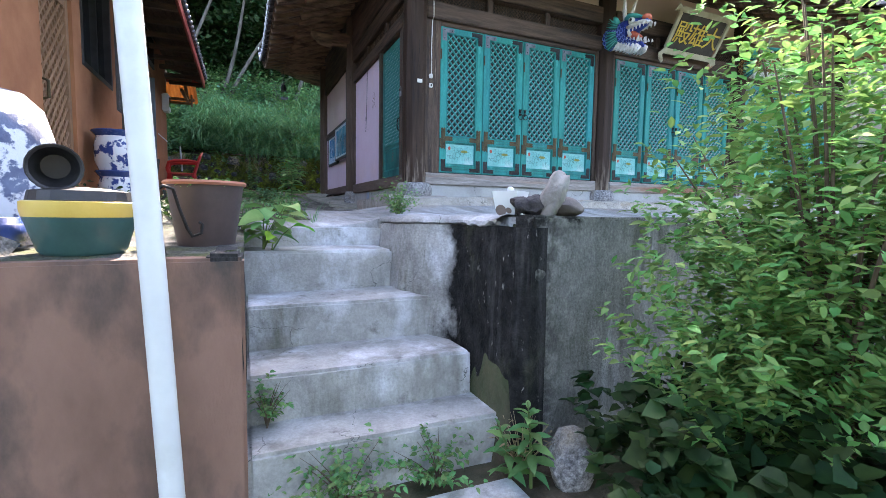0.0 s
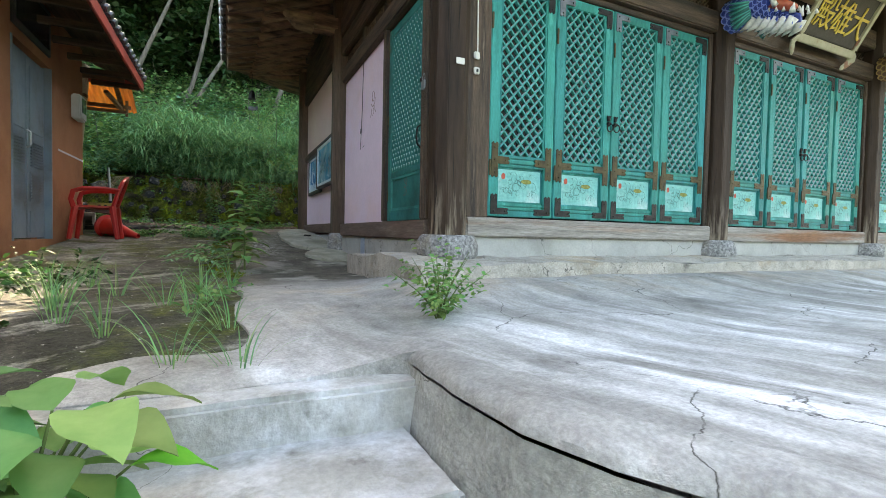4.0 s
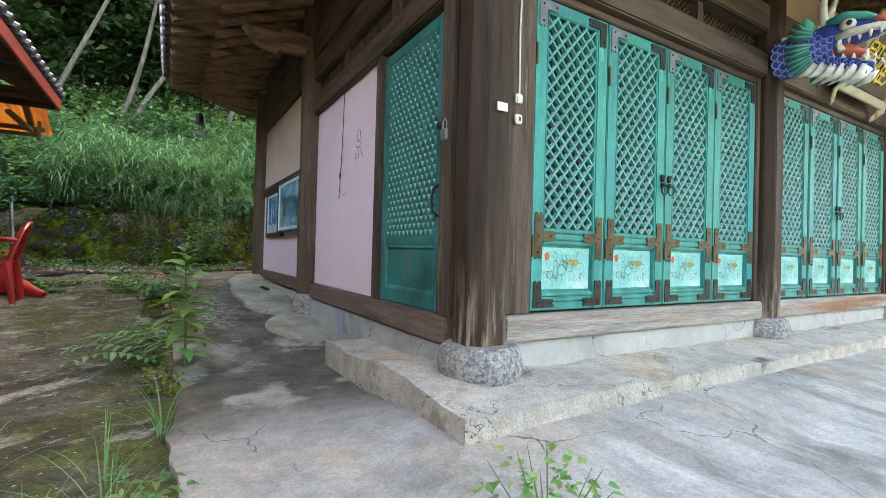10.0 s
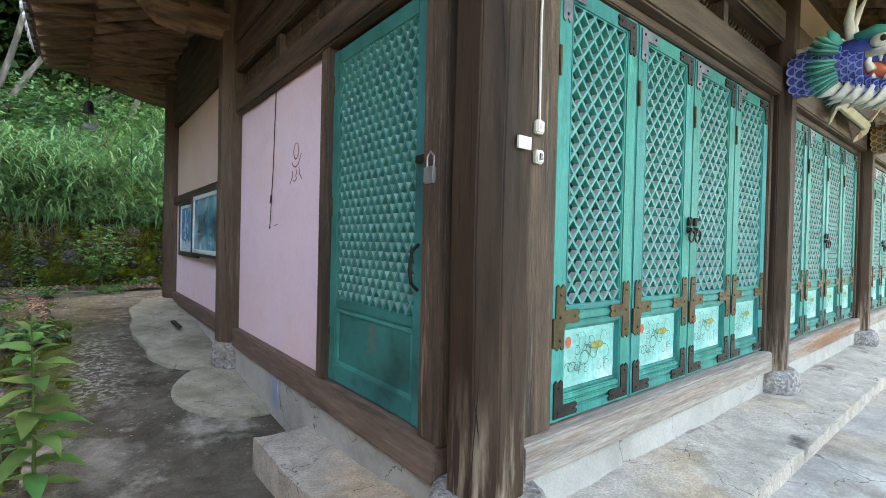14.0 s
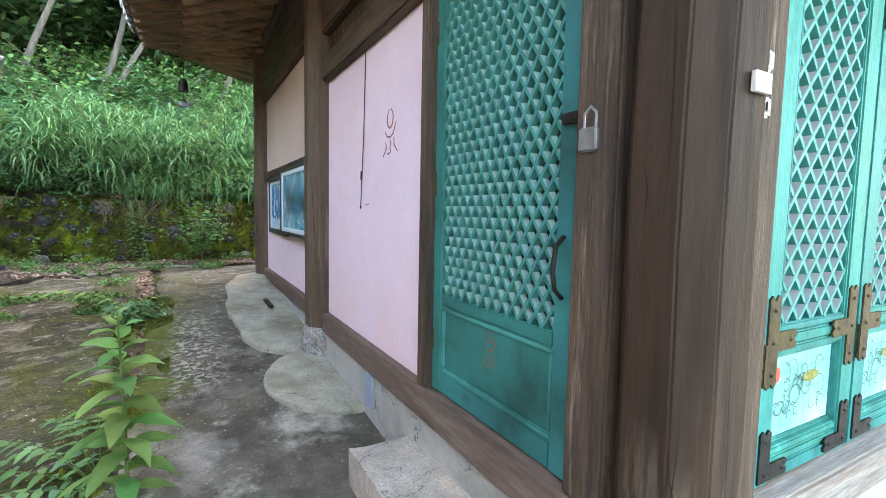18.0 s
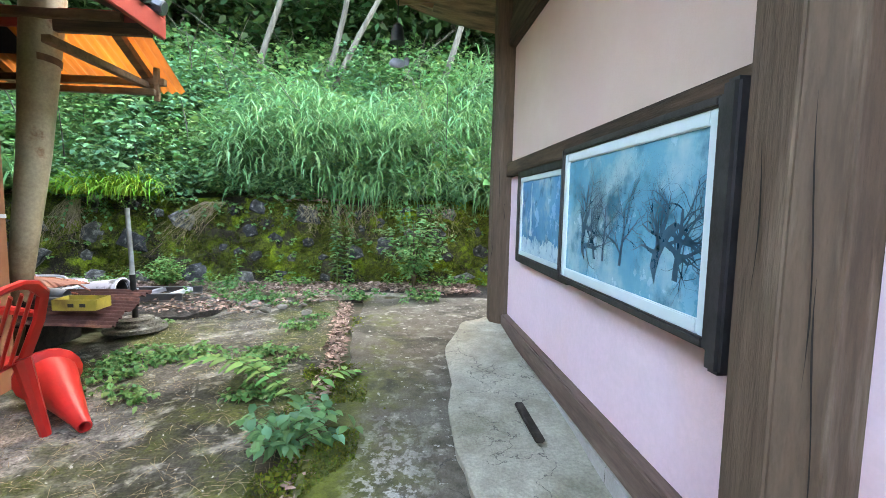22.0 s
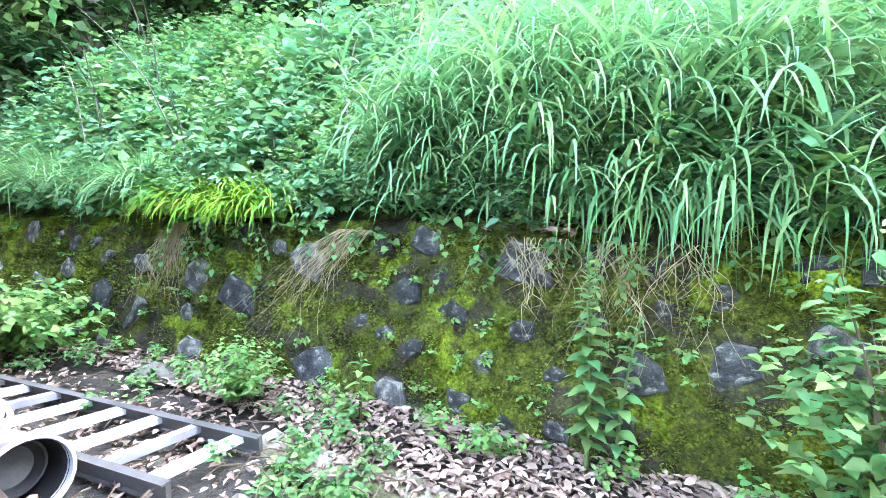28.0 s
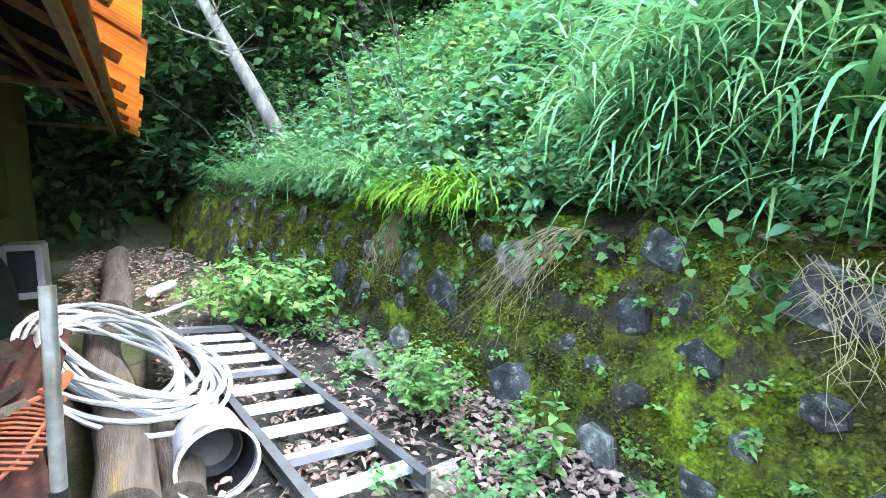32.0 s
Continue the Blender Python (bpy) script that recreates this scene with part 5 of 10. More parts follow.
rough_wall("wall_terrace", (-6.0, 2.32), (0.0, 2.32), -0.1, 1.27, 0.14, TERRACE_PAINT, "faded brown painted terrace wall with dark damp stains", 1, 0.012)
rough_wall("wall_terrace_end", (-0.005, 2.33), (-0.005, 3.75), 0, 1.285, 0.14, WALL_BLACK, "stained dark end of the terrace wall", 2, 0.02)
rough_wall("wall_yard_front", (1.50, 2.172), (13.0, 4.8), -0.1, 1.485, 0.16, WALL_CONCRETE, "weathered concrete retaining wall under the yard", 3, 0.02)

# terrace floor
slab("pavement_terrace", lambda x, y: x < -0.02 and y > 2.36, -3.0, 0.0, 2.3, 4.4, 0.1, CONCRETE_MOSSY, "dark concrete terrace floor beside the steps", seed=21, wob=0.008)

# ---- stone retaining wall below the hill ----
stone_wall = thing("wall_stone", "mossy stone retaining wall under the overgrown hillside", "stone wall", (0, 14.35, 1.9), kind="structure")
xs = np.concatenate([np.arange(-14, -7, 0.12), np.arange(-7, 4, 0.045), np.arange(4, 12.2, 0.12)])
bm = bmesh.new()
rows = []
for x in xs:
    row = []
    for k in range(27):
        s = k / 26
        n1 = 0.06 * noise.noise(Vector((x * 1.5, s * 2.2, 3))) + 0.04 * noise.noise(Vector((x * 5, s * 6, 8))) + 0.034 * noise.noise(Vector((x * 13, s * 16, 4)))
        row.append(bm.verts.new((x, float(wall_y(x)) + 0.38 * s - n1 - (0.0 if s < 0.9 else -1.5 * (s - 0.9)), 1.85 + 1.22 * s + 0.06 * noise.noise(Vector((x * 0.8, 0, 5))) * s)))
    rows.append(row)
for a, b in zip(rows, rows[1:]):
    for k in range(26):
        bm.faces.new((a[k], b[k], b[k + 1], a[k + 1]))
part("moss_face", bm, MOSS, stone_wall, "thick green moss over mortar", True)

# ---- house beside the yard ----
house = thing("house", "orange plastered house with red fascia and black tiled eaves", "house", (-1.6, 8, 1.4), kind="structure")
HX = -1.44


def wall_with_openings(axis_x, at, thick, u0, u1, z0, z1, holes, material, parent, name="wall"):
    """A wall in pieces round its openings. axis_x: whether it runs along x."""
    def piece(a0, a1, b0, b1):
        if a1 - a0 < 0.01 or b1 - b0 < 0.01:
            return
        if axis_x:
            box(name, (a0, at - thick, b0), (a1, at, b1), material, 0.0, parent)
        else:
            box(name, (at - thick, a0, b0), (at, a1, b1), material, 0.0, parent)
    u = u0
    for a0, a1, b0, b1 in sorted(holes):
        piece(u, a0, z0, z1)
        piece(a0, a1, z0, b0)
        piece(a0, a1, b1, z1)
        u = a1
    piece(u, u1, z0, z1)


HOLES = [(4.7, 5.5, 1.4, 3.4), (5.75, 6.9, 2.9, 4.2), (7.35, 8.3, 2.05, 3.7), (8.75, 9.95, 1.72, 3.82)]
wall_with_openings(False, HX, 0.2, 3.0, 11.35, 1.2, 4.56, HOLES, ORANGE, house)
wall_with_openings(True, 11.35, 0.2, -9.0, HX - 0.2, 1.6, 4.62, [(-5.7, -4.9, 1.75, 3.75), (-7.4, -6.5, 2.75, 3.75)], YELLOW, house)

GLASS_DARK = mat("dark_window_glass", (0.012, 0.016, 0.018), (0.02, 0.025, 0.028), 2.0, 0.12, bump=0, spec=0.6)
FRAME_DARK = mat("dark_window_frame", (0.02, 0.02, 0.022), (0.045, 0.045, 0.048), 8.0, 0.5, bump=0.1)
DOOR_BLUE = mat("grey_blue_steel_door", (0.16, 0.22, 0.27), (0.22, 0.28, 0.33), 4.0, 0.5, bump=0.08, c3=(0.12, 0.14, 0.15), s3=2.0)
DOOR_BROWN = mat("brown_lattice_paint", (0.20, 0.11, 0.06), (0.28, 0.16, 0.09), 6.0, 0.6, bump=0.1)
CREAM = mat("cream_rusting_paint", (0.36, 0.30, 0.18), (0.43, 0.36, 0.23), 3.0, 0.55, bump=0.1, c3=(0.20, 0.09, 0.035), s3=3.0, cut=(0.6, 0.68), grain=0.12, gscale=50, foot=(2.75, 3.2, 0.9, (0.12, 0.058, 0.024)))
LUMBER = mat("sawn_lumber", (0.13, 0.075, 0.038), (0.22, 0.135, 0.07), 7.0, 0.7, bump=0.25, stretch=(1, 4, 4))

# windows and doors of the house
def window(name, y0, y1, z0, z1, label, bars=1):
    w = thing(name, label, "window", (HX, y0, z0), kind="structure")
    for a, b in (((HX - 0.12, y0, z0), (HX + 0.01, y0 + 0.05, z1)), ((HX - 0.12, y1 - 0.05, z0), (HX + 0.01, y1, z1)),
                 ((HX - 0.12, y0 + 0.05, z0), (HX + 0.01, y1 - 0.05, z0 + 0.05)), ((HX - 0.12, y0 + 0.05, z1 - 0.05), (HX + 0.01, y1 - 0.05, z1))):
        box("window_frame", a, b, FRAME_DARK, 0.004, w)
    for k in range(bars):
        ym = y0 + (y1 - y0) * (k + 1) / (bars + 1)
        box("mullion", (HX - 0.1, ym - 0.02, z0 + 0.05), (HX, ym + 0.02, z1 - 0.05), FRAME_DARK, 0.003, w)
    box("pane", (HX - 0.07, y0 + 0.05, z0 + 0.05), (HX - 0.06, y1 - 0.05, z1 - 0.05), GLASS_DARK, 0, w)
    return w


window("window_1", 5.75, 6.9, 2.9, 4.2, "dark framed house window in orange plaster")
window("window_2", 7.35, 8.3, 2.05, 3.7, "tall dark framed house window in orange plaster")
upper = thing("window_3", "small dark window high on the orange wall", "window", (HX, 9.0, 4.0), kind="structure")
box("window_frame", (HX + 0.001, 8.75, 3.93), (HX + 0.03, 9.85, 4.48), FRAME_DARK, 0.006, upper)
box("pane", (HX + 0.031, 8.82, 4.0), (HX + 0.036, 9.78, 4.41), GLASS_DARK, 0, upper)

steel_door = thing("door_1", "grey-blue steel double door with louvres, closed", "door", (HX, 8.75, 1.72), kind="structure")
for k, (y0, y1) in enumerate(((8.78, 9.34), (9.36, 9.92))):
    lf = box("leaf", (HX - 0.1, y0, 1.74), (HX - 0.06, y1, 3.8), DOOR_BLUE, 0.006, steel_door)
    for z0, z1 in ((1.8, 2.05), (2.15, 2.5), (2.95, 3.7)):
        box("panel", (HX - 0.059, y0 + 0.07, z0), (HX - 0.048, y1 - 0.07, z1), DOOR_BLUE, 0.004, lf)
    for j in range(9):
        for zb in (2.18, 2.56):
            box("louvre", (HX - 0.058, y0 + 0.09, zb + 0.034 * j), (HX - 0.04, y1 - 0.09, zb + 0.018 + 0.034 * j), DOOR_BLUE, 0.003, lf)
bm = bm_tube(bmesh.new(), [(HX - 0.04, 9.3, 2.75), (HX - 0.005, 9.3, 2.78), (HX - 0.005, 9.3, 2.92), (HX - 0.04, 9.3, 2.95)], 0.012, 8)
part("door_handle", bm, STEEL, steel_door)
box("door_frame", (HX - 0.14, 8.75, 1.72), (HX + 0.012, 8.778, 3.82), DOOR_BLUE, 0.003, steel_door)
box("door_frame", (HX - 0.14, 9.922, 1.72), (HX + 0.012, 9.95, 3.82), DOOR_BLUE, 0.003, steel_door)

wood_door = thing("door_2", "brown wooden lattice door of the house, closed", "door", (HX, 4.7, 1.4), kind="structure")
for y0, y1 in ((4.7, 4.78), (5.42, 5.5)):
    box("stile", (HX - 0.09, y0, 1.4), (HX - 0.03, y1, 3.4), DOOR_BROWN, 0.005, wood_door)
for z0, z1 in ((1.4, 1.55), (3.3, 3.4)):
    box("rail", (HX - 0.09, 4.78, z0), (HX - 0.03, 5.42, z1), DOOR_BROWN, 0.005, wood_door)
for p, q, sgn in lattice(None, 0.64, 1.75, 0.11, 0.02, 0.02):
    bm = bar_mesh(p, q, 0.022, 0 if sgn > 0 else 0.012, 0.012 if sgn > 0 else 0.024)
    bmesh.ops.transform(bm, matrix=pose(HX - 0.04, 4.78, 1.55, 0, 0, 90), verts=bm.verts[:])
    part("lattice_bar", bm, DOOR_BROWN, wood_door)
box("back_panel", (HX - 0.085, 4.78, 1.55), (HX - 0.075, 5.42, 3.3), DOOR_BROWN, 0, wood_door)
bm = bm_tube(bmesh.new(), [(HX - 0.03, 4.76, 2.35), (HX + 0.02, 4.76, 2.37), (HX + 0.02, 4.76, 2.5), (HX - 0.03, 4.76, 2.52)], 0.012, 8)
part("door_handle", bm, BRONZE, wood_door)

# house roof: tiled slope, red fascia, soffit
EX, EZ = -0.755, 4.20
sheet("roof", lambda x, y: EZ + 0.19 + 0.42 * (EX - x), -7.0, EX, 1.0, 12.0, 30, 40, TILE, house, "black tiled roof slope")
sheet("soffit", lambda x, y: EZ + 0.05 + 0.42 * (EX - x), -1.5, EX - 0.02, 1.0, 11.98, 6, 30, WOOD_Y, house, "dark eave soffit boards")
box("fascia", (EX - 0.02, 1.0, EZ), (EX + 0.012, 12.0, EZ + 0.15), FASCIA, 0.006, house, "red painted fascia board")
box("fascia", (-2.4, 12.002, EZ + 0.05), (EX, 12.03, EZ + 0.2), FASCIA, 0.006, house, "red painted gable fascia")
for y in np.arange(1.6, 11.98, 0.21):
    pts = [(x, y, EZ + 0.21 + 0.42 * (EX - x)) for x in np.linspace(EX + 0.05, -3.0, 4)]
    part("tile_row", bm_tube(bmesh.new(), pts, 0.055, 8), TILE, house, smooth=True)
    part("tile_end", bm_tube(bmesh.new(), [(EX + 0.052, y, EZ + 0.19), (EX + 0.06, y, EZ + 0.187)], 0.048, 10), TILE, house)
for y in np.arange(1.3, 11.9, 0.62):
    box("soffit_batten", (-1.44, y, EZ - 0.02), (EX - 0.03, y + 0.06, EZ + 0.06), WOOD_X, 0.004, house)
box("gable", (-8.8, 11.30, 4.622), (-3.8, 11.349, 5.6), YELLOW, 0, house)
box("wall_far", (-9.0, 3.0, 1.0), (-8.8, 11.34, 5.0), YELLOW, 0, house)
box("wall_south", (-8.8, 3.0, 1.0), (-1.64, 3.2, 4.6), ORANGE, 0, house)
for z0, y0, y1, x0, x1, nm in ((1.75, 0, 0, -5.7, -4.9, "back_door"), (2.75, 0, 0, -7.4, -6.5, "back_window")):
    box(nm, (x0, 11.19, z0), (x1, 11.23, 3.75), FRAME_DARK, 0.004, house, "dark closed opening in the yellow wall")
cp = bmesh.new()
bm_tube(cp, [(-1.70, 11.60, 1.7), (-1.68, 11.74, 2.4), (-1.66, 11.91, 3.3), (-1.64, 12.06, 4.5)], [0.055, 0.075, 0.105, 0.145], 20)
ep = part("eave_post", cp, CREAM, house, "cream painted flaring post with rust at its foot", True)
jr = bm_tube(bmesh.new(), [(-1.6475 + 0.0, 12.0, 3.98), (-1.6455, 12.006, 4.03)], [0.131, 0.133], 20)
part("joint_ring", jr, mat("rusty_joint", (0.10, 0.05, 0.02), (0.2, 0.11, 0.05), 9.0, 0.8, bump=0.3), ep, "rust-stained joint of the post", True)
for y in (11.2,):
    box("meter_box", (HX + 0.001, 10.75, 3.4), (HX + 0.12, 11.05, 3.75), mat("pale_grey_plastic", (0.5, 0.52, 0.5), (0.6, 0.62, 0.6), 5.0, 0.5, bump=0.03), 0.02, house, "pale grey electric meter box")
box("meter_pane", (HX + 0.121, 10.8, 3.5), (HX + 0.126, 11.0, 3.7), GLASS_DARK, 0, house)
box("hanging_board", (-1.2, 5.9, 2.5), (-1.16, 6.6, 3.9), FRAME_DARK, 0.01, house, "dark board hung below the eave")
box("wall_stripe", (HX + 0.001, 10.2, 2.86), (HX + 0.006, 11.35, 2.885), TILE_END, 0, house, "thin pale line painted on the orange wall")

# lean-to of orange corrugated plastic behind the house
shed = thing("lean_to_roof", "orange corrugated plastic lean-to roof on timber rafters", "lean-to roof", (-1.0, 12.0, 4.0))


def orange_sheet():
    m = mat("orange_corrugated_plastic", (0.72, 0.20, 0.03), (0.82, 0.28, 0.045), 1.6, 0.4, bump=0, c3=(0.36, 0.10, 0.025), s3=1.3, leaf=0.3, stretch=(1.5, 0.5, 0.5))
    return m


ORANGE_SHEET = orange_sheet()
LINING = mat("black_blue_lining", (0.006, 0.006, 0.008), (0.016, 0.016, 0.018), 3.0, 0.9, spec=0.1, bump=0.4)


def lean_z(y):
    return 4.02 + (12.68 - y) * 0.52


for k in range(9):
    x0 = -0.95 - k * 0.98
    xs = np.linspace(x0 - 1.04, x0, 60)
    ys = np.linspace(12.76 - 0.03 * (k % 2), 12.06 if k == 0 else 11.3, 4)
    A, B = np.meshgrid(xs, ys)
    Zs = lean_z(B) + 0.014 * np.sin(A * 6.28318 / 0.075) + 0.004 * (k % 2)
    i = np.arange(3 * 59)
    r = (i // 59) * 60 + i % 59
    ob = new("corrugated_sheet", np_mesh("corrugated_sheet", np.stack([A, B, Zs], -1).reshape(-1, 3), np.stack([r, r + 1, r + 61, r + 60], 1), ORANGE_SHEET))
    ob.parent, ob.matrix_parent_inverse = shed, shed.matrix_world.inverted()
# Unseen opaque sheet, added to keep light from under the lean-to.
sheet("tin_cover", lambda x, y: lean_z(y) + 0.05, -9.7, -1.9, 11.3, 12.5, 8, 4, TILE, shed, "dark opaque sheet added over the inner half to block light")
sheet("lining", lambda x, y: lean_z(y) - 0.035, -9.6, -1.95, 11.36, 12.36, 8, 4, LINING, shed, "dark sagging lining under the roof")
for x in (-1.15, -2.3, -3.5, -4.7, -5.9, -7.1, -8.3):
    bm = bm_tube(bmesh.new(), [(x, 12.62, lean_z(12.62) - 0.06), (x, 12.08 if x > -2 else 11.36, lean_z(12.08 if x > -2 else 11.36) - 0.06)], 0.045, 4)
    part("rafter", bm, LUMBER, shed)
for y in (12.5, 11.9):
    box("purlin", (-9.4, y - 0.03, lean_z(y) - 0.14), (-1.0, y + 0.03, lean_z(y) - 0.08), LUMBER, 0.004, shed)
box("tie_beam", (-9.2, 12.40, 3.88), (-1.05, 12.45, 3.93), LUMBER, 0.004, shed)
box("hanger", (-1.08, 12.46, 3.84), (-1.04, 12.50, 4.12), LUMBER, 0.004, shed)
for x in (-1.15, -4.7, -8.3):
    box("tie", (x - 0.03, 11.36, 3.95), (x + 0.03, 12.5, 4.0), LUMBER, 0.004, shed)

# ---- plants ----


def foliage(bases, r, h, nb, per, L, W, s0=0.25, droop=0.3, up=0.25, quad=False):
    """Leafy branches fanning out from each base; arrays of all leaves. r, h may vary from base to base."""
    m = len(bases)
    r, h = np.broadcast_to(r, m), np.broadcast_to(h, m)
    B = np.repeat(bases, nb, 0)
    ang, out = RNG.uniform(0, 6.283, m * nb), np.sqrt(RNG.uniform(0.02, 1, m * nb))
    rr, hh = np.repeat(r, nb), np.repeat(h, nb)
    tip = np.stack([np.cos(ang) * out * rr, np.sin(ang) * out * rr, hh * (1.05 - 0.55 * out ** 2) * RNG.uniform(0.65, 1.08, m * nb)], 1)
    T, B = np.repeat(tip, per, 0), np.repeat(B, per, 0)
    s = RNG.uniform(s0, 1, len(T))[:, None]
    p = B + T * np.concatenate([s ** 1.4, s ** 1.4, s ** 0.8], 1)
    ax = unit(T)
    sd = unit(np.cross(ax, RNG.normal(0, 1, ax.shape)))
    d = (ax * 0.55 + sd + RNG.normal(0, 0.25, ax.shape)) * (1, 1, 0.55) + np.array((0, 0, up * 0.6))
    n = len(p)
    if quad:
        return diamonds(p, d, L * RNG.uniform(0.55, 1.2, n), W * RNG.uniform(0.7, 1.3, n))
    return leaf_arrays(p, d, L * RNG.uniform(0.55, 1.2, n), W * RNG.uniform(0.6, 1.15, n), droop)


def diamonds(p, d, L, W, sag=0.06):
    """Flat four-cornered leaves from points p along d."""
    n = len(p)
    d = unit(d)
    side = unit(np.cross(d, RNG.normal(0, 0.5, d.shape) + (0, 0, 1)))
    L, W = np.broadcast_to(L, n)[:, None], np.broadcast_to(W, n)[:, None] / 2
    rows = np.stack([p, p + d * L * 0.45 + side * W, p + d * L - np.array((0, 0, sag)) * L / 0.28, p + d * L * 0.45 - side * W], 1).reshape(-1, 3)
    return rows, np.array((0, 1, 2, 3))[None] + 4 * np.arange(n)[:, None]


def merge(*sets):
    vs, fs, k = [], [], 0
    for v, f in sets:
        vs.append(v)
        fs.append(f + k)
        k += len(v)
    return np.concatenate(vs), np.concatenate(fs)


def stuff(name, arrays, material, label, category):
    return tagged(new(name, np_mesh(name, *arrays, material)), label, category, kind="stuff")


def shrub(name, label, at, r, h, nb, per, L, W, material, stem_mat=TWIG, droop=0.3, category="shrub", stems=9, up=0.25):
    t = thing(name, label, category, at)
    a = foliage(np.array([at], float), r, h, nb, per, L, W, droop=droop, up=up)
    ob = new("leaves", np_mesh("leaves", *a, material))
    ob.parent, ob.matrix_parent_inverse = t, t.matrix_world.inverted()
    bm = bmesh.new()
    rnd = random.Random(name + str(at))
    for k in range(stems):
        an, o = rnd.uniform(0, 6.28), math.sqrt(rnd.uniform(0.05, 1)) * 0.85
        tip = Vector((math.cos(an) * o * r, math.sin(an) * o * r, h * (0.95 - 0.45 * o * o)))
        bm_tube(bm, [Vector(at) + Vector((tip.x * s ** 1.4, tip.y * s ** 1.4, tip.z * s ** 0.8)) for s in (0, 0.3, 0.6, 1)],
                [0.009 * h + 0.001, 0.007 * h + 0.001, 0.004 * h + 0.001, 0.001], 5)
    part("stem", bm, stem_mat, t)
    return t


def tall_weed(label, at, h, n, L, W, material, lean=(0, 0), category="weed", name="tall_weed", droop=0.35):
    """An upright stem with leaves in a spiral, smaller towards the top."""
    t = thing(name, label, category, at)
    k = np.arange(n)
    s = 0.12 + 0.86 * (k / n) ** 0.9
    ang = k * 2.4
    stem = np.array(at) + np.stack([lean[0] * s ** 2, lean[1] * s ** 2, h * s], 1)
    d = np.stack([np.cos(ang), np.sin(ang), 0.15 + 0.9 * s ** 4], 1)
    size = L * np.interp(s, (0, 0.25, 0.7, 1.0), (0.6, 1.0, 0.85, 0.35))
    ob = new("leaves", np_mesh("leaves", *broad_leaf_arrays(stem, d, size, size * W / L, droop), material))
    ob.parent, ob.matrix_parent_inverse = t, t.matrix_world.inverted()
    bm = bm_tube(bmesh.new(), [tuple(np.array(at) + (lean[0] * q * q, lean[1] * q * q, h * q)) for q in (0, 0.33, 0.66, 1.0)], [0.011, 0.009, 0.006, 0.003], 6)
    part("stem", bm, STEM, t)
    return t


def scatter(n, x0, x1, y0, y1, keep=None):
    p = np.stack([RNG.uniform(x0, x1, n), RNG.uniform(y0, y1, n)], 1)
    if keep is not None:
        p = p[keep(p[:, 0], p[:, 1])]
    return p


def on_hill(p, dz=0.0):
    return np.stack([p[:, 0], p[:, 1], hill_z(p[:, 0], p[:, 1]) + dz], 1)


# hillside undergrowth
near = lambda x, y: (y > wall_y(x) + 0.42) & (y < wall_y(x) + 4.2)


def patchy(p, s, cut, k):
    """Keep points where a slow noise is high: thickets with gaps between."""
    v = np.array([noise.noise(Vector((a * s, b * s, k))) for a, b in p])
    return p[v > cut], v[v > cut]


p, v = patchy(scatter(2300, -8, 3.5, 13, 19, near), 0.9, -0.14, 1.0)
stuff("hill_undergrowth", foliage(on_hill(p), 0.32, 0.2 + 1.25 * np.clip(v + 0.14, 0, 1), 8, 7, 0.115, 0.068, 0.3), LEAF_BLUE, "mixed green undergrowth on the hillside", "undergrowth")
p, v = patchy(scatter(1150, -8, 0.3, 13, 18, lambda x, y: (y > wall_y(x) + 0.4) & (y < wall_y(x) + 3.6)), 1.3, -0.1, 5.0)
stuff("hill_shrubs", foliage(on_hill(p), 0.3, 0.45 + 0.8 * np.clip(v + 0.1, 0, 1), 8, 8, 0.09, 0.055, 0.3), LEAF, "fresh green leafy shrubs above the stone wall", "undergrowth")
p, v = patchy(scatter(420, -9, 4, 13, 19, near), 0.8, -0.05, 9.0)
stuff("hill_broadleaf", foliage(on_hill(p), 0.36, 0.4 + 0.9 * np.clip(v, 0, 1), 7, 6, 0.17, 0.125, 0.4), LEAF_BRIGHT, "broad light green leaves among the undergrowth", "undergrowth")
p = scatter(110, -7, 2, 14.6, 18, near)
q = on_hill(p)
st = np.repeat(q, 16, 0) + np.stack([RNG.normal(0, 0.04, len(q) * 16), RNG.normal(0, 0.04, len(q) * 16), np.tile(np.linspace(0.3, 1.25, 16), len(q))], 1)
an = np.arange(len(st)) * 2.4
stuff("hill_shoots", leaf_arrays(st, np.stack([np.cos(an), np.sin(an), np.full(len(st), 0.25)], 1), RNG.uniform(0.08, 0.16, len(st)), RNG.uniform(0.035, 0.06, len(st)), 0.3), LEAF_BRIGHT, "upright leafy shoots in the undergrowth", "undergrowth")
p = scatter(1500, -18, 9, 9, 28, lambda x, y: (((y > wall_y(x) + 0.45) & ~((x > -8) & (x < 3.5) & (y < wall_y(x) + 4)) & (y < wall_y(x) + 11)) | (x < -10.8)) & (y > 8))
stuff("slope_thicket", foliage(on_hill(scatter(1500, -10, 5.5, 16, 26, lambda x, y: (y > wall_y(x) + 3.3) & (y < wall_y(x) + 9.5))), 0.6, 1.15, 8, 8, 0.15, 0.09, 0.25, quad=True), LEAF, "dense green thicket on the upper slope", "undergrowth")
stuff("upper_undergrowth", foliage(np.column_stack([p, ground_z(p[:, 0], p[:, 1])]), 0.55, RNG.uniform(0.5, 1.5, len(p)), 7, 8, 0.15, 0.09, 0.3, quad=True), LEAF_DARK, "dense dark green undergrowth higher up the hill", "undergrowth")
p, v = patchy(scatter(900, -8, 2.5, 13, 18, near), 1.6, 0.02, 14.0)
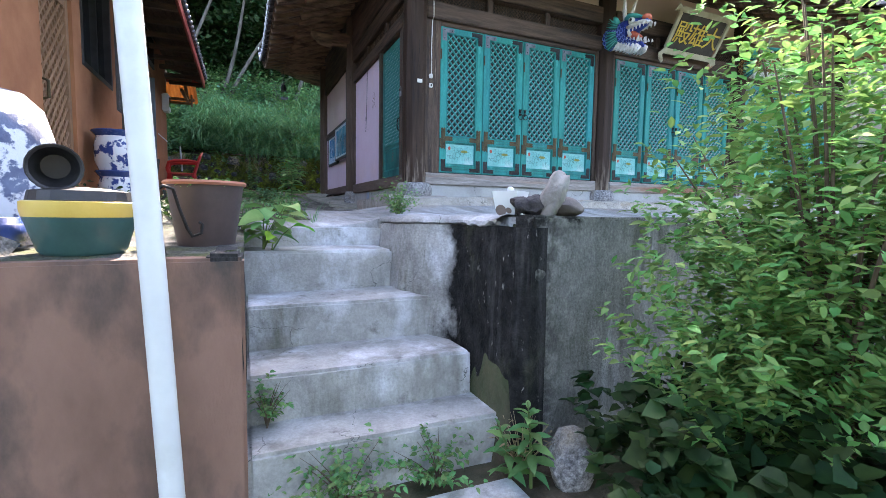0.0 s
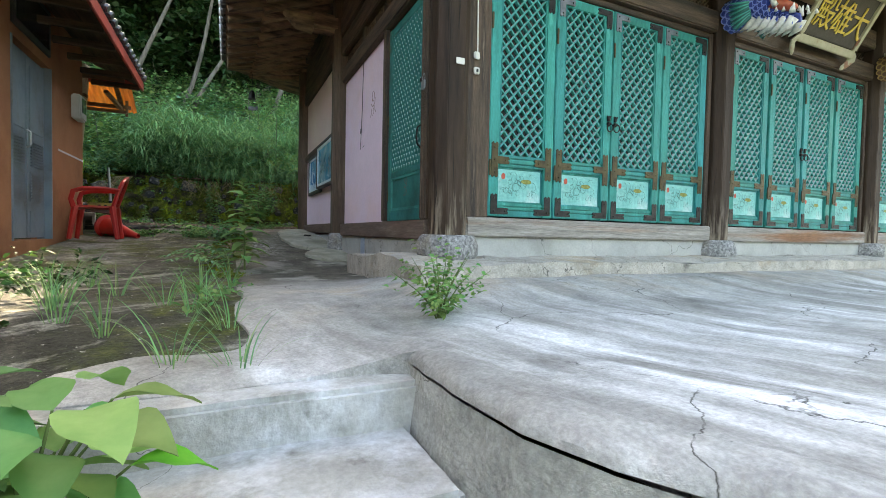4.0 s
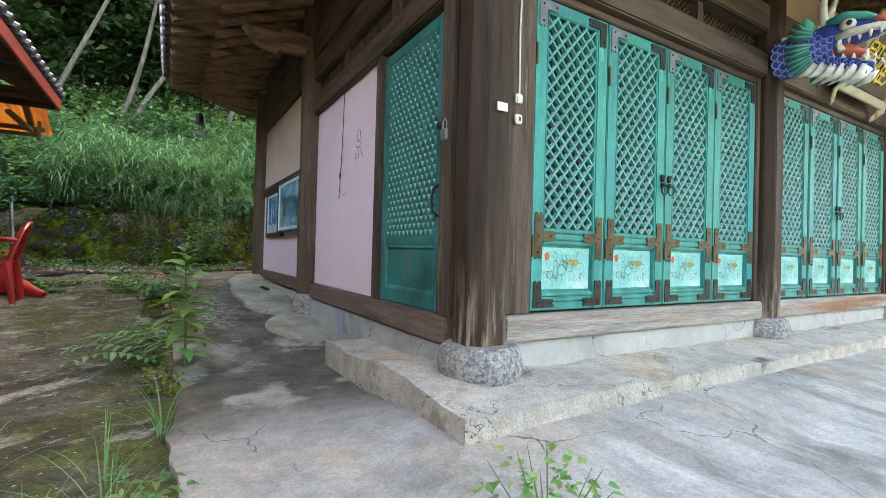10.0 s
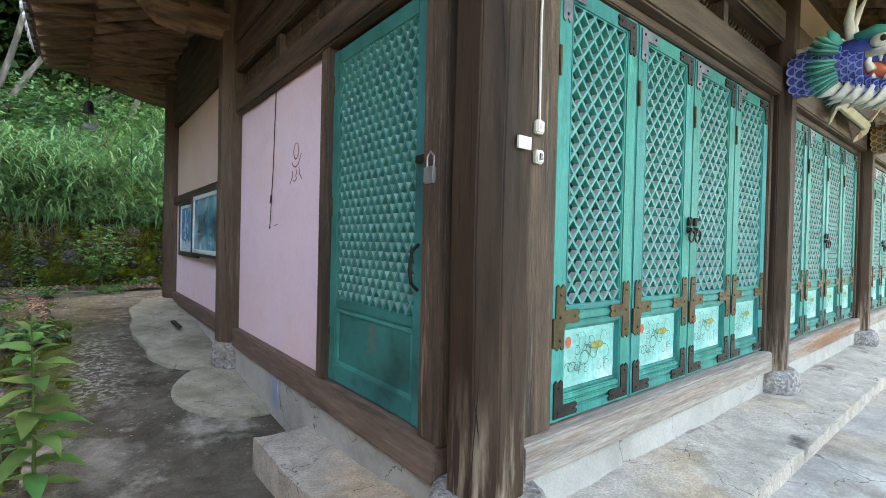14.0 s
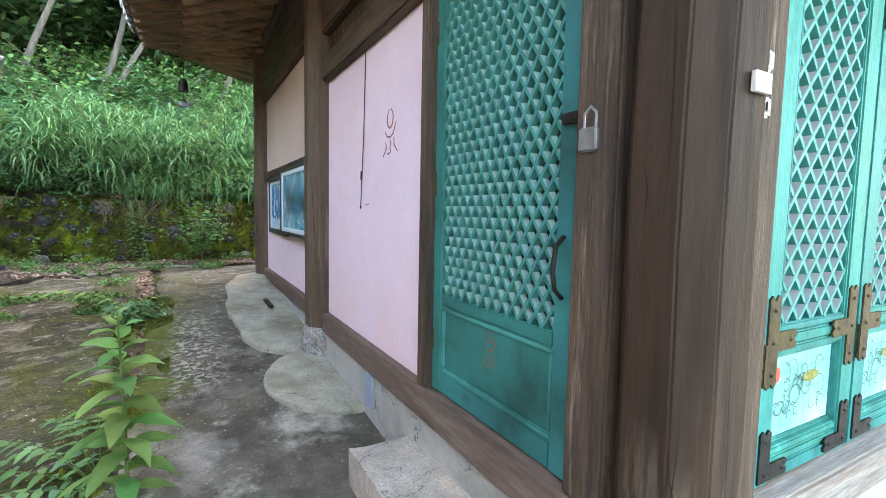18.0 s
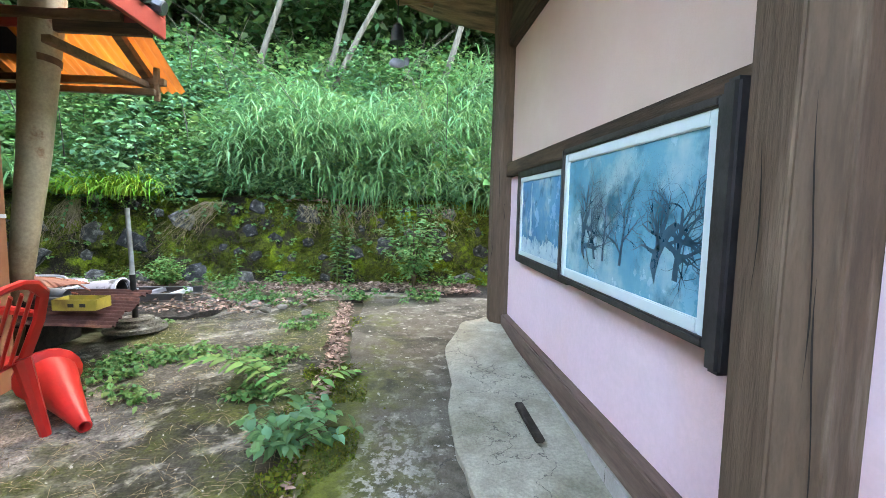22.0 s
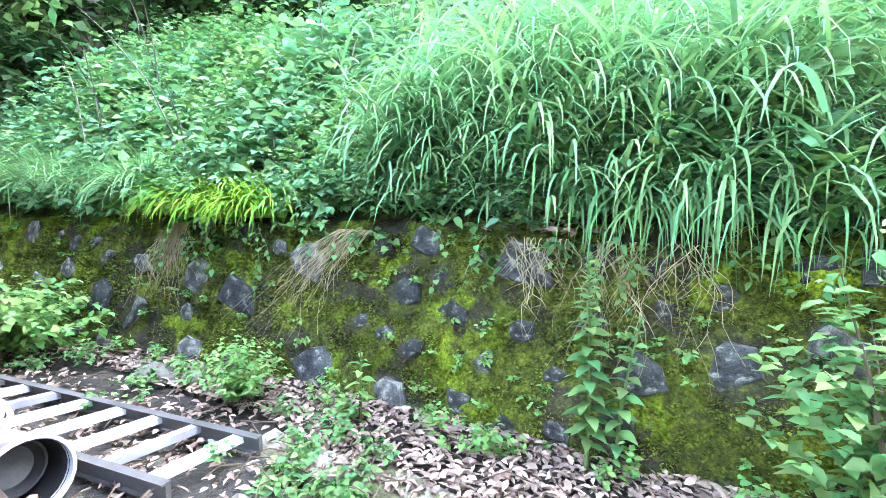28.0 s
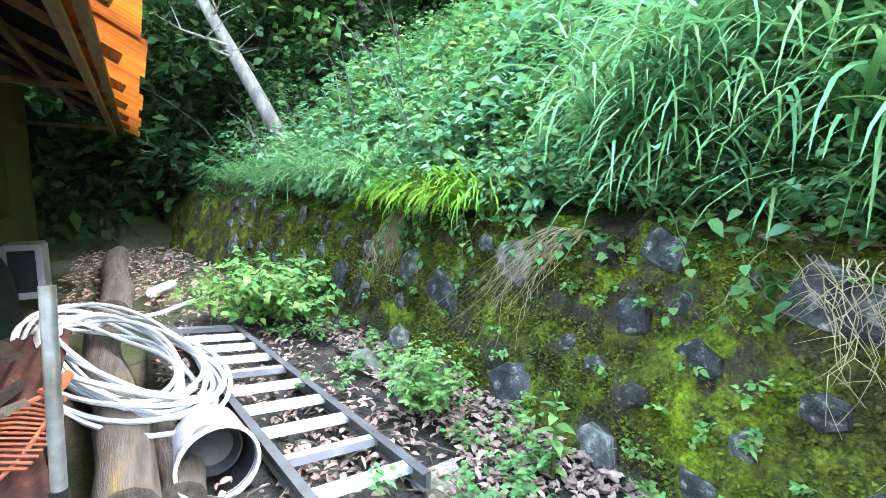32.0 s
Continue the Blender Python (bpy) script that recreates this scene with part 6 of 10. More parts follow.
stuff("hill_brambles", foliage(on_hill(p), 0.38, 0.5 + 1.0 * np.clip(v, 0, 1), 9, 8, 0.07, 0.042, 0.3), LEAF_BRIGHT, "fine-leaved light green brambles on the hillside", "undergrowth")
p, v = patchy(scatter(420, -8.5, 1.5, 13, 19, near), 1.1, 0.05, 21.0)
stuff("hill_kudzu", foliage(on_hill(p), 0.42, 0.7 + 1.1 * np.clip(v, 0, 1), 8, 7, 0.14, 0.10, 0.4, droop=0.45), LEAF_BLUE, "large drooping leaves among the undergrowth", "undergrowth")
tw = bmesh.new()
rt = random.Random(77)
for k in range(110):
    x = rt.uniform(-8.5, 3.5)
    y = float(wall_y(x)) + rt.uniform(0.5, 5.0)
    z = float(hill_z(np.float64(x), np.float64(y)))
    a, c, L = rt.uniform(-0.7, 0.7), rt.uniform(-0.7, 0.2), rt.uniform(0.9, 2.2)
    bm_tube(tw, [(x + a * L * q * q, y + c * L * q * q, z + L * q * (1 - 0.25 * q)) for q in (0, 0.3, 0.6, 0.85, 1)], [0.011, 0.009, 0.007, 0.005, 0.002], 4)
tagged(obj("bare_twigs", tw, BARK), "thin bare grey stems among the undergrowth", "twigs", kind="stuff")
p = scatter(900, -9.5, -2.2, 14.5, 20.5, lambda x, y: (y > wall_y(x) + 1.0) & (y < wall_y(x) + 6.0))
p, v = patchy(p, 0.7, -0.2, 33.0)
stuff("bank_thicket", foliage(on_hill(p), 0.5, 0.6 + 1.7 * np.clip(v + 0.2, 0, 1), 8, 8, 0.12, 0.075, 0.3), LEAF, "leafy thicket covering the upper bank", "undergrowth")
p, v = patchy(scatter(260, -9.5, -2.5, 14.5, 20, lambda x, y: (y > wall_y(x) + 0.6) & (y < wall_y(x) + 5.5)), 0.9, 0.0, 41.0)
stuff("bank_broadleaf", foliage(on_hill(p), 0.5, 0.9 + 1.4 * np.clip(v, 0, 1), 7, 7, 0.16, 0.11, 0.4, droop=0.4), LEAF_BLUE, "broad cool green leaves on the bank", "undergrowth")
# bare soil and dry leaves showing on the bank
p = scatter(2600, -6.5, 0.2, 14.5, 16.4, lambda x, y: (y > wall_y(x) + 0.3) & (y < wall_y(x) + 1.7) & (np.sin(x * 2.1 + 1.3) * np.sin(y * 2.7 + x) > 0.15))
ang = RNG.uniform(0, 6.283, len(p))
stuff("bank_litter", leaf_arrays(on_hill(p, 0.03), np.stack([np.cos(ang), np.sin(ang), RNG.normal(0.1, 0.2, len(p))], 1), 0.09, 0.04, 0.05, 0.3), LITTER, "dry brown leaves between the plants of the bank", "leaf litter")
# creepers over the brow of the wall
p = scatter(560, -10, 5, 13, 16, lambda x, y: (y > wall_y(x) + 0.26) & (y < wall_y(x) + 0.62))
q = on_hill(p, 0.02)
q[:, 2] = 3.0 + RNG.uniform(-0.1, 0.06, len(q))
stuff("creepers", foliage(q, 0.28, RNG.uniform(-0.42, 0.3, len(q)), 6, 7, 0.07, 0.05, 0.3), LEAF, "creepers hanging over the brow of the wall", "creeper")


p, v = patchy(scatter(420, -6, 4, 14.3, 15.3, lambda x, y: (y > wall_y(x) + 0.34) & (y < wall_y(x) + 0.8)), 1.2, -0.15, 71.0)
stuff("brow_shrubs", foliage(on_hill(p), 0.38, 0.25 + 0.8 * np.clip(v + 0.15, 0, 1), 8, 8, 0.075, 0.046, 0.3, droop=0.4), LEAF_BLUE, "small-leaved shrubs leaning over the brow of the wall", "undergrowth")


def tufts(centres, n, L, W, bend, spread=0.13, lean=(0, 0, 0)):
    c = np.repeat(centres, n, 0)
    k = len(c)
    ang = RNG.uniform(0, 6.283, k)
    o = RNG.uniform(0.1, 0.75, k)
    d = np.stack([np.cos(ang) * o, np.sin(ang) * o, np.ones(k)], 1) + np.array(lean)
    base = c + np.stack([np.cos(ang) * spread * RNG.uniform(0, 1, k), np.sin(ang) * spread * RNG.uniform(0, 1, k), np.zeros(k)], 1)
    return blade_arrays(base, d, L * RNG.uniform(0.55, 1.15, k), W * RNG.uniform(0.6, 1.2, k), bend * RNG.uniform(0.6, 1.3, k))


def reeds(bases, h, blades, L, W, lean, bend=1.1):
    """Leaning stalks with long arching blades all the way up."""
    m = len(bases)
    hh = h * RNG.uniform(0.55, 1.15, m)
    way = np.stack([RNG.normal(0, 0.22, m) + lean[0], RNG.normal(0, 0.22, m) + lean[1], np.ones(m)], 1)
    s = RNG.uniform(0.1, 1.0, (m, blades))
    droop = np.array((lean[0], lean[1], -0.35)) * 0.35
    p = (bases[:, None] + way[:, None] * (hh[:, None] * s)[..., None] + droop * (hh[:, None] * s ** 2)[..., None]).reshape(-1, 3)
    k = len(p)
    ang = RNG.uniform(0, 6.283, k)
    d = np.stack([np.cos(ang) * 0.75 + lean[0], np.sin(ang) * 0.75 + lean[1], RNG.uniform(0.5, 1.1, k)], 1)
    return blade_arrays(p, d, L * RNG.uniform(0.5, 1.15, k), W * RNG.uniform(0.6, 1.25, k), bend * RNG.uniform(0.6, 1.3, k))


p = scatter(620, -1.3, 5, 14.7, 18.0, lambda x, y: (y > wall_y(x) + 0.4) & (y < wall_y(x) + 2.6 + 0.25 * np.clip(x, -1, 3)) & (np.sin(x * 4.1 + y) + np.sin(y * 3.3 - x) > -0.9))
c = p[RNG.permutation(len(p))[:52]]
p = np.concatenate([np.repeat(c, 11, 0) + RNG.normal(0, 0.13, (len(c) * 11, 2)), p[:90]])
p = p[p[:, 1] > wall_y(p[:, 0]) + 0.36]
stuff("long_grass", reeds(on_hill(p), 1.0, 12, 0.72, 0.03, (0.0, -0.22), 1.25), GRASS, "long arching reed grass on the bank", "long grass")
c = scatter(22, -1.25, 0.5, 14.85, 15.9)
p = np.repeat(c, 9, 0) + RNG.normal(0, 0.1, (len(c) * 9, 2))
stuff("reed_clumps", reeds(on_hill(p), 1.05, 13, 0.8, 0.03, (0.0, -0.2), 1.2), GRASS, "fountains of long reed grass on the bank", "long grass")
p = scatter(60, 0.0, 3.0, 14.7, 14.95)
stuff("hanging_grass", reeds(on_hill(p), 0.45, 15, 0.66, 0.026, (0.0, -0.3), 1.75), GRASS, "long grass hanging down over the stone wall", "long grass")
p = scatter(70, -4.5, -1.3, 14.7, 17.5, near)
stuff("thin_grass", tufts(on_hill(p), 14, 0.6, 0.014, 0.9), GRASS, "thin grass among the shrubs", "long grass")
p = np.array([(-3.3, 14.6), (-3.1, 14.58), (-2.8, 14.62), (-2.95, 14.8), (-3.4, 14.68), (-2.55, 14.68), (-2.3, 14.68), (-2.95, 14.58), (-3.1, 14.72), (-2.45, 14.66), (-2.65, 14.62)])
stuff("yellow_grass", tufts(on_hill(p, 0.05), 64, 0.58, 0.028, 1.35, lean=(0, -0.32, 0)), LEAF_YELLOW, "yellow-green tufts of grass on top of the wall", "grass tuft")
p = np.array([(-3.75, 14.55), (-5.1, 14.4), (-5.4, 14.45), (-5.8, 14.3), (-3.95, 14.6), (-7.2, 14.2), (-8.0, 14.0), (-4.6, 14.5), (-5.6, 14.6)])
stuff("bank_grass", tufts(on_hill(p, 0.12), 120, 0.95, 0.02, 1.3, lean=(0, -0.3, 0)), GRASS, "dark green grass tufts on the wall top", "grass tuft")

# shrubs at the foot of the wall and in the court
shrub("shrub", "bushy green shrub at the foot of the mossy wall", (1.2, 13.95, 1.93), 0.5, 1.22, 74, 15, 0.085, 0.045, LEAF)
shrub("shrub", "small green bush in leaf litter", (-1.75, 13.92, 1.93), 0.3, 0.42, 80, 15, 0.052, 0.026, LEAF_BRIGHT)
shrub("shrub", "wide bright green bush beside the ladder", (-4.0, 13.6, 1.92), 0.78, 0.68, 120, 18, 0.085, 0.06, LEAF_BRIGHT)
tall_weed("leafy herb growing up the mossy wall", (0.22, 14.22, 1.95), 1.0, 74, 0.125, 0.06, LEAF, (-0.05, 0.1))
tall_weed("leafy herb growing up the mossy wall", (0.34, 14.25, 1.95), 0.75, 34, 0.11, 0.055, LEAF, (0.08, 0.05))
tall_weed("young upright herb in dead leaves", (-1.0, 14.12, 1.94), 0.42, 16, 0.11, 0.05, LEAF_BRIGHT)
tall_weed("tall upright weed with long pointed leaves", (0.71, 7.64, 1.44), 0.97, 38, 0.27, 0.105, LEAF_BRIGHT, (-0.02, 0.02), droop=0.38)
shrub("weed_clump", "twiggy small-leaved weed on the concrete yard", (1.5, 4.68, 1.42), 0.3, 0.44, 44, 12, 0.045, 0.022, LEAF_BRIGHT, STEM, category="weed", stems=12)
shrub("weed_clump", "low leafy weed growing from the court gutter", (0.48, 10.6, 1.68), 0.36, 0.28, 20, 12, 0.10, 0.05, LEAF_BLUE, category="weed")


def frond_weed(label, at, fronds, L, W, material):
    """Arching stems from one root, each with leaflets in pairs."""
    t = thing("frond_weed", label, "weed", at)
    at = np.array(at, float)
    for dx, dy, rise, n in fronds:
        s = np.linspace(0.12, 1.0, n)
        line = at + np.stack([dx * s, dy * s, rise * np.sin(s * 2.2)], 1)
        run = unit(np.array([[dx, dy, 0.0]]))[0]
        side = np.array((-run[1], run[0], 0.0))
        p = np.concatenate([line, line, line[-1:]])
        d = np.concatenate([side + 0.55 * run + RNG.normal(0, 0.12, (n, 3)), -side + 0.55 * run + RNG.normal(0, 0.12, (n, 3)), run[None, :]])
        size = np.concatenate([L * np.interp(s, (0, 0.5, 1), (0.6, 1.0, 0.75))] * 2 + [np.array([L])])
        ob = new("foliage", np_mesh("foliage", *broad_leaf_arrays(p, d, size, size * W / L, 0.25), material))
        ob.parent, ob.matrix_parent_inverse = t, t.matrix_world.inverted()
        tagged(ob, kind="stuff")
        part("stem", bm_tube(bmesh.new(), [tuple(at)] + [tuple(q) for q in line[::2]], 0.003, 5), STEM, t)
    return t


frond_weed("light green feather-leaved shoot arching over the court", (0.42, 11.15, 1.72), [(-0.75, 0.2, 0.24, 12), (-0.5, 0.32, 0.2, 9), (0.3, 0.22, 0.14, 7)], 0.13, 0.055, LEAF_BRIGHT)
frond_weed("feather-leaved weed spreading low over the court", (0.58, 7.85, 1.47), [(-0.5, -0.2, 0.14, 10), (-0.58, 0.1, 0.17, 11), (-0.5, 0.4, 0.2, 11), (-0.3, 0.62, 0.2, 10), (-0.08, 0.6, 0.2, 9), (-0.35, 0.05, 0.26, 8), (-0.18, 0.3, 0.28, 8)], 0.095, 0.042, LEAF_BLUE)

# the big bush beside the steps
bush = thing("bush", "large light green bush in sun beside the retaining wall", "bush", (2.45, 1.2, 0))
a1 = foliage(np.array([(2.4, 1.2, 0.2), (2.75, 1.5, 0.2), (2.55, 0.75, 0.2), (2.25, 1.35, 0.1)]), np.array((0.95, 0.95, 0.95, 0.8)), np.array((2.75, 2.75, 2.75, 1.7)), 150, 38, 0.078, 0.031, 0.25, droop=0.15)
ob = new("leaves", np_mesh("leaves", *a1, LEAF_BRIGHT))
ob.parent, ob.matrix_parent_inverse = bush, bush.matrix_world.inverted()
rnd = random.Random(4)
for k in range(26):
    an, o = rnd.uniform(0, 6.28), math.sqrt(rnd.uniform(0.05, 1))
    tip = Vector((math.cos(an) * o * 0.95, math.sin(an) * o * 0.95, 2.6 * (1 - 0.45 * o * o)))
    bm = bm_tube(bmesh.new(), [Vector((2.5, 1.2, 0)) + Vector((tip.x * s ** 1.4, tip.y * s ** 1.4, tip.z * s ** 0.8)) for s in (0, 0.25, 0.5, 0.75, 1)], [0.022, 0.016, 0.011, 0.007, 0.003], 6)
    part("branch", bm, TWIG, bush)
p = scatter(26, 1.55, 3.4, 0.5, 1.95, lambda x, y: (x - 0.9) ** 2 + y * y > 0.9)
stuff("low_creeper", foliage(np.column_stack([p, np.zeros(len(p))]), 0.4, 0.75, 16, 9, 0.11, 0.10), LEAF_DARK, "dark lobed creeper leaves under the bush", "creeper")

# ---- forest behind and beside, with trees added to block light ----


def tree_meshes(seed, h, crown_r, n_leaf, bare=False):
    rnd = random.Random(seed)
    bm = bmesh.new()
    tips = []
    lean = Vector((rnd.uniform(-0.12, 0.12), rnd.uniform(-0.12, 0.12), 0))
    trunk = [Vector((0, 0, -0.4)) + (lean * h * s * s) + Vector((0.12 * math.sin(3 * s + seed), 0.1 * math.cos(4 * s + seed), h * 0.75 * s + 0.4 * s)) for s in np.linspace(0, 1, 7)]
    bm_tube(bm, trunk, [h * 0.017 * (1.15 - s) + 0.012 for s in np.linspace(0, 1, 7)], 9)
    for k in range(13):
        s = rnd.uniform(0.3, 1.0)
        b = trunk[min(6, int(s * 6))]
        an, up = rnd.uniform(0, 6.28), rnd.uniform(0.15, 0.8)
        d = Vector((math.cos(an), math.sin(an), up)).normalized()
        L = crown_r * rnd.uniform(0.6, 1.15)
        pts = [b + d * L * q + Vector((0, 0, -0.06 * L * q * q)) + Vector((rnd.uniform(-0.1, 0.1), rnd.uniform(-0.1, 0.1), 0)) * q for q in (0, 0.35, 0.7, 1)]
        bm_tube(bm, pts, [h * 0.006 + 0.008, h * 0.004 + 0.006, h * 0.002 + 0.004, 0.004], 5)
        tips += [pts[1], pts[2], pts[3]]
        for j in range(3):
            q = pts[2] + Vector((rnd.uniform(-1, 1), rnd.uniform(-1, 1), rnd.uniform(-0.2, 0.8))) * L * 0.35
            bm_tube(bm, [pts[1 + j % 2], (pts[1 + j % 2] + q) / 2 + Vector((0, 0, 0.05)), q], [0.012, 0.008, 0.003], 4)
            tips.append(q)
    me = bpy.data.meshes.new("trunk")
    bm.to_mesh(me)
    bm.free()
    me.materials.append(BARK)
    me.polygons.foreach_set("use_smooth", [True] * len(me.polygons))
    if bare:
        return me, None
    t = np.array([tuple(v) for v in tips])
    c = t[RNG.integers(0, len(t), n_leaf)] + RNG.normal(0, 1, (n_leaf, 3)) * np.array((0.34, 0.34, 0.22)) * crown_r * 0.42
    d = RNG.normal(0, 1, (n_leaf, 3)) * (1, 1, 0.4) + (0, 0, -0.15)
    return me, diamonds(c, d, 0.19 * RNG.uniform(0.6, 1.3, n_leaf), 0.12 * RNG.uniform(0.6, 1.2, n_leaf))


KINDS = []
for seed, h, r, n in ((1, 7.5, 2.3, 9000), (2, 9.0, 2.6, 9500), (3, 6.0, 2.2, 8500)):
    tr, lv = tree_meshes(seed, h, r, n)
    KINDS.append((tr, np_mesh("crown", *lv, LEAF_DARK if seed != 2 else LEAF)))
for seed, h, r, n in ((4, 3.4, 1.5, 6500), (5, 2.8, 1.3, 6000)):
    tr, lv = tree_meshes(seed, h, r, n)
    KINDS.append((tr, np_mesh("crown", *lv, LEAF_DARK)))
spots = []
rnd = random.Random(12)
for gxx in np.arange(-20, 15, 2.7):
    for row, off in enumerate((8.0, 10.5, 13.5)):
        x, s = gxx + rnd.uniform(-0.8, 0.8), off + rnd.uniform(-0.9, 0.9)
        if x < -5 or s > 9.3:
            spots.append((x, float(wall_y(x)) + s))
for x, y in ((-11, 15.5), (-13.5, 14), (-12.5, 11.5), (-15.5, 12.5), (-12.2, 17.2), (-9.5, 17.2), (-19, 14), (-14.5, 16.5), (-10.8, 10.2)):
    spots.append((x, y))
# Row behind the camera, never in view: added to cut the front skylight.
for x in np.arange(-16, 17, 4.2):
    for y in (-9.0,):
        spots.append((x + rnd.uniform(-1, 1), y + rnd.uniform(-1.2, 1.2)))
# Extra trees set where they keep the sun off court and scrap pile.
for x, y in ((-9.5, 20.6), (-7.6, 22.4), (-5.4, 20.9), (-3.2, 22.6), (-1.2, 21.0), (0.8, 22.8), (-6.4, 24.6), (-2.0, 24.8), (-9.0, 25.0), (-11.5, 22.0), (2.6, 21.4), (-4.4, 21.8), (-0.2, 22.0), (-2.2, 21.8), (-6.5, 21.6), (1.4, 24.4), (-4.2, 23.8)):
    spots.append((x, y))
low = [(x + rnd.uniform(-0.5, 0.5), float(wall_y(x)) + s + rnd.uniform(-0.5, 0.5)) for x in np.arange(-9, 6, 1.5) for s in (5.4, 7.2)]
low += [(x, y) for x, y in ((-9.8, 14.6), (-11.3, 13.6), (-11.0, 12.2), (-12.3, 13.0), (-11.6, 14.9), (-13.0, 10.3), (-10.2, 16.0), (-13.6, 12.0))]
for k, (x, y) in enumerate(spots + low):
    tr, lv = KINDS[k % 3] if k < len(spots) else KINDS[3 + k % 2]
    z = float(ground_z(np.float64(x), np.float64(y)))
    t = thing("tree", "slender woodland tree with dark green leaves, some added unseen to block light", "tree", (x, y, z), "hillside wood")
    t.matrix_world = pose(x, y, z - 0.1, 0, 0, rnd.uniform(0, 360)) @ Matrix.Scale(rnd.uniform(1.0, 1.45), 4)
    for nm, me in (("trunk", tr), ("crown", lv)):
        o = new(nm, me)
        o.parent = t
# bare grey trunk leaning out from the bank
lean_tree = thing("leaning_tree", "bare grey tree leaning out from the bank", "tree", (-7.0, 14.75, 3.6))
base = Vector((-6.95, 14.72, 3.45))
way = Vector((-0.42, -0.42, 1.0))
bm = bm_tube(bmesh.new(), [base + way * q + Vector((0.05 * math.sin(q * 2), 0, 0.04 * math.sin(q))) for q in np.linspace(0, 4.6, 9)], np.linspace(0.13, 0.05, 9), 10)
part("trunk", bm, BARK, lean_tree, smooth=True)
for k in range(14):
    q = 1.6 + 0.21 * k
    b = base + way * q
    d = Vector((rnd.uniform(-1, 0.6), rnd.uniform(-0.8, 0.5), rnd.uniform(-0.1, 0.9)))
    L = rnd.uniform(0.8, 1.7)
    pts = [b + d * L * s + Vector((0.06 * math.sin(5 * s + k), 0.05 * math.cos(4 * s + k), 0.1 * s * s)) for s in (0, 0.3, 0.6, 1)]
    bm = bm_tube(bmesh.new(), pts, [0.035, 0.024, 0.014, 0.005], 6)
    for j in range(3):
        e = pts[1 + j % 2] + Vector((rnd.uniform(-0.5, 0.5), rnd.uniform(-0.5, 0.5), rnd.uniform(-0.2, 0.5)))
        bm_tube(bm, [pts[1 + j % 2], e], [0.012, 0.003], 4)
    part("branch", bm, BARK, lean_tree, smooth=True)
for k, (x, y, h, lx) in enumerate(((-0.9, 18.2, 6, 1.6), (1.4, 18.0, 6, 2.2), (-3.9, 18.6, 6, -0.9), (-0.75, 18.0, 5, 2.6), (-2.1, 18.3, 6, 1.9))):
    z = float(hill_z(np.float64(x), np.float64(y)))
    bm = bm_tube(bmesh.new(), [(x + lx * s + 0.12 * math.sin(5 * s + k), y - 0.6 * s * s, z - 0.3 + h * s) for s in np.linspace(0, 1, 9)], np.linspace(0.075, 0.025, 9), 8)
    tagged(obj("sapling", bm, BARK, True), "thin pale grey tree trunk on the hillside", "tree", "pale saplings")

# ---- leaf litter ----
SOIL_STRIP = mat("black_leaf_mould", (0.014, 0.012, 0.009), (0.04, 0.033, 0.024), 9.0, 0.9, bump=1.0, bscale=30, c3=(0.07, 0.055, 0.038), s3=6.0, cut=(0.55, 0.66))
slab("soil_strip", lambda x, y: y < wall_y(x) + 0.1 and y > 13.5 + wobble(x, 0), -9, 3.5, 13.3, 14.6, 0.1, SOIL_STRIP, "dark soil strip along the stone wall", lift=-0.035, thick=0.05, seed=30, wob=0.02)


def litter(p, z, size=0.09):
    n = len(p)
    ang = RNG.uniform(0, 6.283, n)
    d = np.stack([np.cos(ang), np.sin(ang), RNG.normal(0.1, 0.22, n)], 1)
    return leaf_arrays(np.column_stack([p, z + RNG.uniform(0.0, 0.035, n)]), d, size * RNG.uniform(0.5, 1.2, n), size * 0.42 * RNG.uniform(0.6, 1.2, n), 0.05, 0.3)


p = scatter(15000, -6.5, 2.0, 13.2, 14.45, lambda x, y: (y < wall_y(x) + 0.05) & (y > 13.78 + 0.12 * np.sin(x * 3)) & ((x > -1.9) | (y > 13.9)))
stuff("leaf_litter", litter(p, 1.93, 0.066), LITTER, "dry pinkish-brown fallen leaves along the wall", "leaf litter")
p = scatter(1500, -3.4, 0.3, 12.7, 13.9, lambda x, y: np.sin(x * 3.1 + 1) * np.sin(y * 4.3) > 0.1)
stuff("leaf_litter", litter(p, 1.93, 0.07), LITTER, "scattered fallen leaves on dark soil", "leaf litter")
p = scatter(1700, 0.47, 0.61, 8.8, 13.4, lambda x, y: (y > 11.0 + np.sin(x * 60)) | (np.abs(y - 9.66) < 0.09) | (np.abs(y - 9.02) < 0.08) | (np.sin(y * 7) > 0.8))
p[:, 0] += np.interp(p[:, 1], (9.0, 9.7, 10.3, 12.0, 13.3), (0.14, 0.09, 0.05, -0.02, -0.1))
stuff("leaf_litter", litter(p, yard_z(p[:, 0], p[:, 1]) - 0.045, 0.06), LITTER, "fallen leaves lying in the court gutter", "leaf litter")
p = scatter(1600, -10, -4.5, 11.8, 13.6)
stuff("leaf_litter", litter(p, 1.92, 0.09), LITTER, "brown fallen leaves on the shady path", "leaf litter")
# low weeds on the court, by the gutter and under the wall
p, v = patchy(scatter(420, -1.1, 0.42, 11.1, 13.6), 1.5, 0.03, 61.0)
p = p[(p[:, 0] < 0.2) | (RNG.random(len(p)) < 0.25)]
stuff("court_weeds", foliage(np.column_stack([p, yard_z(p[:, 0], p[:, 1]) - 0.02]), 0.13, RNG.uniform(0.01, 0.055, len(p)), 5, 5, 0.045, 0.034), LEAF, "low round-leaved weeds creeping over the court", "weeds")
p = scatter(34, -1.0, 1.5, 13.3, 13.72)
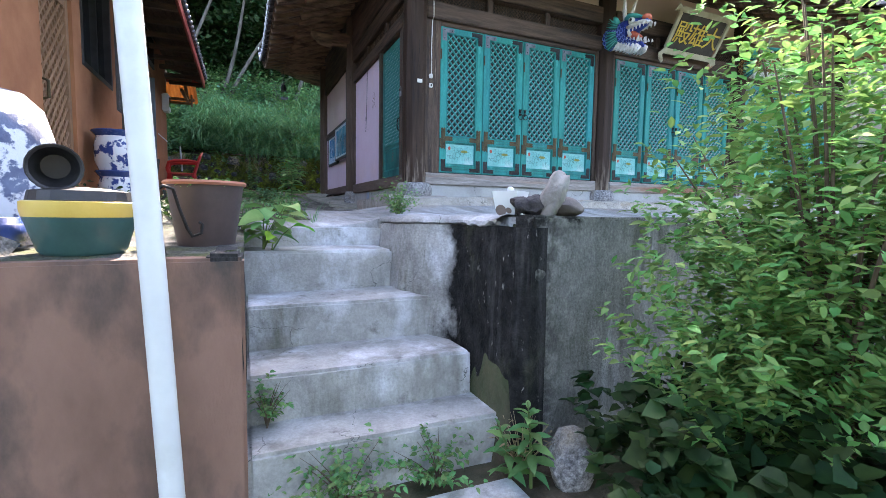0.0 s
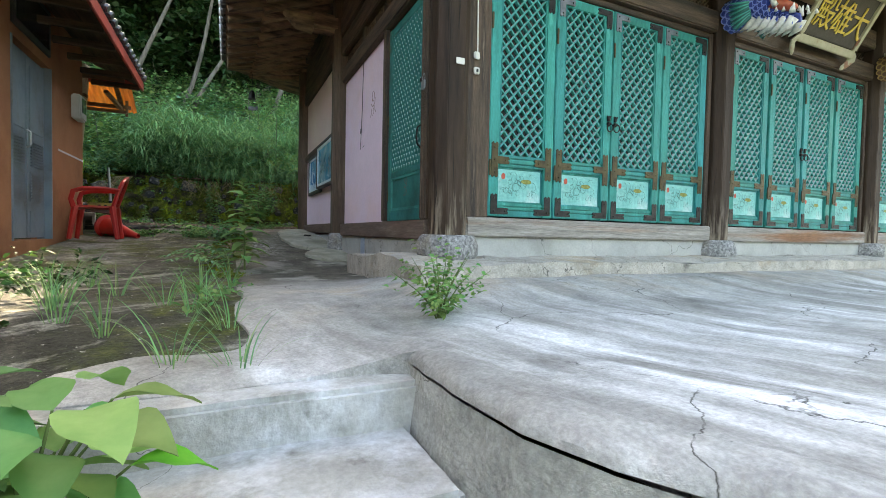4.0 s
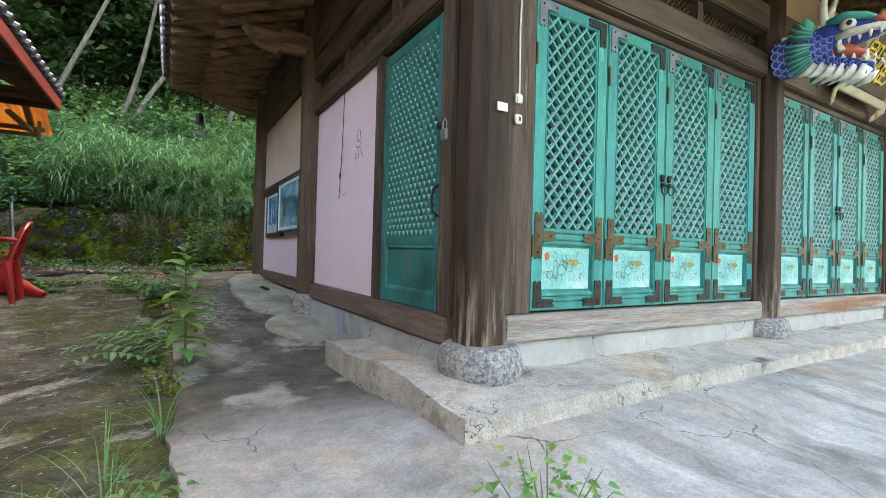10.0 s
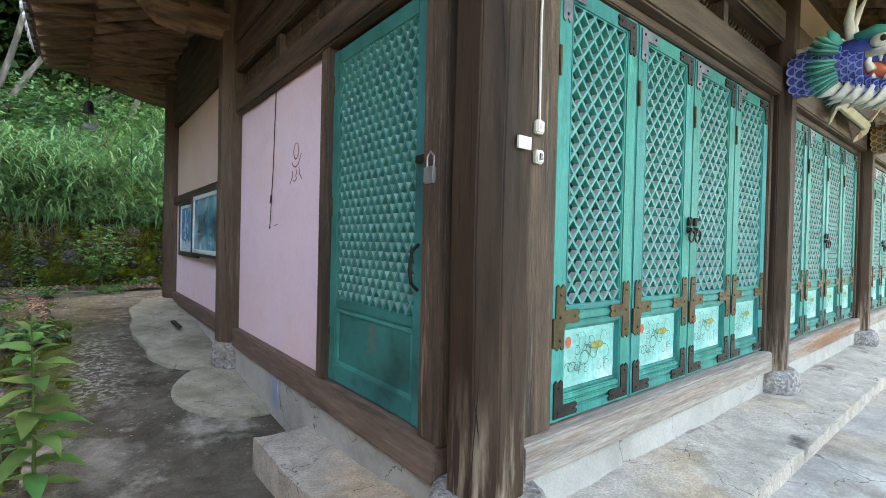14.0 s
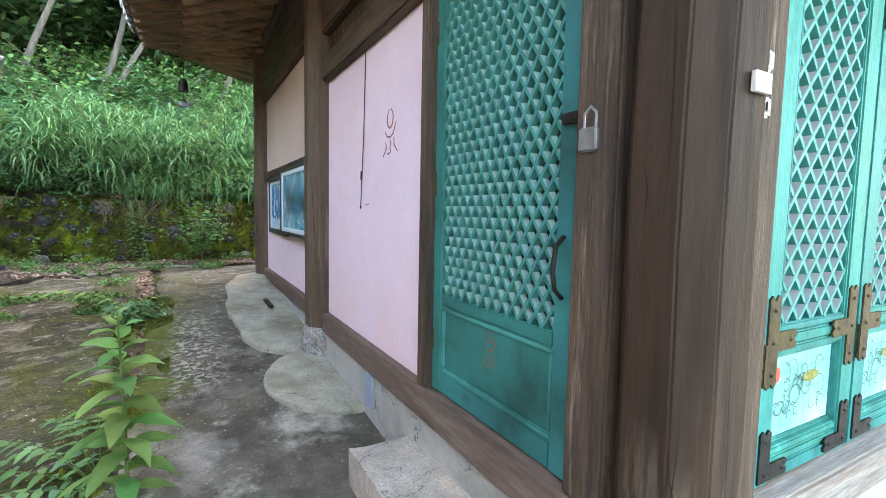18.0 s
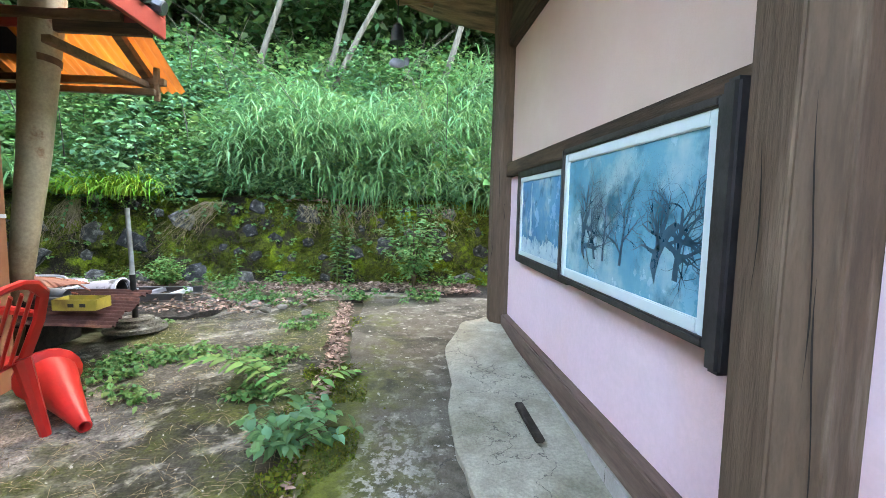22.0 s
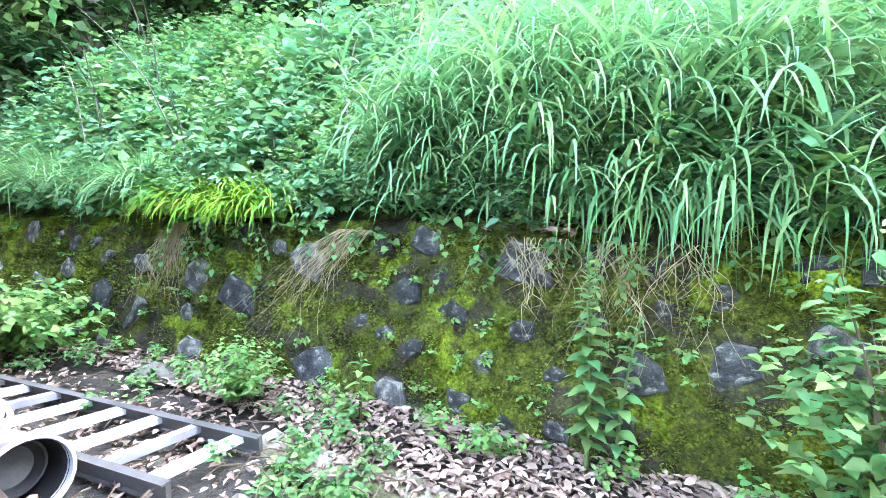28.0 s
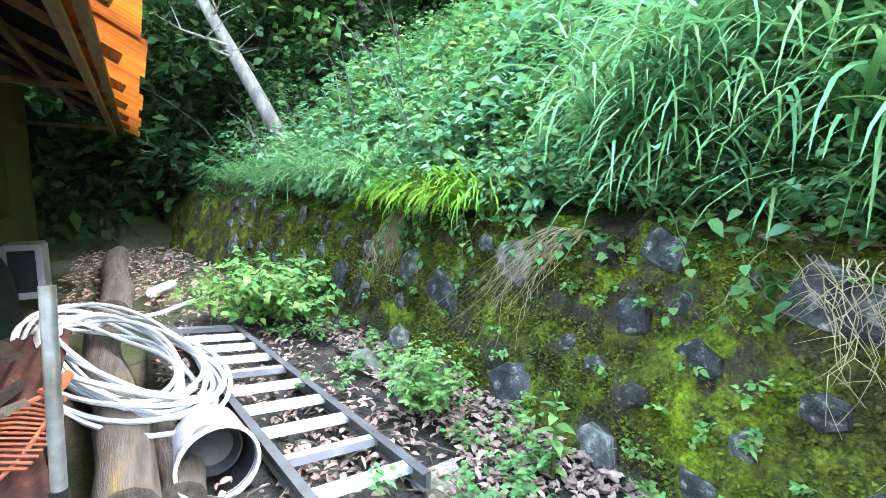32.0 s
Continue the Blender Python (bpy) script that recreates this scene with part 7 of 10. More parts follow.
stuff("kerb_weeds", foliage(np.column_stack([p, np.full(len(p), 1.92)]), 0.14, RNG.uniform(0.04, 0.16, len(p)), 6, 6, 0.05, 0.032), LEAF, "weeds along the edge of the court", "weeds")
p = scatter(2200, -1.2, 0.45, 10.2, 13.4)
ang = RNG.uniform(0, 6.283, len(p))
stuff("dry_stalks", blade_arrays(np.column_stack([p, yard_z(p[:, 0], p[:, 1]) - 0.028]), np.stack([np.cos(ang), np.sin(ang), RNG.uniform(0.02, 0.25, len(p))], 1), RNG.uniform(0.04, 0.16, len(p)), 0.003, 0.3, 3), DRY, "dry grass stalks and twigs lying on the court", "dry grass")
p = scatter(90, -6, 2, 13.9, 14.5, lambda x, y: (y < wall_y(x) + 0.02) & (y > wall_y(x) - 0.3))
stuff("wall_foot_weeds", foliage(np.column_stack([p, np.full(len(p), 1.94)]), 0.14, RNG.uniform(0.08, 0.24, len(p)), 6, 6, 0.05, 0.03), LEAF_BRIGHT, "small weeds at the foot of the wall", "weeds")
p = scatter(480, -8, 4, 14.2, 15, lambda x, y: (y > wall_y(x)) & (y < wall_y(x) + 0.36))
s = (p[:, 1] - wall_y(p[:, 0])) / 0.38
stuff("wall_weeds", foliage(np.column_stack([p[:, 0], p[:, 1] - 0.03, 1.87 + 1.2 * s]), 0.07, RNG.uniform(0.02, 0.08, len(p)), 5, 4, 0.035, 0.026), LEAF_BRIGHT, "tiny weeds rooted in the mossy wall", "weeds")
p = scatter(70, -1.3, 0.6, 4.3, 8.6, lambda x, y: (np.sin(x * 3.1) + np.cos(y * 1.9) > -0.2) & ((y < 5.7) | (y > 8.1) | (x < -0.7)))
stuff("yard_weeds", foliage(np.column_stack([p, yard_z(p[:, 0], p[:, 1]) - 0.02]), 0.2, RNG.uniform(0.06, 0.26, len(p)), 6, 6, 0.055, 0.026), LEAF, "patchy weeds on the old court", "weeds")
p = scatter(15, -0.4, 0.62, 4.4, 6.6)
stuff("yard_grass", tufts(np.column_stack([p, yard_z(p[:, 0], p[:, 1]) - 0.02]), 16, 0.34, 0.008, 0.6, 0.06), GRASS, "thin grass tufts on the old court", "grass tuft")
p = scatter(34, -1.35, -0.3, 4.2, 6.2)
stuff("terrace_weeds", foliage(np.column_stack([p, yard_z(p[:, 0], p[:, 1]) - 0.02]), 0.22, RNG.uniform(0.1, 0.36, len(p)), 8, 7, 0.06, 0.035), LEAF_DARK, "leafy weeds beside the house wall", "weeds")
# dry roots hanging on the wall
for cx, w, ln, n, side in ((-3.12, 0.16, 0.62, 60, 0.0), (-1.45, 0.3, 0.8, 36, -0.75), (-0.25, 0.5, 0.5, 20, 0.05), (0.4, 0.5, 0.6, 34, -0.05), (1.6, 0.4, 0.5, 18, 0.1)):
    bm = bmesh.new()
    for k in range(n):
        x, L, lean = cx + rnd.uniform(-w, w) * 0.5, ln * rnd.uniform(0.3, 1.15), side + rnd.uniform(-0.5, 0.5)
        pts = []
        for q in np.linspace(0, 1, 10):
            px_, pz_ = x + lean * L * q + 0.17 * q * noise.noise(Vector((q * 3.5, k * 1.7, cx))), 2.99 - L * q * (0.45 + 0.55 * q)
            pts.append(Vector((px_, float(wall_y(px_)) + 0.38 * (pz_ - 1.85) / 1.22 - 0.06 - 0.03 * math.sin(3 * q) - 0.02 * noise.noise(Vector((q * 3, k * 2.1, cx + 5))), pz_)))
        bm_tube(bm, pts, np.linspace(0.0028, 0.0008, 10), 4)
        for j in (2, 3, 4, 5, 6, 7):
            if rnd.random() < 0.55:
                e = pts[j] + Vector((rnd.uniform(-0.12, 0.12) + side * 0.1, rnd.uniform(-0.04, 0.0), rnd.uniform(-0.16, -0.02)))
                bm_tube(bm, [pts[j], (pts[j] + e) / 2 + Vector((0.01, -0.01, 0.01)), e], [0.0016, 0.0012, 0.0007], 4)
    tagged(obj("dry_roots", bm, DRY), "dry straw-coloured roots hanging over the stone wall", "dry roots", kind="stuff")
# leafy vines trailing down the wall
vl = []
vs = bmesh.new()
for k in range(24):
    x, L = rnd.uniform(-3.2, 3.0), rnd.uniform(0.08, 0.4) * (1.5 if k % 6 == 0 else 1)
    y0, n = float(wall_y(x)) + 0.33, int(L / 0.035)
    pts = np.array([(x + 0.05 * math.sin(4 * q + k), y0 - 0.14 - 0.2 * q * L + 0.05 * q * q, 3.02 - L * q) for q in np.linspace(0, 1, n)])
    bm_tube(vs, [tuple(p) for p in pts], 0.003, 4)
    an = np.arange(n) * 2.6 + k
    vl.append(leaf_arrays(pts, np.stack([np.cos(an), -0.5 + 0.3 * np.sin(an), np.full(n, -0.35)], 1), RNG.uniform(0.035, 0.062, n), RNG.uniform(0.025, 0.045, n), 0.3))
stuff("hanging_vine", merge(*vl), LEAF, "leafy vines trailing down the mossy wall", "creeper")
tagged(obj("vine_stem", vs, STEM), "thin green stems of trailing vines", "creeper", kind="stuff")

# ---- red chair and cone ----
PLASTIC_RED = mat("red_plastic", (0.48, 0.018, 0.016), (0.60, 0.03, 0.025), 3.0, 0.38, bump=0.03, c3=(0.40, 0.02, 0.02), s3=2.0)


def plastic_chair(m):
    """A moulded chair facing -x, its seat centre over the origin."""
    c = thing("plastic_chair", "red moulded plastic armchair beside the house wall", "chair")
    bm = bm_box(bmesh.new(), (-0.23, -0.22, 0.405), (0.2, 0.22, 0.43), 0.012)
    bmesh.ops.subdivide_edges(bm, edges=[e for e in bm.edges if e.calc_length() > 0.2], cuts=6, use_grid_fill=True)
    for v in bm.verts:
        v.co.z -= 0.02 * (1 - (v.co.y / 0.22) ** 2) - 0.02 * smooth(-0.15, -0.23, v.co.x) * -1
    part("seat", bm, PLASTIC_RED, c, smooth=True)
    for sx, sy in ((-1, -1), (-1, 1), (1, -1), (1, 1)):
        top = (0.19 * sx, 0.20 * sy, 0.42)
        foot = (0.25 * sx, 0.245 * sy, 0.0)
        mid = tuple((a + b) / 2 for a, b in zip(top, foot))
        bm = bm_tube(bmesh.new(), [foot, mid, top], [0.026, 0.034, 0.042], 8)
        part("leg", bm, PLASTIC_RED, c, smooth=True)
    for y in np.linspace(-0.13, 0.13, 5):
        bm = bm_tube(bmesh.new(), [(0.2, y * 0.9, 0.42), (0.245, y, 0.58), (0.30, y * 1.05, 0.76)], 0.022, 8, flat=0.35)
        part("back_slat", bm, PLASTIC_RED, c, smooth=True)
    rim = [(0.2, -0.21, 0.42), (0.255, -0.235, 0.60), (0.30, -0.205, 0.74), (0.325, -0.1, 0.80), (0.332, 0, 0.815), (0.325, 0.1, 0.80), (0.30, 0.205, 0.74), (0.255, 0.235, 0.60), (0.2, 0.21, 0.42)]
    part("back_frame", bm_tube(bmesh.new(), rim, 0.03, 8, flat=0.6), PLASTIC_RED, c, smooth=True)
    for sy in (-1, 1):
        arm = [(0.27, 0.23 * sy, 0.63), (0.12, 0.265 * sy, 0.645), (-0.1, 0.27 * sy, 0.635), (-0.2, 0.262 * sy, 0.6), (-0.225, 0.25 * sy, 0.5), (-0.205, 0.225 * sy, 0.41)]
        part("armrest", bm_tube(bmesh.new(), arm, [0.025, 0.032, 0.034, 0.032, 0.03, 0.03], 8, flat=0.6), PLASTIC_RED, c, smooth=True)
    c.matrix_world = m
    return c


plastic_chair(pose(-1.09, 10.49, 1.715, 0, 0, 4) @ Matrix.Scale(1.06, 4))
bm = bmesh.new()
bm_lathe(bm, (0, 0, 0), [(0.17, 0.0), (0.175, 0.03), (0.14, 0.06), (0.10, 0.28), (0.05, 0.55), (0.035, 0.66), (0.028, 0.66), (0.03, 0.6)], 18)
bmesh.ops.transform(bm, matrix=pose(-1.13, 11.19, 1.905, 0, 103, -41), verts=bm.verts[:])
tagged(obj("traffic_cone", bm, PLASTIC_RED, True), "red plastic cone lying on its side", "cone")

# ---- junk behind the house ----
RUST = mat("rusty_corrugated_iron", (0.04, 0.017, 0.015), (0.075, 0.034, 0.029), 5.0, 0.85, 0.0, spec=0.2, bump=0.25, c3=(0.17, 0.08, 0.05), s3=2.4, cut=(0.56, 0.7), grain=0.2, gscale=30)
HOSE = mat("white_hose_plastic", (0.44, 0.48, 0.52), (0.58, 0.62, 0.66), 6.0, 0.5, bump=0.05, c3=(0.40, 0.43, 0.44), s3=3.0)
LOGWOOD = mat("weathered_grey_log", (0.07, 0.06, 0.05), (0.14, 0.12, 0.10), 6.0, 0.92, spec=0.2, bump=0.6, bscale=35, stretch=(0.5, 4, 4), c3=(0.20, 0.14, 0.07), s3=2.0, cut=(0.6, 0.72))
PVC = mat("white_pvc", (0.66, 0.69, 0.66), (0.74, 0.77, 0.74), 3.0, 0.4, bump=0.03, c3=(0.56, 0.58, 0.52), s3=2.0, cut=(0.58, 0.75))
GREYP = mat("dull_grey_plastic", (0.18, 0.18, 0.20), (0.28, 0.28, 0.31), 5.0, 0.5, bump=0.08, c3=(0.24, 0.23, 0.24), s3=3.0)
GREYP_DARK = mat("dirty_grey_plastic", (0.06, 0.06, 0.062), (0.11, 0.11, 0.112), 5.0, 0.5, bump=0.08)
BLACKP = mat("black_plastic", (0.012, 0.012, 0.013), (0.03, 0.03, 0.032), 6.0, 0.5, bump=0.08)
ORANGEP = mat("orange_plastic", (0.26, 0.075, 0.035), (0.34, 0.11, 0.05), 6.0, 0.5, bump=0.08)
PLANK = mat("grey_old_plank", (0.022, 0.019, 0.016), (0.055, 0.047, 0.04), 6.0, 0.92, spec=0.15, bump=0.4, stretch=(1, 3, 3))

KERB = mat("mossy_pale_kerb", (0.21, 0.19, 0.14), (0.34, 0.31, 0.24), 6.0, 0.9, bump=0.6, c3=(0.09, 0.085, 0.04), s3=2.6, cut=(0.48, 0.6), grain=0.3, gscale=60, detail=9.0)
STONE_GREY = mat("dull_grey_stone", (0.12, 0.115, 0.10), (0.24, 0.23, 0.205), 9.0, 0.9, bump=0.5, c3=(0.08, 0.075, 0.05), s3=4.0)
ladder = thing("ladder", "grey aluminium ladder lying on dark soil", "ladder", (-2.6, 13.15, 1.95))
LA, LB = (Vector((-4.02, 12.84, 1.99)), Vector((-1.22, 13.16, 1.99))), (Vector((-3.85, 13.27, 1.99)), Vector((-1.2, 13.60, 1.99)))
for a, b in (LA, LB):
    d = (b - a).normalized()
    n = Vector((-d.y, d.x, 0))
    bm = bmesh.new()
    for s0, s1, z0, z1 in ((-0.012, 0.012, -0.035, 0.045), (-0.03, -0.012, 0.037, 0.045), (-0.03, -0.012, -0.035, -0.027)):
        vs = [bm.verts.new(c + n * s + Vector((0, 0, z))) for c in (a, b) for s in (s0, s1) for z in (z0, z1)]
        for f in ((0, 1, 3, 2), (4, 6, 7, 5), (0, 4, 5, 1), (2, 3, 7, 6), (0, 2, 6, 4), (1, 5, 7, 3)):
            bm.faces.new([vs[i] for i in f])
    part("rail", bm, GREYP_DARK, ladder, "dark dirty side rail")
for k in range(10):
    s = 0.04 + k * 0.102
    a, b = LA[0].lerp(LA[1], s), LB[0].lerp(LB[1], s)
    bm = bm_tube(bmesh.new(), [a + Vector((0, 0, 0.02)), b + Vector((0, 0, 0.02))], 0.03, 4, flat=0.75)
    part("rung", bm, HOSE if k % 4 else GREYP, ladder, "flat pale rung")
SOIL_WET = mat("wet_black_soil", (0.010, 0.009, 0.007), (0.028, 0.024, 0.018), 8.0, 0.6, bump=1.0, bscale=30, c3=(0.05, 0.042, 0.03), s3=5.0, cut=(0.56, 0.68))
slab("soil_bed", lambda x, y: ((x + 2.7) / 1.9) ** 4 + ((y - 13.15) / 0.5) ** 4 < 1 + wobble(x, y, 2), -4.7, -0.7, 12.6, 13.75, 0.05, SOIL_WET, "dark wet soil bed under the ladder",
     lift=0.028, thick=0.08, seed=61, zfn=lambda x, y: 1.90 + 0 * x, wob=0.035)
p = scatter(900, -4.4, -0.7, 12.7, 13.8)
stuff("leaf_litter", litter(p, 1.935, 0.06), LITTER, "fallen leaves on wet soil round the ladder", "leaf litter")
tb = bmesh.new()
for k in range(150):
    x, y, an, L = rnd.uniform(-4.4, 0.2), rnd.uniform(12.7, 14.2), rnd.uniform(0, 6.28), rnd.uniform(0.06, 0.3)
    bm_tube(tb, [(x, y, 1.965), (x + 0.5 * L * math.cos(an), y + 0.5 * L * math.sin(an), 1.98 + rnd.uniform(0, 0.03)), (x + L * math.cos(an + 0.3), y + L * math.sin(an + 0.3), 1.97)], [0.004, 0.0035, 0.002], 4)
tagged(obj("twigs", tb, TWIG), "small dry twigs scattered over soil and leaves", "twigs", kind="stuff")
p = scatter(28, -4.2, -0.6, 13.4, 13.95)
stuff("bed_weeds", foliage(np.column_stack([p, np.full(len(p), 1.94)]), 0.13, RNG.uniform(0.05, 0.2, len(p)), 6, 6, 0.045, 0.028), LEAF, "small weeds round the ladder", "weeds")

post_t = thing("pipe_post", "galvanised pipe post standing in a round concrete foot", "post", (-1.33, 12.46, 1.88))
part("foot", bm_lathe(bmesh.new(), (-1.28, 12.42, 1.86), [(0.25, 0), (0.245, 0.03), (0.20, 0.04), (0.195, 0.065), (0.15, 0.075), (0.145, 0.095), (0.05, 0.10)], 18), CONCRETE_ROUGH, post_t, "round brown-grey concrete foot", True)
part("pipe", bm_tube(bmesh.new(), [(-1.28, 12.42, 1.95), (-1.30, 12.43, 2.5), (-1.325, 12.44, 2.92)], 0.020, 12), STEEL, post_t, "galvanised pipe", True)
part("sleeve", bm_tube(bmesh.new(), [(-1.28, 12.42, 1.96), (-1.293, 12.426, 2.34)], 0.025, 12), IRON, post_t, "rusty dark sleeve", True)

bucket = thing("plastic_bucket", "grey-white plastic bucket lying on its side", "bucket", (-1.7, 12.9, 1.95))
bm = bm_lathe(bmesh.new(), (0, 0, 0), [(0.135, 0), (0.15, 0.02), (0.165, 0.34), (0.175, 0.345), (0.175, 0.37), (0.16, 0.37), (0.157, 0.33)], 24)
TB = pose(-1.97, 12.86, 2.055, 0, 86, 2) @ Matrix.Scale(0.93, 4)
bmesh.ops.delete(bm, geom=[f for f in bm.faces if len(f.verts) > 4 and f.calc_center_median().z > 0.2], context="FACES_ONLY")
bmesh.ops.transform(bm, matrix=TB, verts=bm.verts[:])
part("body", bm, mat("dirty_white_bucket_plastic", (0.40, 0.40, 0.44), (0.54, 0.54, 0.58), 4.0, 0.5, bump=0.05, c3=(0.10, 0.095, 0.10), s3=5.0, cut=(0.56, 0.62)), bucket, smooth=True)
bm = bm_lathe(bmesh.new(), (-0.015, 0.0, 0.24), [(0.04, -0.08), (0.10, -0.05), (0.125, 0.0), (0.115, 0.0), (0.09, -0.04), (0.02, -0.06)], 20)
bmesh.ops.transform(bm, matrix=TB, verts=bm.verts[:])
# Black inner skin: the shade inside the bucket is painted in.
lining = bm_lathe(bmesh.new(), (0, 0, 0), [(0.158, 0.345), (0.15, 0.2), (0.14, 0.06), (0.02, 0.055)], 24)
bmesh.ops.delete(lining, geom=[f for f in lining.faces if len(f.verts) > 4 and f.calc_center_median().z > 0.2], context="FACES_ONLY")
bmesh.ops.transform(lining, matrix=TB, verts=lining.verts[:])
part("lining", lining, BLACKP, bucket, "inside of the bucket, its shade put into the black colour", True)
part("inner_bowl", bm, BLACKP, bucket, "dark bowl inside the bucket", True)

coil = thing("hose_coil", "loosely coiled white plastic hose", "hose", (-2.8, 12.5, 2.1))
ca, cb = Vector((0.93, 0.36, 0)), Vector((-0.36, 0.93, 0))
for k in range(14):
    ra, rb = 0.98 - 0.028 * k + rnd.uniform(-0.03, 0.03), 0.37 - 0.014 * k + rnd.uniform(-0.02, 0.02)
    off = Vector((rnd.uniform(-0.03, 0.03), rnd.uniform(-0.025, 0.025), 0.018 * (k % 4)))
    pts = [Vector((-2.85, 12.5, 2.2)) + off + ca * ra * math.cos(a) + cb * rb * math.sin(a) + Vector((0, 0, 0.05 * math.sin(a * 2 + k) - 0.06 * math.cos(a)))
           for a in np.linspace(0, 6.283, 40)]
    part("loop", bm_tube(bmesh.new(), pts, 0.0125, 6, False), HOSE, coil, smooth=True)
part("tail", bm_tube(bmesh.new(), [(-3.4, 12.35, 2.25), (-3.7, 12.75, 2.22), (-4.2, 13.1, 2.2)], 0.017, 6), HOSE, coil, smooth=True)
for k in range(4):
    part("tail", bm_tube(bmesh.new(), [(-3.6, 12.3 - 0.03 * k, 2.25), (-3.2, 11.9 - 0.1 * k, 2.2), (-2.6, 11.55 - 0.12 * k, 2.15)], 0.011, 6), GREYP_DARK, coil, smooth=True)
for a, b, r, z in (((-1.56, 12.56), (-4.4, 12.36), 0.115, 2.02), ((-4.5, 12.42), (-8.6, 12.35), 0.14, 2.05), ((-1.62, 12.74), (-2.6, 12.68), 0.085, 1.98)):
    pts = [(a[0] + (b[0] - a[0]) * s, a[1] + (b[1] - a[1]) * s + 0.03 * math.sin(7 * s), z + 0.015 * math.sin(9 * s)) for s in np.linspace(0, 1, 9)]
    tagged(obj("log", bm_tube(bmesh.new(), pts, [r * (1 + 0.12 * math.sin(3.7 * i)) for i in range(9)], 12), LOGWOOD, True), "weathered grey log lying on the ground", "log", "old logs")


def iron_sheet(corner, turn, length, width, rise, label):
    """A corrugated sheet: ridges run along its length, away from the corner; one edge bent and torn."""
    us, vs = np.linspace(0, length, 14), np.linspace(0, width, 110)
    A, B = np.meshgrid(us, vs)
    ragged = np.array([0.05 * noise.noise(Vector((v * 5, length, 1))) + 0.03 * noise.noise(Vector((v * 17, length, 3))) for v in vs])[:, None]
    A2 = A + np.where(A < 0.01, ragged, 0)
    Zs = corner[2] + 0.012 * np.sin(B * 6.28318 / 0.076) + rise * A2 + 0.03 * np.sin(A2 * 2.2 + B) + 0.1 * B
    c, sn = math.cos(radians(turn)), math.sin(radians(turn))
    X2, Y2 = corner[0] - A2 * c - B * sn, corner[1] - A2 * sn + B * c
    i = np.arange(109 * 13)
    r = (i // 13) * 14 + i % 13
    return tagged(new("iron_sheet", np_mesh("iron_sheet", np.stack([X2, Y2, Zs], -1).reshape(-1, 3), np.stack([r, r + 1, r + 15, r + 14], 1), RUST)), label, "iron sheet", "rusty sheets")


iron_sheet((-0.99, 11.60, 2.08), 11, 1.15, 0.86, 0.04, "rusty maroon corrugated iron sheet over a scrap pile")
iron_sheet((-1.95, 11.50, 2.16), 2, 1.3, 0.82, 0.05, "rusty maroon corrugated iron sheet over a scrap pile")
for x in (-1.75, -2.6, -3.6):
    crate = box("crate", (x - 0.18, 11.72, 1.84), (x + 0.14, 12.24, 2.04), PLANK, 0.008)
    tagged(crate, "dark wooden crate under rusty sheets", "crate", "crates")
SCRAP = (((-1.64, 11.78, 2.29), (-2.02, 12.26, 2.34), 0.026), ((-1.75, 11.6, 2.26), (-2.9, 12.05, 2.34), 0.032), ((-1.9, 12.02, 2.28), (-2.3, 12.2, 2.33), 0.03), ((-2.3, 11.55, 2.30), (-3.3, 11.78, 2.36), 0.03),
         ((-1.52, 11.66, 2.2), (-1.82, 11.74, 2.3), 0.028), ((-1.7, 11.9, 2.22), (-1.86, 12.08, 2.24), 0.035), ((-2.5, 11.6, 2.3), (-2.62, 12.15, 2.36), 0.026), ((-1.6, 11.58, 2.17), (-2.0, 11.52, 2.44), 0.018), ((-2.0, 11.7, 2.27), (-2.05, 12.1, 2.30), 0.03), ((-2.15, 11.62, 2.29), (-2.7, 11.86, 2.38), 0.022))
for k, (a, b, w) in enumerate(SCRAP):
    bm = bm_tube(bmesh.new(), [Vector(a), Vector(a).lerp(Vector(b), 0.5) + Vector((0, 0, 0.008)), Vector(b)], [w, w * 0.95, w * 0.8], 4, flat=0.32)
    for v in bm.verts:
        v.co += Vector((1, 1, 0.5)) * 0.012 * noise.noise(v.co * 9)
    tagged(obj("plank", bm, LOGWOOD if k == 0 else PLANK), "split grey weathered plank on the scrap pile", "plank", "scrap planks")
rake = thing("plastic_rake", "orange plastic leaf rake lying on the scrap pile", "rake", (-2.0, 12.1, 2.25))
HEAD, NEAR = Vector((-2.10, 12.30, 2.33)), Vector((-1.56, 12.12, 2.27))
part("rake_socket", bm_tube(bmesh.new(), [HEAD + Vector((-0.16, 0.06, 0.02)), HEAD + Vector((-0.06, 0.04, 0.012)), HEAD, HEAD + Vector((0.07, 0.05, -0.005))], [0.02, 0.026, 0.04, 0.03], 10, flat=0.5), ORANGEP, rake, smooth=True)
for sgn in (-1, 1):
    rod = [HEAD, HEAD.lerp(NEAR, 0.35) + Vector((0.03 * sgn, 0.10 * sgn, 0.012)), HEAD.lerp(NEAR, 0.75) + Vector((0.03 * sgn, 0.12 * sgn, 0.0)), NEAR + Vector((0.06, 0.07 * sgn, -0.03))]
    part("rake_rod", bm_tube(bmesh.new(), rod, [0.010, 0.009, 0.008, 0.006], 6), ORANGEP, rake, smooth=True)
for k in range(13):
    q = 0.14 + 0.055 * k
    m, w = HEAD.lerp(NEAR, q), 0.045 + 0.11 * min(1.0, q * 2)
    bm = bm_tube(bmesh.new(), [m + Vector((0.09, w, 0.0)), m + Vector((0.01, 0.0, 0.01)), m + Vector((-0.05, -w, 0.0))], 0.006, 5)
    part("tine", bm, ORANGEP, rake, smooth=True)
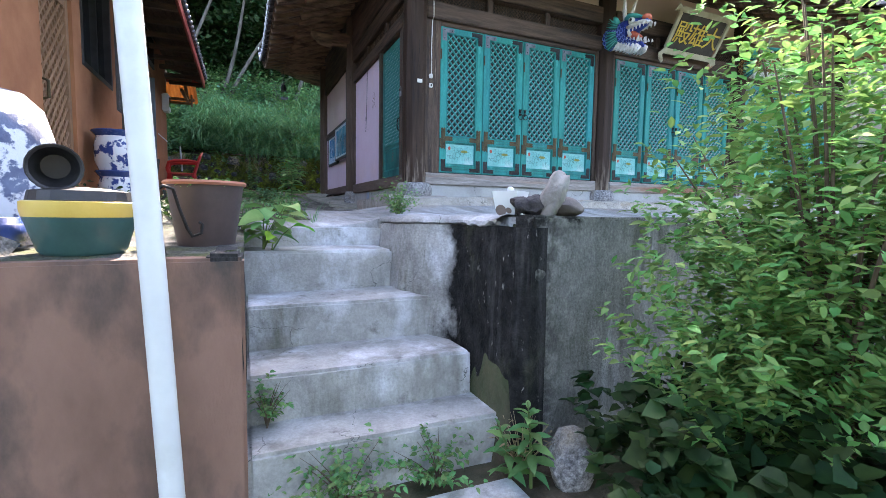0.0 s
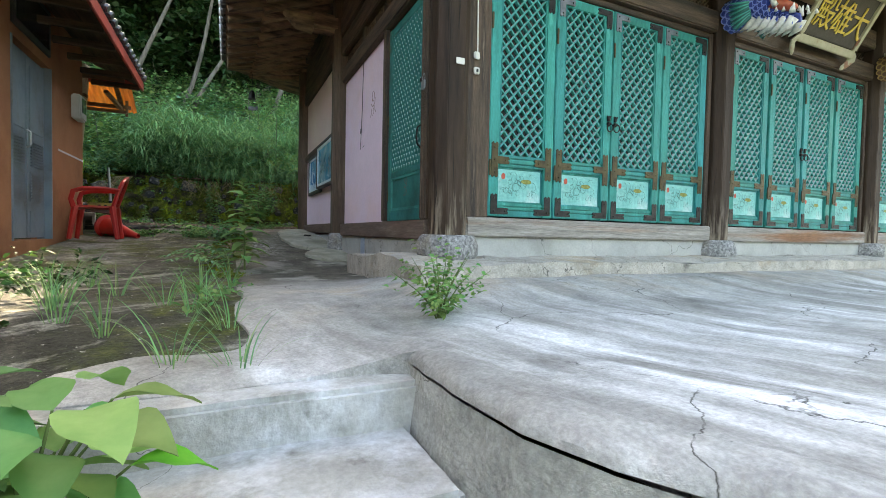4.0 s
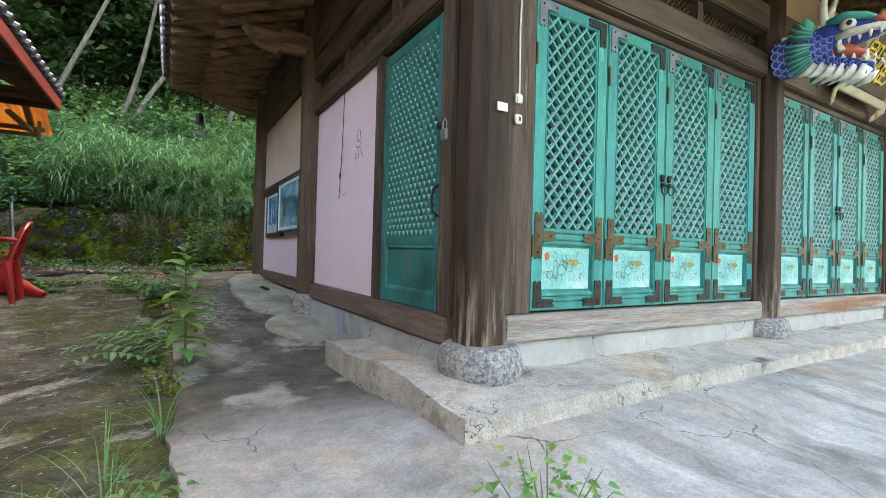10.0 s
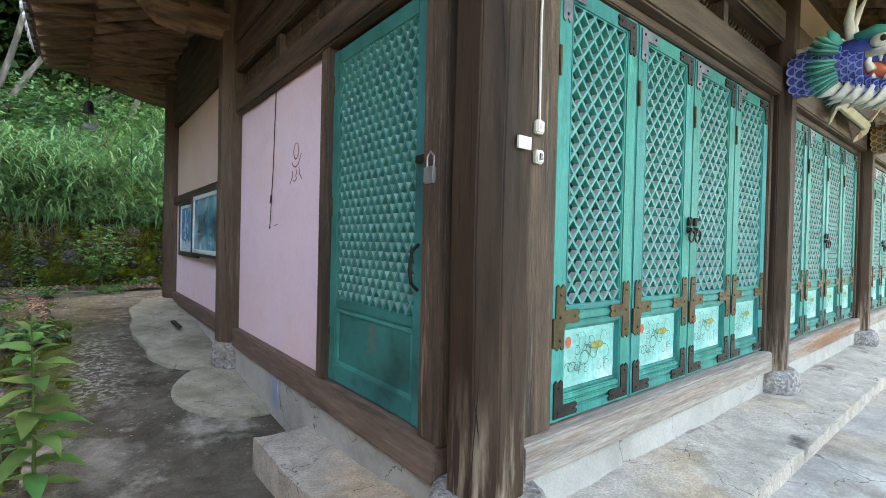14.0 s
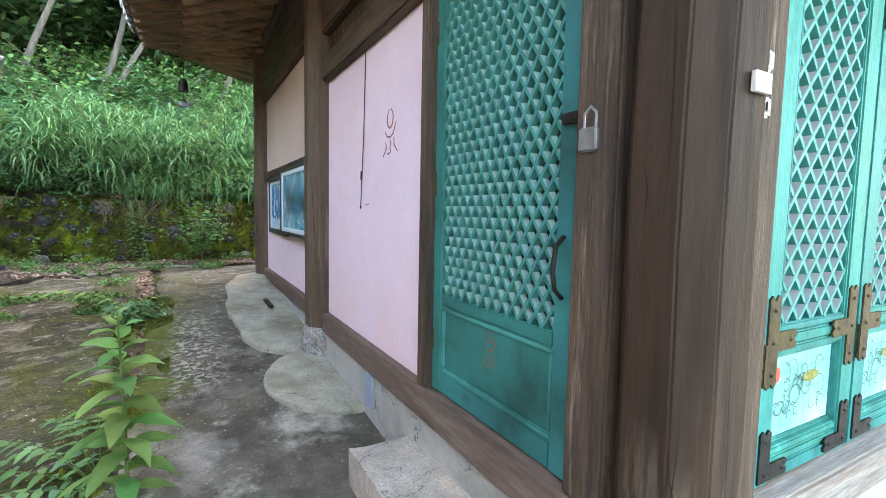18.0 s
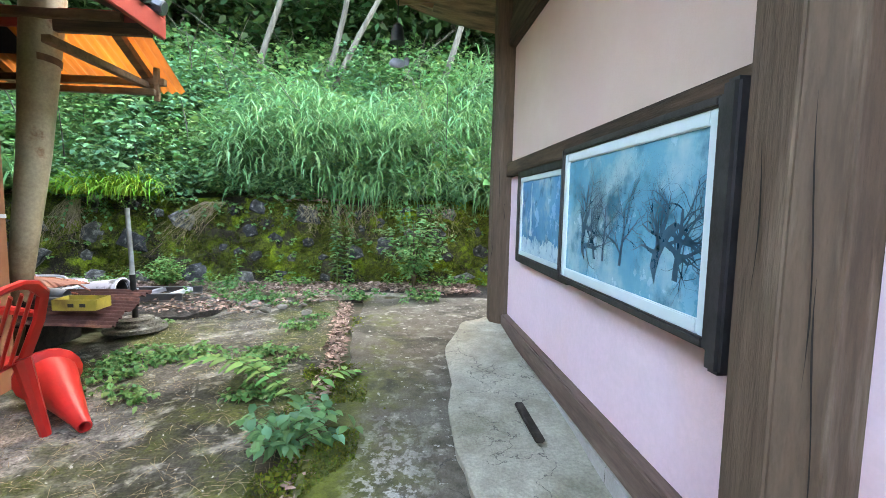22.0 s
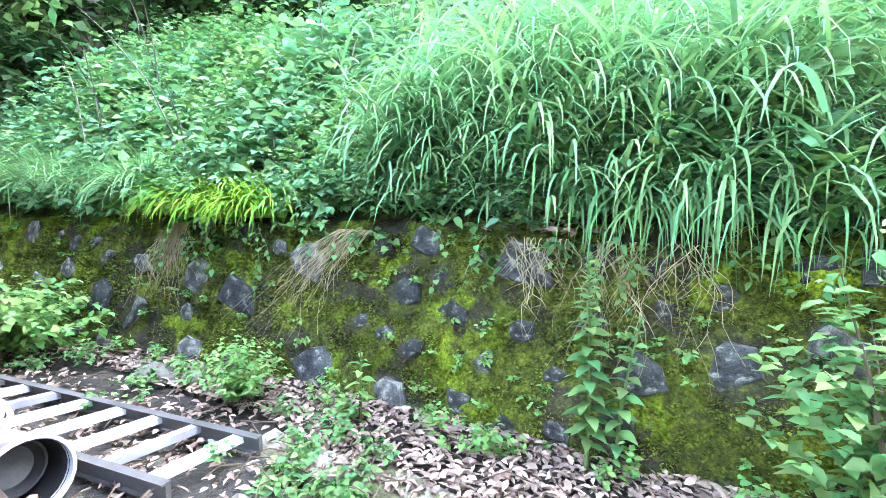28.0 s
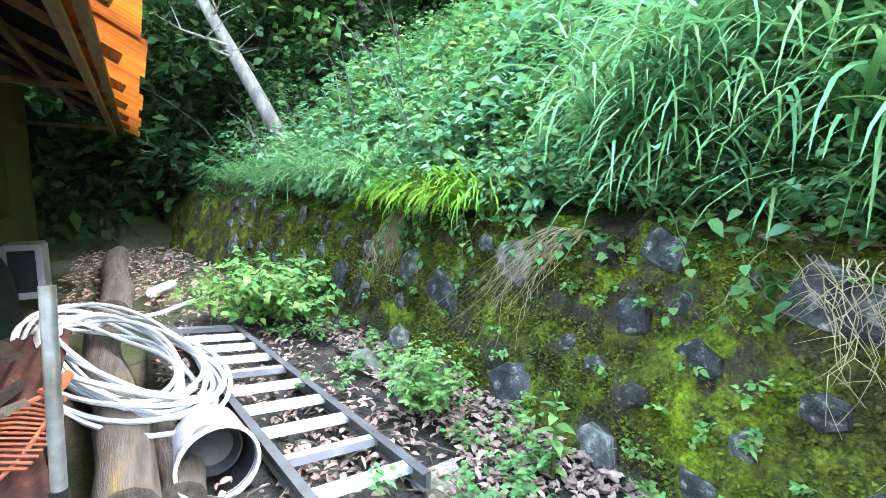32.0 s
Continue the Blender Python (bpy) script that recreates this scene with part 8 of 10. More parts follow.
for a, b, r in (((-1.55, 12.0, 2.24), (-1.85, 12.08, 2.26), 0.04), ((-1.5, 11.84, 2.22), (-1.78, 11.9, 2.22), 0.032), ((-1.47, 11.92, 2.2), (-1.7, 11.97, 2.2), 0.025)):
    tube = bmesh.new()
    bm_tube(tube, [a, b], r, 14, False)
    bm_tube(tube, [a, b], r * 0.8, 14, False)
    tagged(obj("pipe_offcut", tube, GREYP_DARK if r < 0.04 else GREYP, True), "short grey plastic pipe offcut", "pipe", "pipe offcuts")
YELLOW_P = mat("dirty_yellow_plastic", (0.34, 0.27, 0.04), (0.46, 0.38, 0.07), 6.0, 0.5, bump=0.08, c3=(0.2, 0.15, 0.04), s3=5.0)
tray = thing("yellow_tray", "dirty yellow plastic tray on the rusty sheet", "tray", (-1.28, 11.76, 2.2))
box("tray_base", (-1.42, 11.68, 2.19), (-1.14, 11.84, 2.20), YELLOW_P, 0.003, tray)
for a, b in (((-1.43, 11.67, 2.19), (-1.13, 11.68, 2.27)), ((-1.43, 11.84, 2.19), (-1.13, 11.85, 2.27)), ((-1.43, 11.681, 2.19), (-1.42, 11.839, 2.27)), ((-1.14, 11.681, 2.19), (-1.13, 11.839, 2.27))):
    box("tray_side", a, b, YELLOW_P, 0.003, tray)
for x in (-1.32, -1.24):
    box("print_bar", (x, 11.6675, 2.215), (x + 0.04, 11.6695, 2.24), BLACKP, 0, tray, "dark illegible print")
bm = bm_tube(bmesh.new(), [(-5.7, 12.72, 1.97), (-6.1, 12.95, 1.97)], [0.055, 0.055], 14)
tagged(obj("pipe_offcut", bm, PVC, True), "white pipe offcut lying on fallen leaves", "pipe", "pipe offcuts")
appliance = thing("old_appliance", "white framed old appliance against the yellow wall", "appliance", (-6.4, 11.6, 1.9))
box("case", (-6.75, 11.4, 1.9), (-6.3, 11.75, 2.5), GREYP, 0.02, appliance)
box("door_pane", (-6.295, 11.46, 1.98), (-6.285, 11.69, 2.44), GLASS_DARK, 0.004, appliance)
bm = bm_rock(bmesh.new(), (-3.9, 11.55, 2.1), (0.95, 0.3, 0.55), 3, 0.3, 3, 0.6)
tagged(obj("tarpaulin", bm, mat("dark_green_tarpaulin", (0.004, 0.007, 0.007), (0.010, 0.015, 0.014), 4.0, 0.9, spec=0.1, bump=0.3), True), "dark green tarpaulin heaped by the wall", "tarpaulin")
# Added black heaps: the pile's deep shade is put into their colour.
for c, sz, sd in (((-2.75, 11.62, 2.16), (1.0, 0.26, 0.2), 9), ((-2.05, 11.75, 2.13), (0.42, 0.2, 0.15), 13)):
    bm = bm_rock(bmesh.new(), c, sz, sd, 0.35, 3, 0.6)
    tagged(obj("tarpaulin", bm, LINING, True), "black heap added over the scrap pile, deep shade put into its colour", "tarpaulin", "tarpaulins")
bm = bmesh.new()
for k in range(24):
    x = -1.35 + 2.5 * k / 23
    c = (x, 13.74 - 0.12 * (k / 23) - 0.03 * math.sin(k * 0.6), 1.93)
    v = [bm.verts.new((c[0], c[1] + dy + 0.025 * noise.noise(Vector((x * 4, dy * 9, 1))), c[2] + dz)) for dy, dz in ((-0.13, -0.04), (-0.12, 0.008), (0.09, 0.012), (0.11, -0.04))]
    if k:
        for j in range(3):
            bm.faces.new((pv[j], v[j], v[j + 1], pv[j + 1]))
    pv = v
tagged(obj("kerb_strip", bm, KERB, True), "pale cement strip edging the court", "kerb", kind="structure")
for k in range(60):
    x, y = rnd.uniform(-1.9, 0.2), rnd.uniform(12.5, 13.6)
    if abs(x + 0.6) < 0.5 and y < 12.9:
        continue
    r = rnd.uniform(0.02, 0.055)
    tagged(obj("stone", bm_rock(bmesh.new(), (x, y, 1.90 + r * 0.3), (r * 1.3, r, r * 0.7), k, 0.25, 1), STONE_GREY, True), "small grey stone on the ground", "stone", "loose stones")
for x, y, r in ((-2.62, 13.95, 0.12), (-2.35, 14.05, 0.08)):
    tagged(obj("stone", bm_rock(bmesh.new(), (x, y, 1.95), (r * 1.3, r, r * 0.7), x, 0.2, 2), STONE_GREY, True), "rounded grey stone among dead leaves", "stone", "loose stones")

# ---- stones set in the mossy wall ----
def wall_bump(x, s):
    return 0.06 * noise.noise(Vector((x * 1.5, s * 2.2, 3))) + 0.04 * noise.noise(Vector((x * 5, s * 6, 8)))


STONES = []
for k in range(10):
    rk = random.Random(50 + k)
    n = rk.choice((5, 6, 6, 7))
    ring = [(rk.uniform(0.75, 1.12) * math.cos(6.283 * (j + rk.uniform(-0.25, 0.25)) / n), rk.uniform(0.75, 1.12) * math.sin(6.283 * (j + rk.uniform(-0.25, 0.25)) / n)) for j in range(n)]
    bm = bmesh.new()
    loops = []
    for scale, y in ((1.0, 0.6), (1.0, -0.35), (0.9, -0.75), (0.55, -0.9)):
        loops.append([bm.verts.new((a * scale + rk.uniform(-0.03, 0.03), y + rk.uniform(-0.14, 0.14), b * scale)) for a, b in ring])
    for p, q in zip(loops, loops[1:]):
        for j in range(n):
            bm.faces.new((p[j], p[(j + 1) % n], q[(j + 1) % n], q[j]))
    bm.faces.new(loops[-1])
    bmesh.ops.recalc_face_normals(bm, faces=bm.faces[:])
    me = bpy.data.meshes.new("wall_stone_block")
    bm.to_mesh(me)
    bm.free()
    me.materials.append(STONE)
    STONES.append(me)
PALE = []
for me in STONES:
    twin = me.copy()
    twin.materials.clear()
    twin.materials.append(STONE_PALE)
    PALE.append(twin)
placed = []
tries = 0
while len(placed) < 210 and tries < 9000:
    tries += 1
    x, z = rnd.uniform(-7.5, 3.6), 1.95 + 0.98 * rnd.random()
    sx = rnd.choice((0.09, 0.12, 0.15, 0.18, 0.2)) * rnd.uniform(0.85, 1.15)
    if any(abs(x - a) < (sx + c) * 1.12 and abs(z - b) < (sx + c) * 0.92 for a, b, c in placed):
        continue
    if noise.noise(Vector((x * 0.9, z * 1.6, 2))) < -0.16:
        continue
    placed.append((x, z, sx))
    s = (z - 1.85) / 1.22
    o = new("stone", (PALE if rnd.random() < (0.7 if x < -1.6 else 0.2) else STONES)[rnd.randrange(10)])
    o.matrix_world = (Matrix.Translation((x, float(wall_y(x)) + 0.38 * s - wall_bump(x, s) + rnd.uniform(0.005, 0.025), z))
                      @ pose(0, 0, 0, -18 + rnd.uniform(-8, 8), rnd.uniform(-40, 40), rnd.uniform(-8, 8)) @ Matrix.Diagonal((sx, 0.035, sx * rnd.uniform(0.65, 0.95), 1)))
    o.parent, o.matrix_parent_inverse = stone_wall, stone_wall.matrix_world.inverted()
# cushions of moss and tiny leaves standing out between the stones
MOSS_TUFT = mat("moss_tuft", (0.055, 0.072, 0.009), (0.17, 0.22, 0.017), 2.6, 0.95, bump=0.0, island=0.4, leaf=0.15)
n = 120000
px, pz = RNG.uniform(-6.5, 3.6, n), RNG.uniform(1.88, 2.98, n)
v = np.array([noise.noise(Vector((a * 1.4, b * 2.2, 7))) + 0.6 * noise.noise(Vector((a * 5, b * 6, 3))) for a, b in zip(px, pz)])
keep = v > RNG.uniform(-0.45, 0.1, n)
for a, b, c in placed:
    keep &= ((px - a) / c) ** 2 + ((pz - b) / c) ** 2 > 0.75
px, pz = px[keep], pz[keep]
s = (pz - 1.85) / 1.22
pb = np.array([wall_bump(a, b) for a, b in zip(px, s)])
m = len(px)
stuff("moss_cushion", diamonds(np.stack([px, wall_y(px) + 0.38 * s - pb + 0.004, pz], 1), np.stack([RNG.normal(0, 0.7, m), np.full(m, -0.8), RNG.normal(0.25, 0.6, m)], 1),
      RNG.uniform(0.01, 0.034, m), RNG.uniform(0.008, 0.022, m), 0.02), MOSS_TUFT, "cushions of bright moss on the stone wall", "moss")
# moss along both edges of the court gutter
p, v = patchy(scatter(26000, 0.36, 0.84, 8.5, 11.6), 2.2, 0.0, 17.0)
m = len(p)
stuff("gutter_moss", diamonds(np.column_stack([p, yard_z(p[:, 0], p[:, 1]) - np.where(p[:, 0] < 0.62, 0.034, 0.002)]), np.stack([RNG.normal(0, 0.7, m), RNG.normal(0, 0.7, m), RNG.uniform(0.3, 1.0, m)], 1),
      RNG.uniform(0.008, 0.022, m), RNG.uniform(0.007, 0.016, m), 0.01), MOSS_TUFT, "bright green moss along the gutter of the court", "moss")

n = 9000
px, py = RNG.uniform(0.28, 0.98, n), RNG.uniform(7.0, 12.8, n)
v = np.array([noise.noise(Vector((a * 3.0, b * 1.3, 17))) + 0.5 * noise.noise(Vector((a * 9, b * 9, 5))) for a, b in zip(px, py)])
keep = v > 0.12 + 0.9 * np.abs(px - 0.66)
px, py = px[keep], py[keep]
m = len(px)
stuff("gutter_moss", diamonds(np.stack([px, py, yard_z(px, py) - 0.022], 1), np.stack([RNG.normal(0, 0.7, m), RNG.normal(0, 0.7, m), np.full(m, 0.6)], 1), RNG.uniform(0.015, 0.04, m),
      RNG.uniform(0.012, 0.03, m), 0.02), MOSS_TUFT, "bright moss along the edge of the path", "moss")

# ---- terrace pots, pipe, rocks ----
pipe = thing("drain_pipe", "white plastic drain pipe standing in front of the terrace wall", "pipe", (-0.3, 2.12, 0))
part("tube", bm_tube(bmesh.new(), [(-0.275, 2.12, -0.05), (-0.33, 2.12, 1.2), (-0.43, 2.12, 3.2)], 0.047, 18), PVC, pipe, smooth=True)
CHINA = mat("blue_white_china", (0.60, 0.64, 0.70), (0.70, 0.73, 0.78), 5.0, 0.25, bump=0, c3=(0.03, 0.06, 0.22), s3=9.0, cut=(0.52, 0.56))
CHINA_BLUE = mat("blue_china_band", (0.03, 0.06, 0.20), (0.05, 0.09, 0.28), 9.0, 0.25, bump=0)
POT_BROWN = mat("dark_brown_plastic_pot", (0.045, 0.03, 0.027), (0.075, 0.05, 0.045), 5.0, 0.5, bump=0.06)
TERRA = mat("terracotta_rim", (0.33, 0.12, 0.07), (0.42, 0.17, 0.10), 6.0, 0.7, bump=0.08)
POT_GREEN = mat("green_glazed_pot", (0.03, 0.09, 0.085), (0.05, 0.13, 0.12), 5.0, 0.35, bump=0.05)
POT_YELLOW = mat("yellow_glaze_band", (0.62, 0.42, 0.08), (0.70, 0.50, 0.12), 5.0, 0.4, bump=0.05)

pot = thing("plant_pot", "dark brown plastic plant pot with small seedlings", "plant pot", (-0.2, 3.05, 1.27))
part("pot_body", bm_lathe(bmesh.new(), (-0.2, 3.05, 1.275), [(0.15, 0), (0.155, 0.02), (0.205, 0.36), (0.18, 0.36), (0.175, 0.33), (0.02, 0.33)], 24), POT_BROWN, pot, smooth=True)
part("rim", bm_tube(bmesh.new(), [(-0.2 + 0.208 * math.cos(a), 3.05 + 0.208 * math.sin(a), 1.64) for a in np.linspace(0, 6.283, 25)], 0.014, 6, False), TERRA, pot, "terracotta coloured rim", True)
p = scatter(50, -0.36, -0.04, 2.89, 3.21, lambda x, y: (x + 0.2) ** 2 + (y - 3.05) ** 2 < 0.03)
ob = new("seedlings", np_mesh("seedlings", *foliage(np.column_stack([p, np.full(len(p), 1.6)]), 0.06, 0.07, 4, 4, 0.03, 0.022), LEAF_BRIGHT))
ob.parent, ob.matrix_parent_inverse = pot, pot.matrix_world.inverted()
planter = thing("glazed_planter", "green glazed planter with a yellow band and dark soil", "plant pot", (-0.66, 2.62, 1.27))
part("pot_body", bm_lathe(bmesh.new(), (-0.68, 2.62, 1.28), [(0.15, 0), (0.17, 0.02), (0.215, 0.17)], 28), POT_GREEN, planter, smooth=True)
part("band", bm_lathe(bmesh.new(), (-0.68, 2.62, 1.28), [(0.216, 0.17), (0.222, 0.20), (0.222, 0.235), (0.21, 0.24)], 28), POT_YELLOW, planter, "yellow glazed band", True)
part("soil", bm_lathe(bmesh.new(), (-0.68, 2.62, 1.28), [(0.2, 0.242), (0.19, 0.285), (0.1, 0.3), (0.02, 0.305)], 20), BLACKP, planter)
bm = bm_lathe(bmesh.new(), (0, 0, 0), [(0.06, 0), (0.1, 0.16), (0.105, 0.16), (0.09, 0.15), (0.055, 0.02)], 20)
bmesh.ops.transform(bm, matrix=pose(-0.8, 2.72, 1.68, 95, 0, 15), verts=bm.verts[:])
tagged(obj("plant_pot", bm, BLACKP, True), "black plastic pot lying on the planter", "plant pot")
bm = bm_box(bmesh.new(), (-1.6, 2.6, 1.3), (-0.95, 3.0, 1.44), 0.03)
tagged(obj("plastic_tray", bm, CHINA_BLUE, True), "dull blue plastic tray stacked on the terrace", "tray")
bm = bm_rock(bmesh.new(), (-1.35, 2.55, 1.33), (0.4, 0.2, 0.1), 5, 0.2, 2, 0.5)
tagged(obj("stone", bm, GRANITE, True), "grey flat stone on the terrace wall", "stone")
for k, (r0, z0) in enumerate(((0.2, 1.43), (0.22, 1.86))):
    st = thing("china_stool", "blue and white china garden stool, stacked", "china stool", (-1.15, 5.75, z0), "china stools")
    hh = 0.43 if k == 0 else 0.4
    part("stool_body", bm_lathe(bmesh.new(), (-1.15, 5.75, z0), [(r0 * 0.85, 0), (r0, hh * 0.25), (r0 * 1.02, hh * 0.6), (r0 * 0.92, hh * 0.85)], 26), CHINA, st, smooth=True)
    part("rim", bm_lathe(bmesh.new(), (-1.15, 5.75, z0 + hh * 0.85), [(r0 * 0.93, 0), (r0 * 1.12, hh * 0.12), (r0 * 1.1, hh * 0.145), (r0 * 0.5, hh * 0.145)], 26), CHINA_BLUE, st, "dark blue patterned rim", True)
bm = bm_rock(bmesh.new(), (-1.38, 3.5, 1.62), (0.42, 0.5, 0.62), 8, 0.12, 3, 0.45)
tagged(obj("covered_scooter", bm, mat("blue_white_camouflage_tarp", (0.05, 0.07, 0.14), (0.12, 0.16, 0.26), 9.0, 0.7, bump=0.2, c3=(0.55, 0.60, 0.66), s3=7.0, cut=(0.5, 0.54)), True),
       "blue and white patterned tarpaulin over a scooter", "tarpaulin")
def broad_plant(label, at, h, n, L, W, material, lean):
    """A few stems with broad flat leaves spread round them."""
    t = thing("broad_leaf_plant", label, "plant", at)
    k = np.arange(n)
    u = 0.3 + 0.7 * (k / max(1, n - 1))
    an = k * 2.4 + at[0] * 9
    foot = np.array(at) + np.stack([lean[0] * u + 0.1 * np.cos(an) * u, lean[1] * u + 0.1 * np.sin(an) * u, h * u], 1)
    size = L * RNG.uniform(0.75, 1.1, n)
    ob = new("leaves", np_mesh("leaves", *broad_leaf_arrays(foot, np.stack([np.cos(an), np.sin(an) - 0.25, RNG.uniform(-0.05, 0.4, n)], 1), size, size * W / L, 0.35), material))
    ob.parent, ob.matrix_parent_inverse = t, t.matrix_world.inverted()
    for i in range(0, n, 2):
        part("stem", bm_tube(bmesh.new(), [at, tuple((np.array(at) + foot[i]) / 2 + (0, 0, 0.03)), tuple(foot[i])], [0.006, 0.005, 0.003], 5), STEM, t)
    return t


broad_plant("broad-leaved plant growing at the top of the steps", (0.14, 3.9, 1.17), 0.36, 22, 0.2, 0.125, LEAF_BRIGHT, (0.1, -0.1))
broad_plant("broad-leaved plant growing at the top of the steps", (0.0, 4.0, 1.2), 0.32, 18, 0.19, 0.115, LEAF, (-0.08, -0.06))
broad_plant("yellowing leaves on a broad-leaved plant", (0.2, 3.82, 1.17), 0.2, 3, 0.19, 0.13, LEAF_YELLOW, (0.06, -0.08))
shrub("weed_clump", "small weeds at the foot of the steps", (0.45, 2.22, 0.0), 0.42, 0.36, 46, 10, 0.045, 0.026, LEAF, category="weed")
shrub("weed_clump", "small weeds at the foot of the steps", (0.95, 2.2, 0.0), 0.32, 0.34, 36, 10, 0.045, 0.026, LEAF, category="weed")
shrub("weed_clump", "weeds in the corner of a step", (0.1, 2.62, 0.3), 0.16, 0.3, 18, 9, 0.045, 0.026, LEAF, category="weed")
tall_weed("leafy weed beside the steps", (1.42, 2.02, 0.0), 0.5, 26, 0.17, 0.06, LEAF, (-0.05, -0.02))
tall_weed("leafy weed beside the steps", (1.34, 2.1, 0.0), 0.36, 20, 0.15, 0.055, LEAF, (-0.08, 0.02))
shrub("dry_weed", "dry tangled weed stalks beside the steps", (1.42, 2.12, 0.0), 0.25, 0.4, 10, 6, 0.05, 0.012, DRY, DRY, category="weed", stems=30)
tagged(obj("stone", bm_rock(bmesh.new(), (1.66, 1.98, 0.12), (0.14, 0.12, 0.2), 31, 0.15, 2), GRANITE, True), "pale stone beside the steps", "stone")
box("path_slab", (0.55, -0.6, -0.02), (1.35, 2.12, 0.03), STEP_CONCRETE, 0.012)
tagged(bpy.data.objects["path_slab"], "concrete path slab below the steps", "paving", kind="structure")

ROCK_BROWN = mat("brown_smooth_rock", (0.11, 0.085, 0.07), (0.19, 0.15, 0.125), 5.0, 0.6, bump=0.2, c3=(0.07, 0.055, 0.045), s3=2.0)
white_pot = thing("square_planter", "white square planter with brown painted rocks on the yard edge", "plant pot", (1.58, 2.62, 1.475))
bm = bmesh.new()
lo = [bm.verts.new((1.58 + 0.075 * a, 2.62 + 0.075 * b, 1.475)) for a, b in ((-1, -1), (1, -1), (1, 1), (-1, 1))]
hi = [bm.verts.new((1.58 + 0.105 * a, 2.62 + 0.105 * b, 1.65)) for a, b in ((-1, -1), (1, -1), (1, 1), (-1, 1))]
inn = [bm.verts.new((1.58 + 0.09 * a, 2.62 + 0.09 * b, 1.65)) for a, b in ((-1, -1), (1, -1), (1, 1), (-1, 1))]
bot = [bm.verts.new((1.58 + 0.085 * a, 2.62 + 0.085 * b, 1.62)) for a, b in ((-1, -1), (1, -1), (1, 1), (-1, 1))]
for i in range(4):
    j = (i + 1) % 4
    bm.faces.new((lo[i], lo[j], hi[j], hi[i]))
    bm.faces.new((hi[i], hi[j], inn[j], inn[i]))
    bm.faces.new((inn[i], inn[j], bot[j], bot[i]))
bm.faces.new(lo[::-1])
bm.faces.new(bot)
PM = pose(1.535, 2.50, 0.28, 0, 0, 32) @ Matrix.Diagonal((0.82, 0.82, 0.82, 1)) @ Matrix.Translation((-1.58, -2.62, 0))
bmesh.ops.transform(bm, matrix=PM, verts=bm.verts[:])
part("pot_body", bm, PVC, white_pot)
part("pebble", bm_rock(bmesh.new(), (1.53, 2.49, 1.635), (0.024, 0.024, 0.028), 2, 0.1, 2), TILE_END, white_pot, "white pebble", True)
for dx, r in ((-0.03, 0.042), (0.035, 0.022)):
    bm = bmesh.new()
    bm.faces.new([bm.verts.new((1.58 + dx + r * math.cos(a) * 1.1, 2.545 - 0.012 * (1 + math.sin(a)) - 0.006, 1.505 + r * math.sin(a))) for a in np.linspace(0, 6.1, 11)])
    twin = bm.copy()
    bmesh.ops.transform(bm, matrix=PM, verts=bm.verts[:])
    part("painted_rock", bm, ROCK_BROWN, white_pot, "brown rock painted on the pot")
    bmesh.ops.transform(twin, matrix=PM @ Matrix.Translation((1.58, 2.62, 0)) @ pose(0, 0, 0, 0, 0, -90) @ Matrix.Translation((-1.58, -2.62, 0)), verts=twin.verts[:])
    part("painted_rock", twin, ROCK_BROWN, white_pot, "brown rock painted on the pot")
ROCK_DARK = mat("dark_lava_rock", (0.02, 0.018, 0.018), (0.07, 0.06, 0.058), 14.0, 0.9, bump=1.0, bscale=30)
ROCK_PALE = mat("pale_rough_rock", (0.24, 0.22, 0.19), (0.42, 0.39, 0.34), 7.0, 0.85, bump=0.6, bscale=26, c3=(0.14, 0.12, 0.10), s3=3.0)
tagged(obj("rock", bm_rock(bmesh.new(), (1.585, 2.36, 1.54), (0.105, 0.08, 0.065), 41, 0.3, 3), ROCK_DARK, True), "dark pitted rock on the retaining wall", "rock", "display rocks")
bm = bm_rock(bmesh.new(), (0, 0, 0), (0.075, 0.06, 0.17), 43, 0.24, 3)
bmesh.ops.transform(bm, matrix=pose(1.71, 2.30, 1.60, 0, 30, 0), verts=bm.verts[:])
tagged(obj("rock", bm, ROCK_PALE, True), "pale upright rock leaning on other rocks", "rock", "display rocks")
tagged(obj("rock", bm_rock(bmesh.new(), (1.82, 2.32, 1.535), (0.12, 0.08, 0.062), 47, 0.14, 3), ROCK_BROWN, True), "smooth brown rock on the retaining wall", "rock", "display rocks")

# ---- framed pictures on the side wall ----
SKYBLUE = mat("blue_printed_picture", (0.04, 0.24, 0.52), (0.14, 0.42, 0.66), 2.2, 0.25, bump=0, c3=(0.42, 0.62, 0.74), s3=4.5, cut=(0.52, 0.66), c4=(0.03, 0.13, 0.24), s4=6.0, cut4=(0.54, 0.66), detail=9.0)
FOAM = mat("pale_printed_water", (0.40, 0.62, 0.74), (0.56, 0.74, 0.82), 9.0, 0.3, bump=0, c3=(0.16, 0.40, 0.58), s3=7.0, cut=(0.5, 0.62), detail=9.0)
TEALPRINT = mat("teal_misty_print", (0.08, 0.34, 0.50), (0.18, 0.47, 0.60), 2.0, 0.25, bump=0, c3=(0.40, 0.58, 0.62), s3=2.0, cut=(0.48, 0.66), c4=(0.06, 0.22, 0.30), s4=5.0, cut4=(0.54, 0.68), detail=9.0)
INKBLUE = mat("dark_blue_tree_ink", (0.02, 0.08, 0.13), (0.04, 0.13, 0.19), 8.0, 0.3, bump=0)
MOUNT = mat("pale_picture_mount", (0.55, 0.70, 0.74), (0.62, 0.75, 0.78), 3.0, 0.5, bump=0.02)


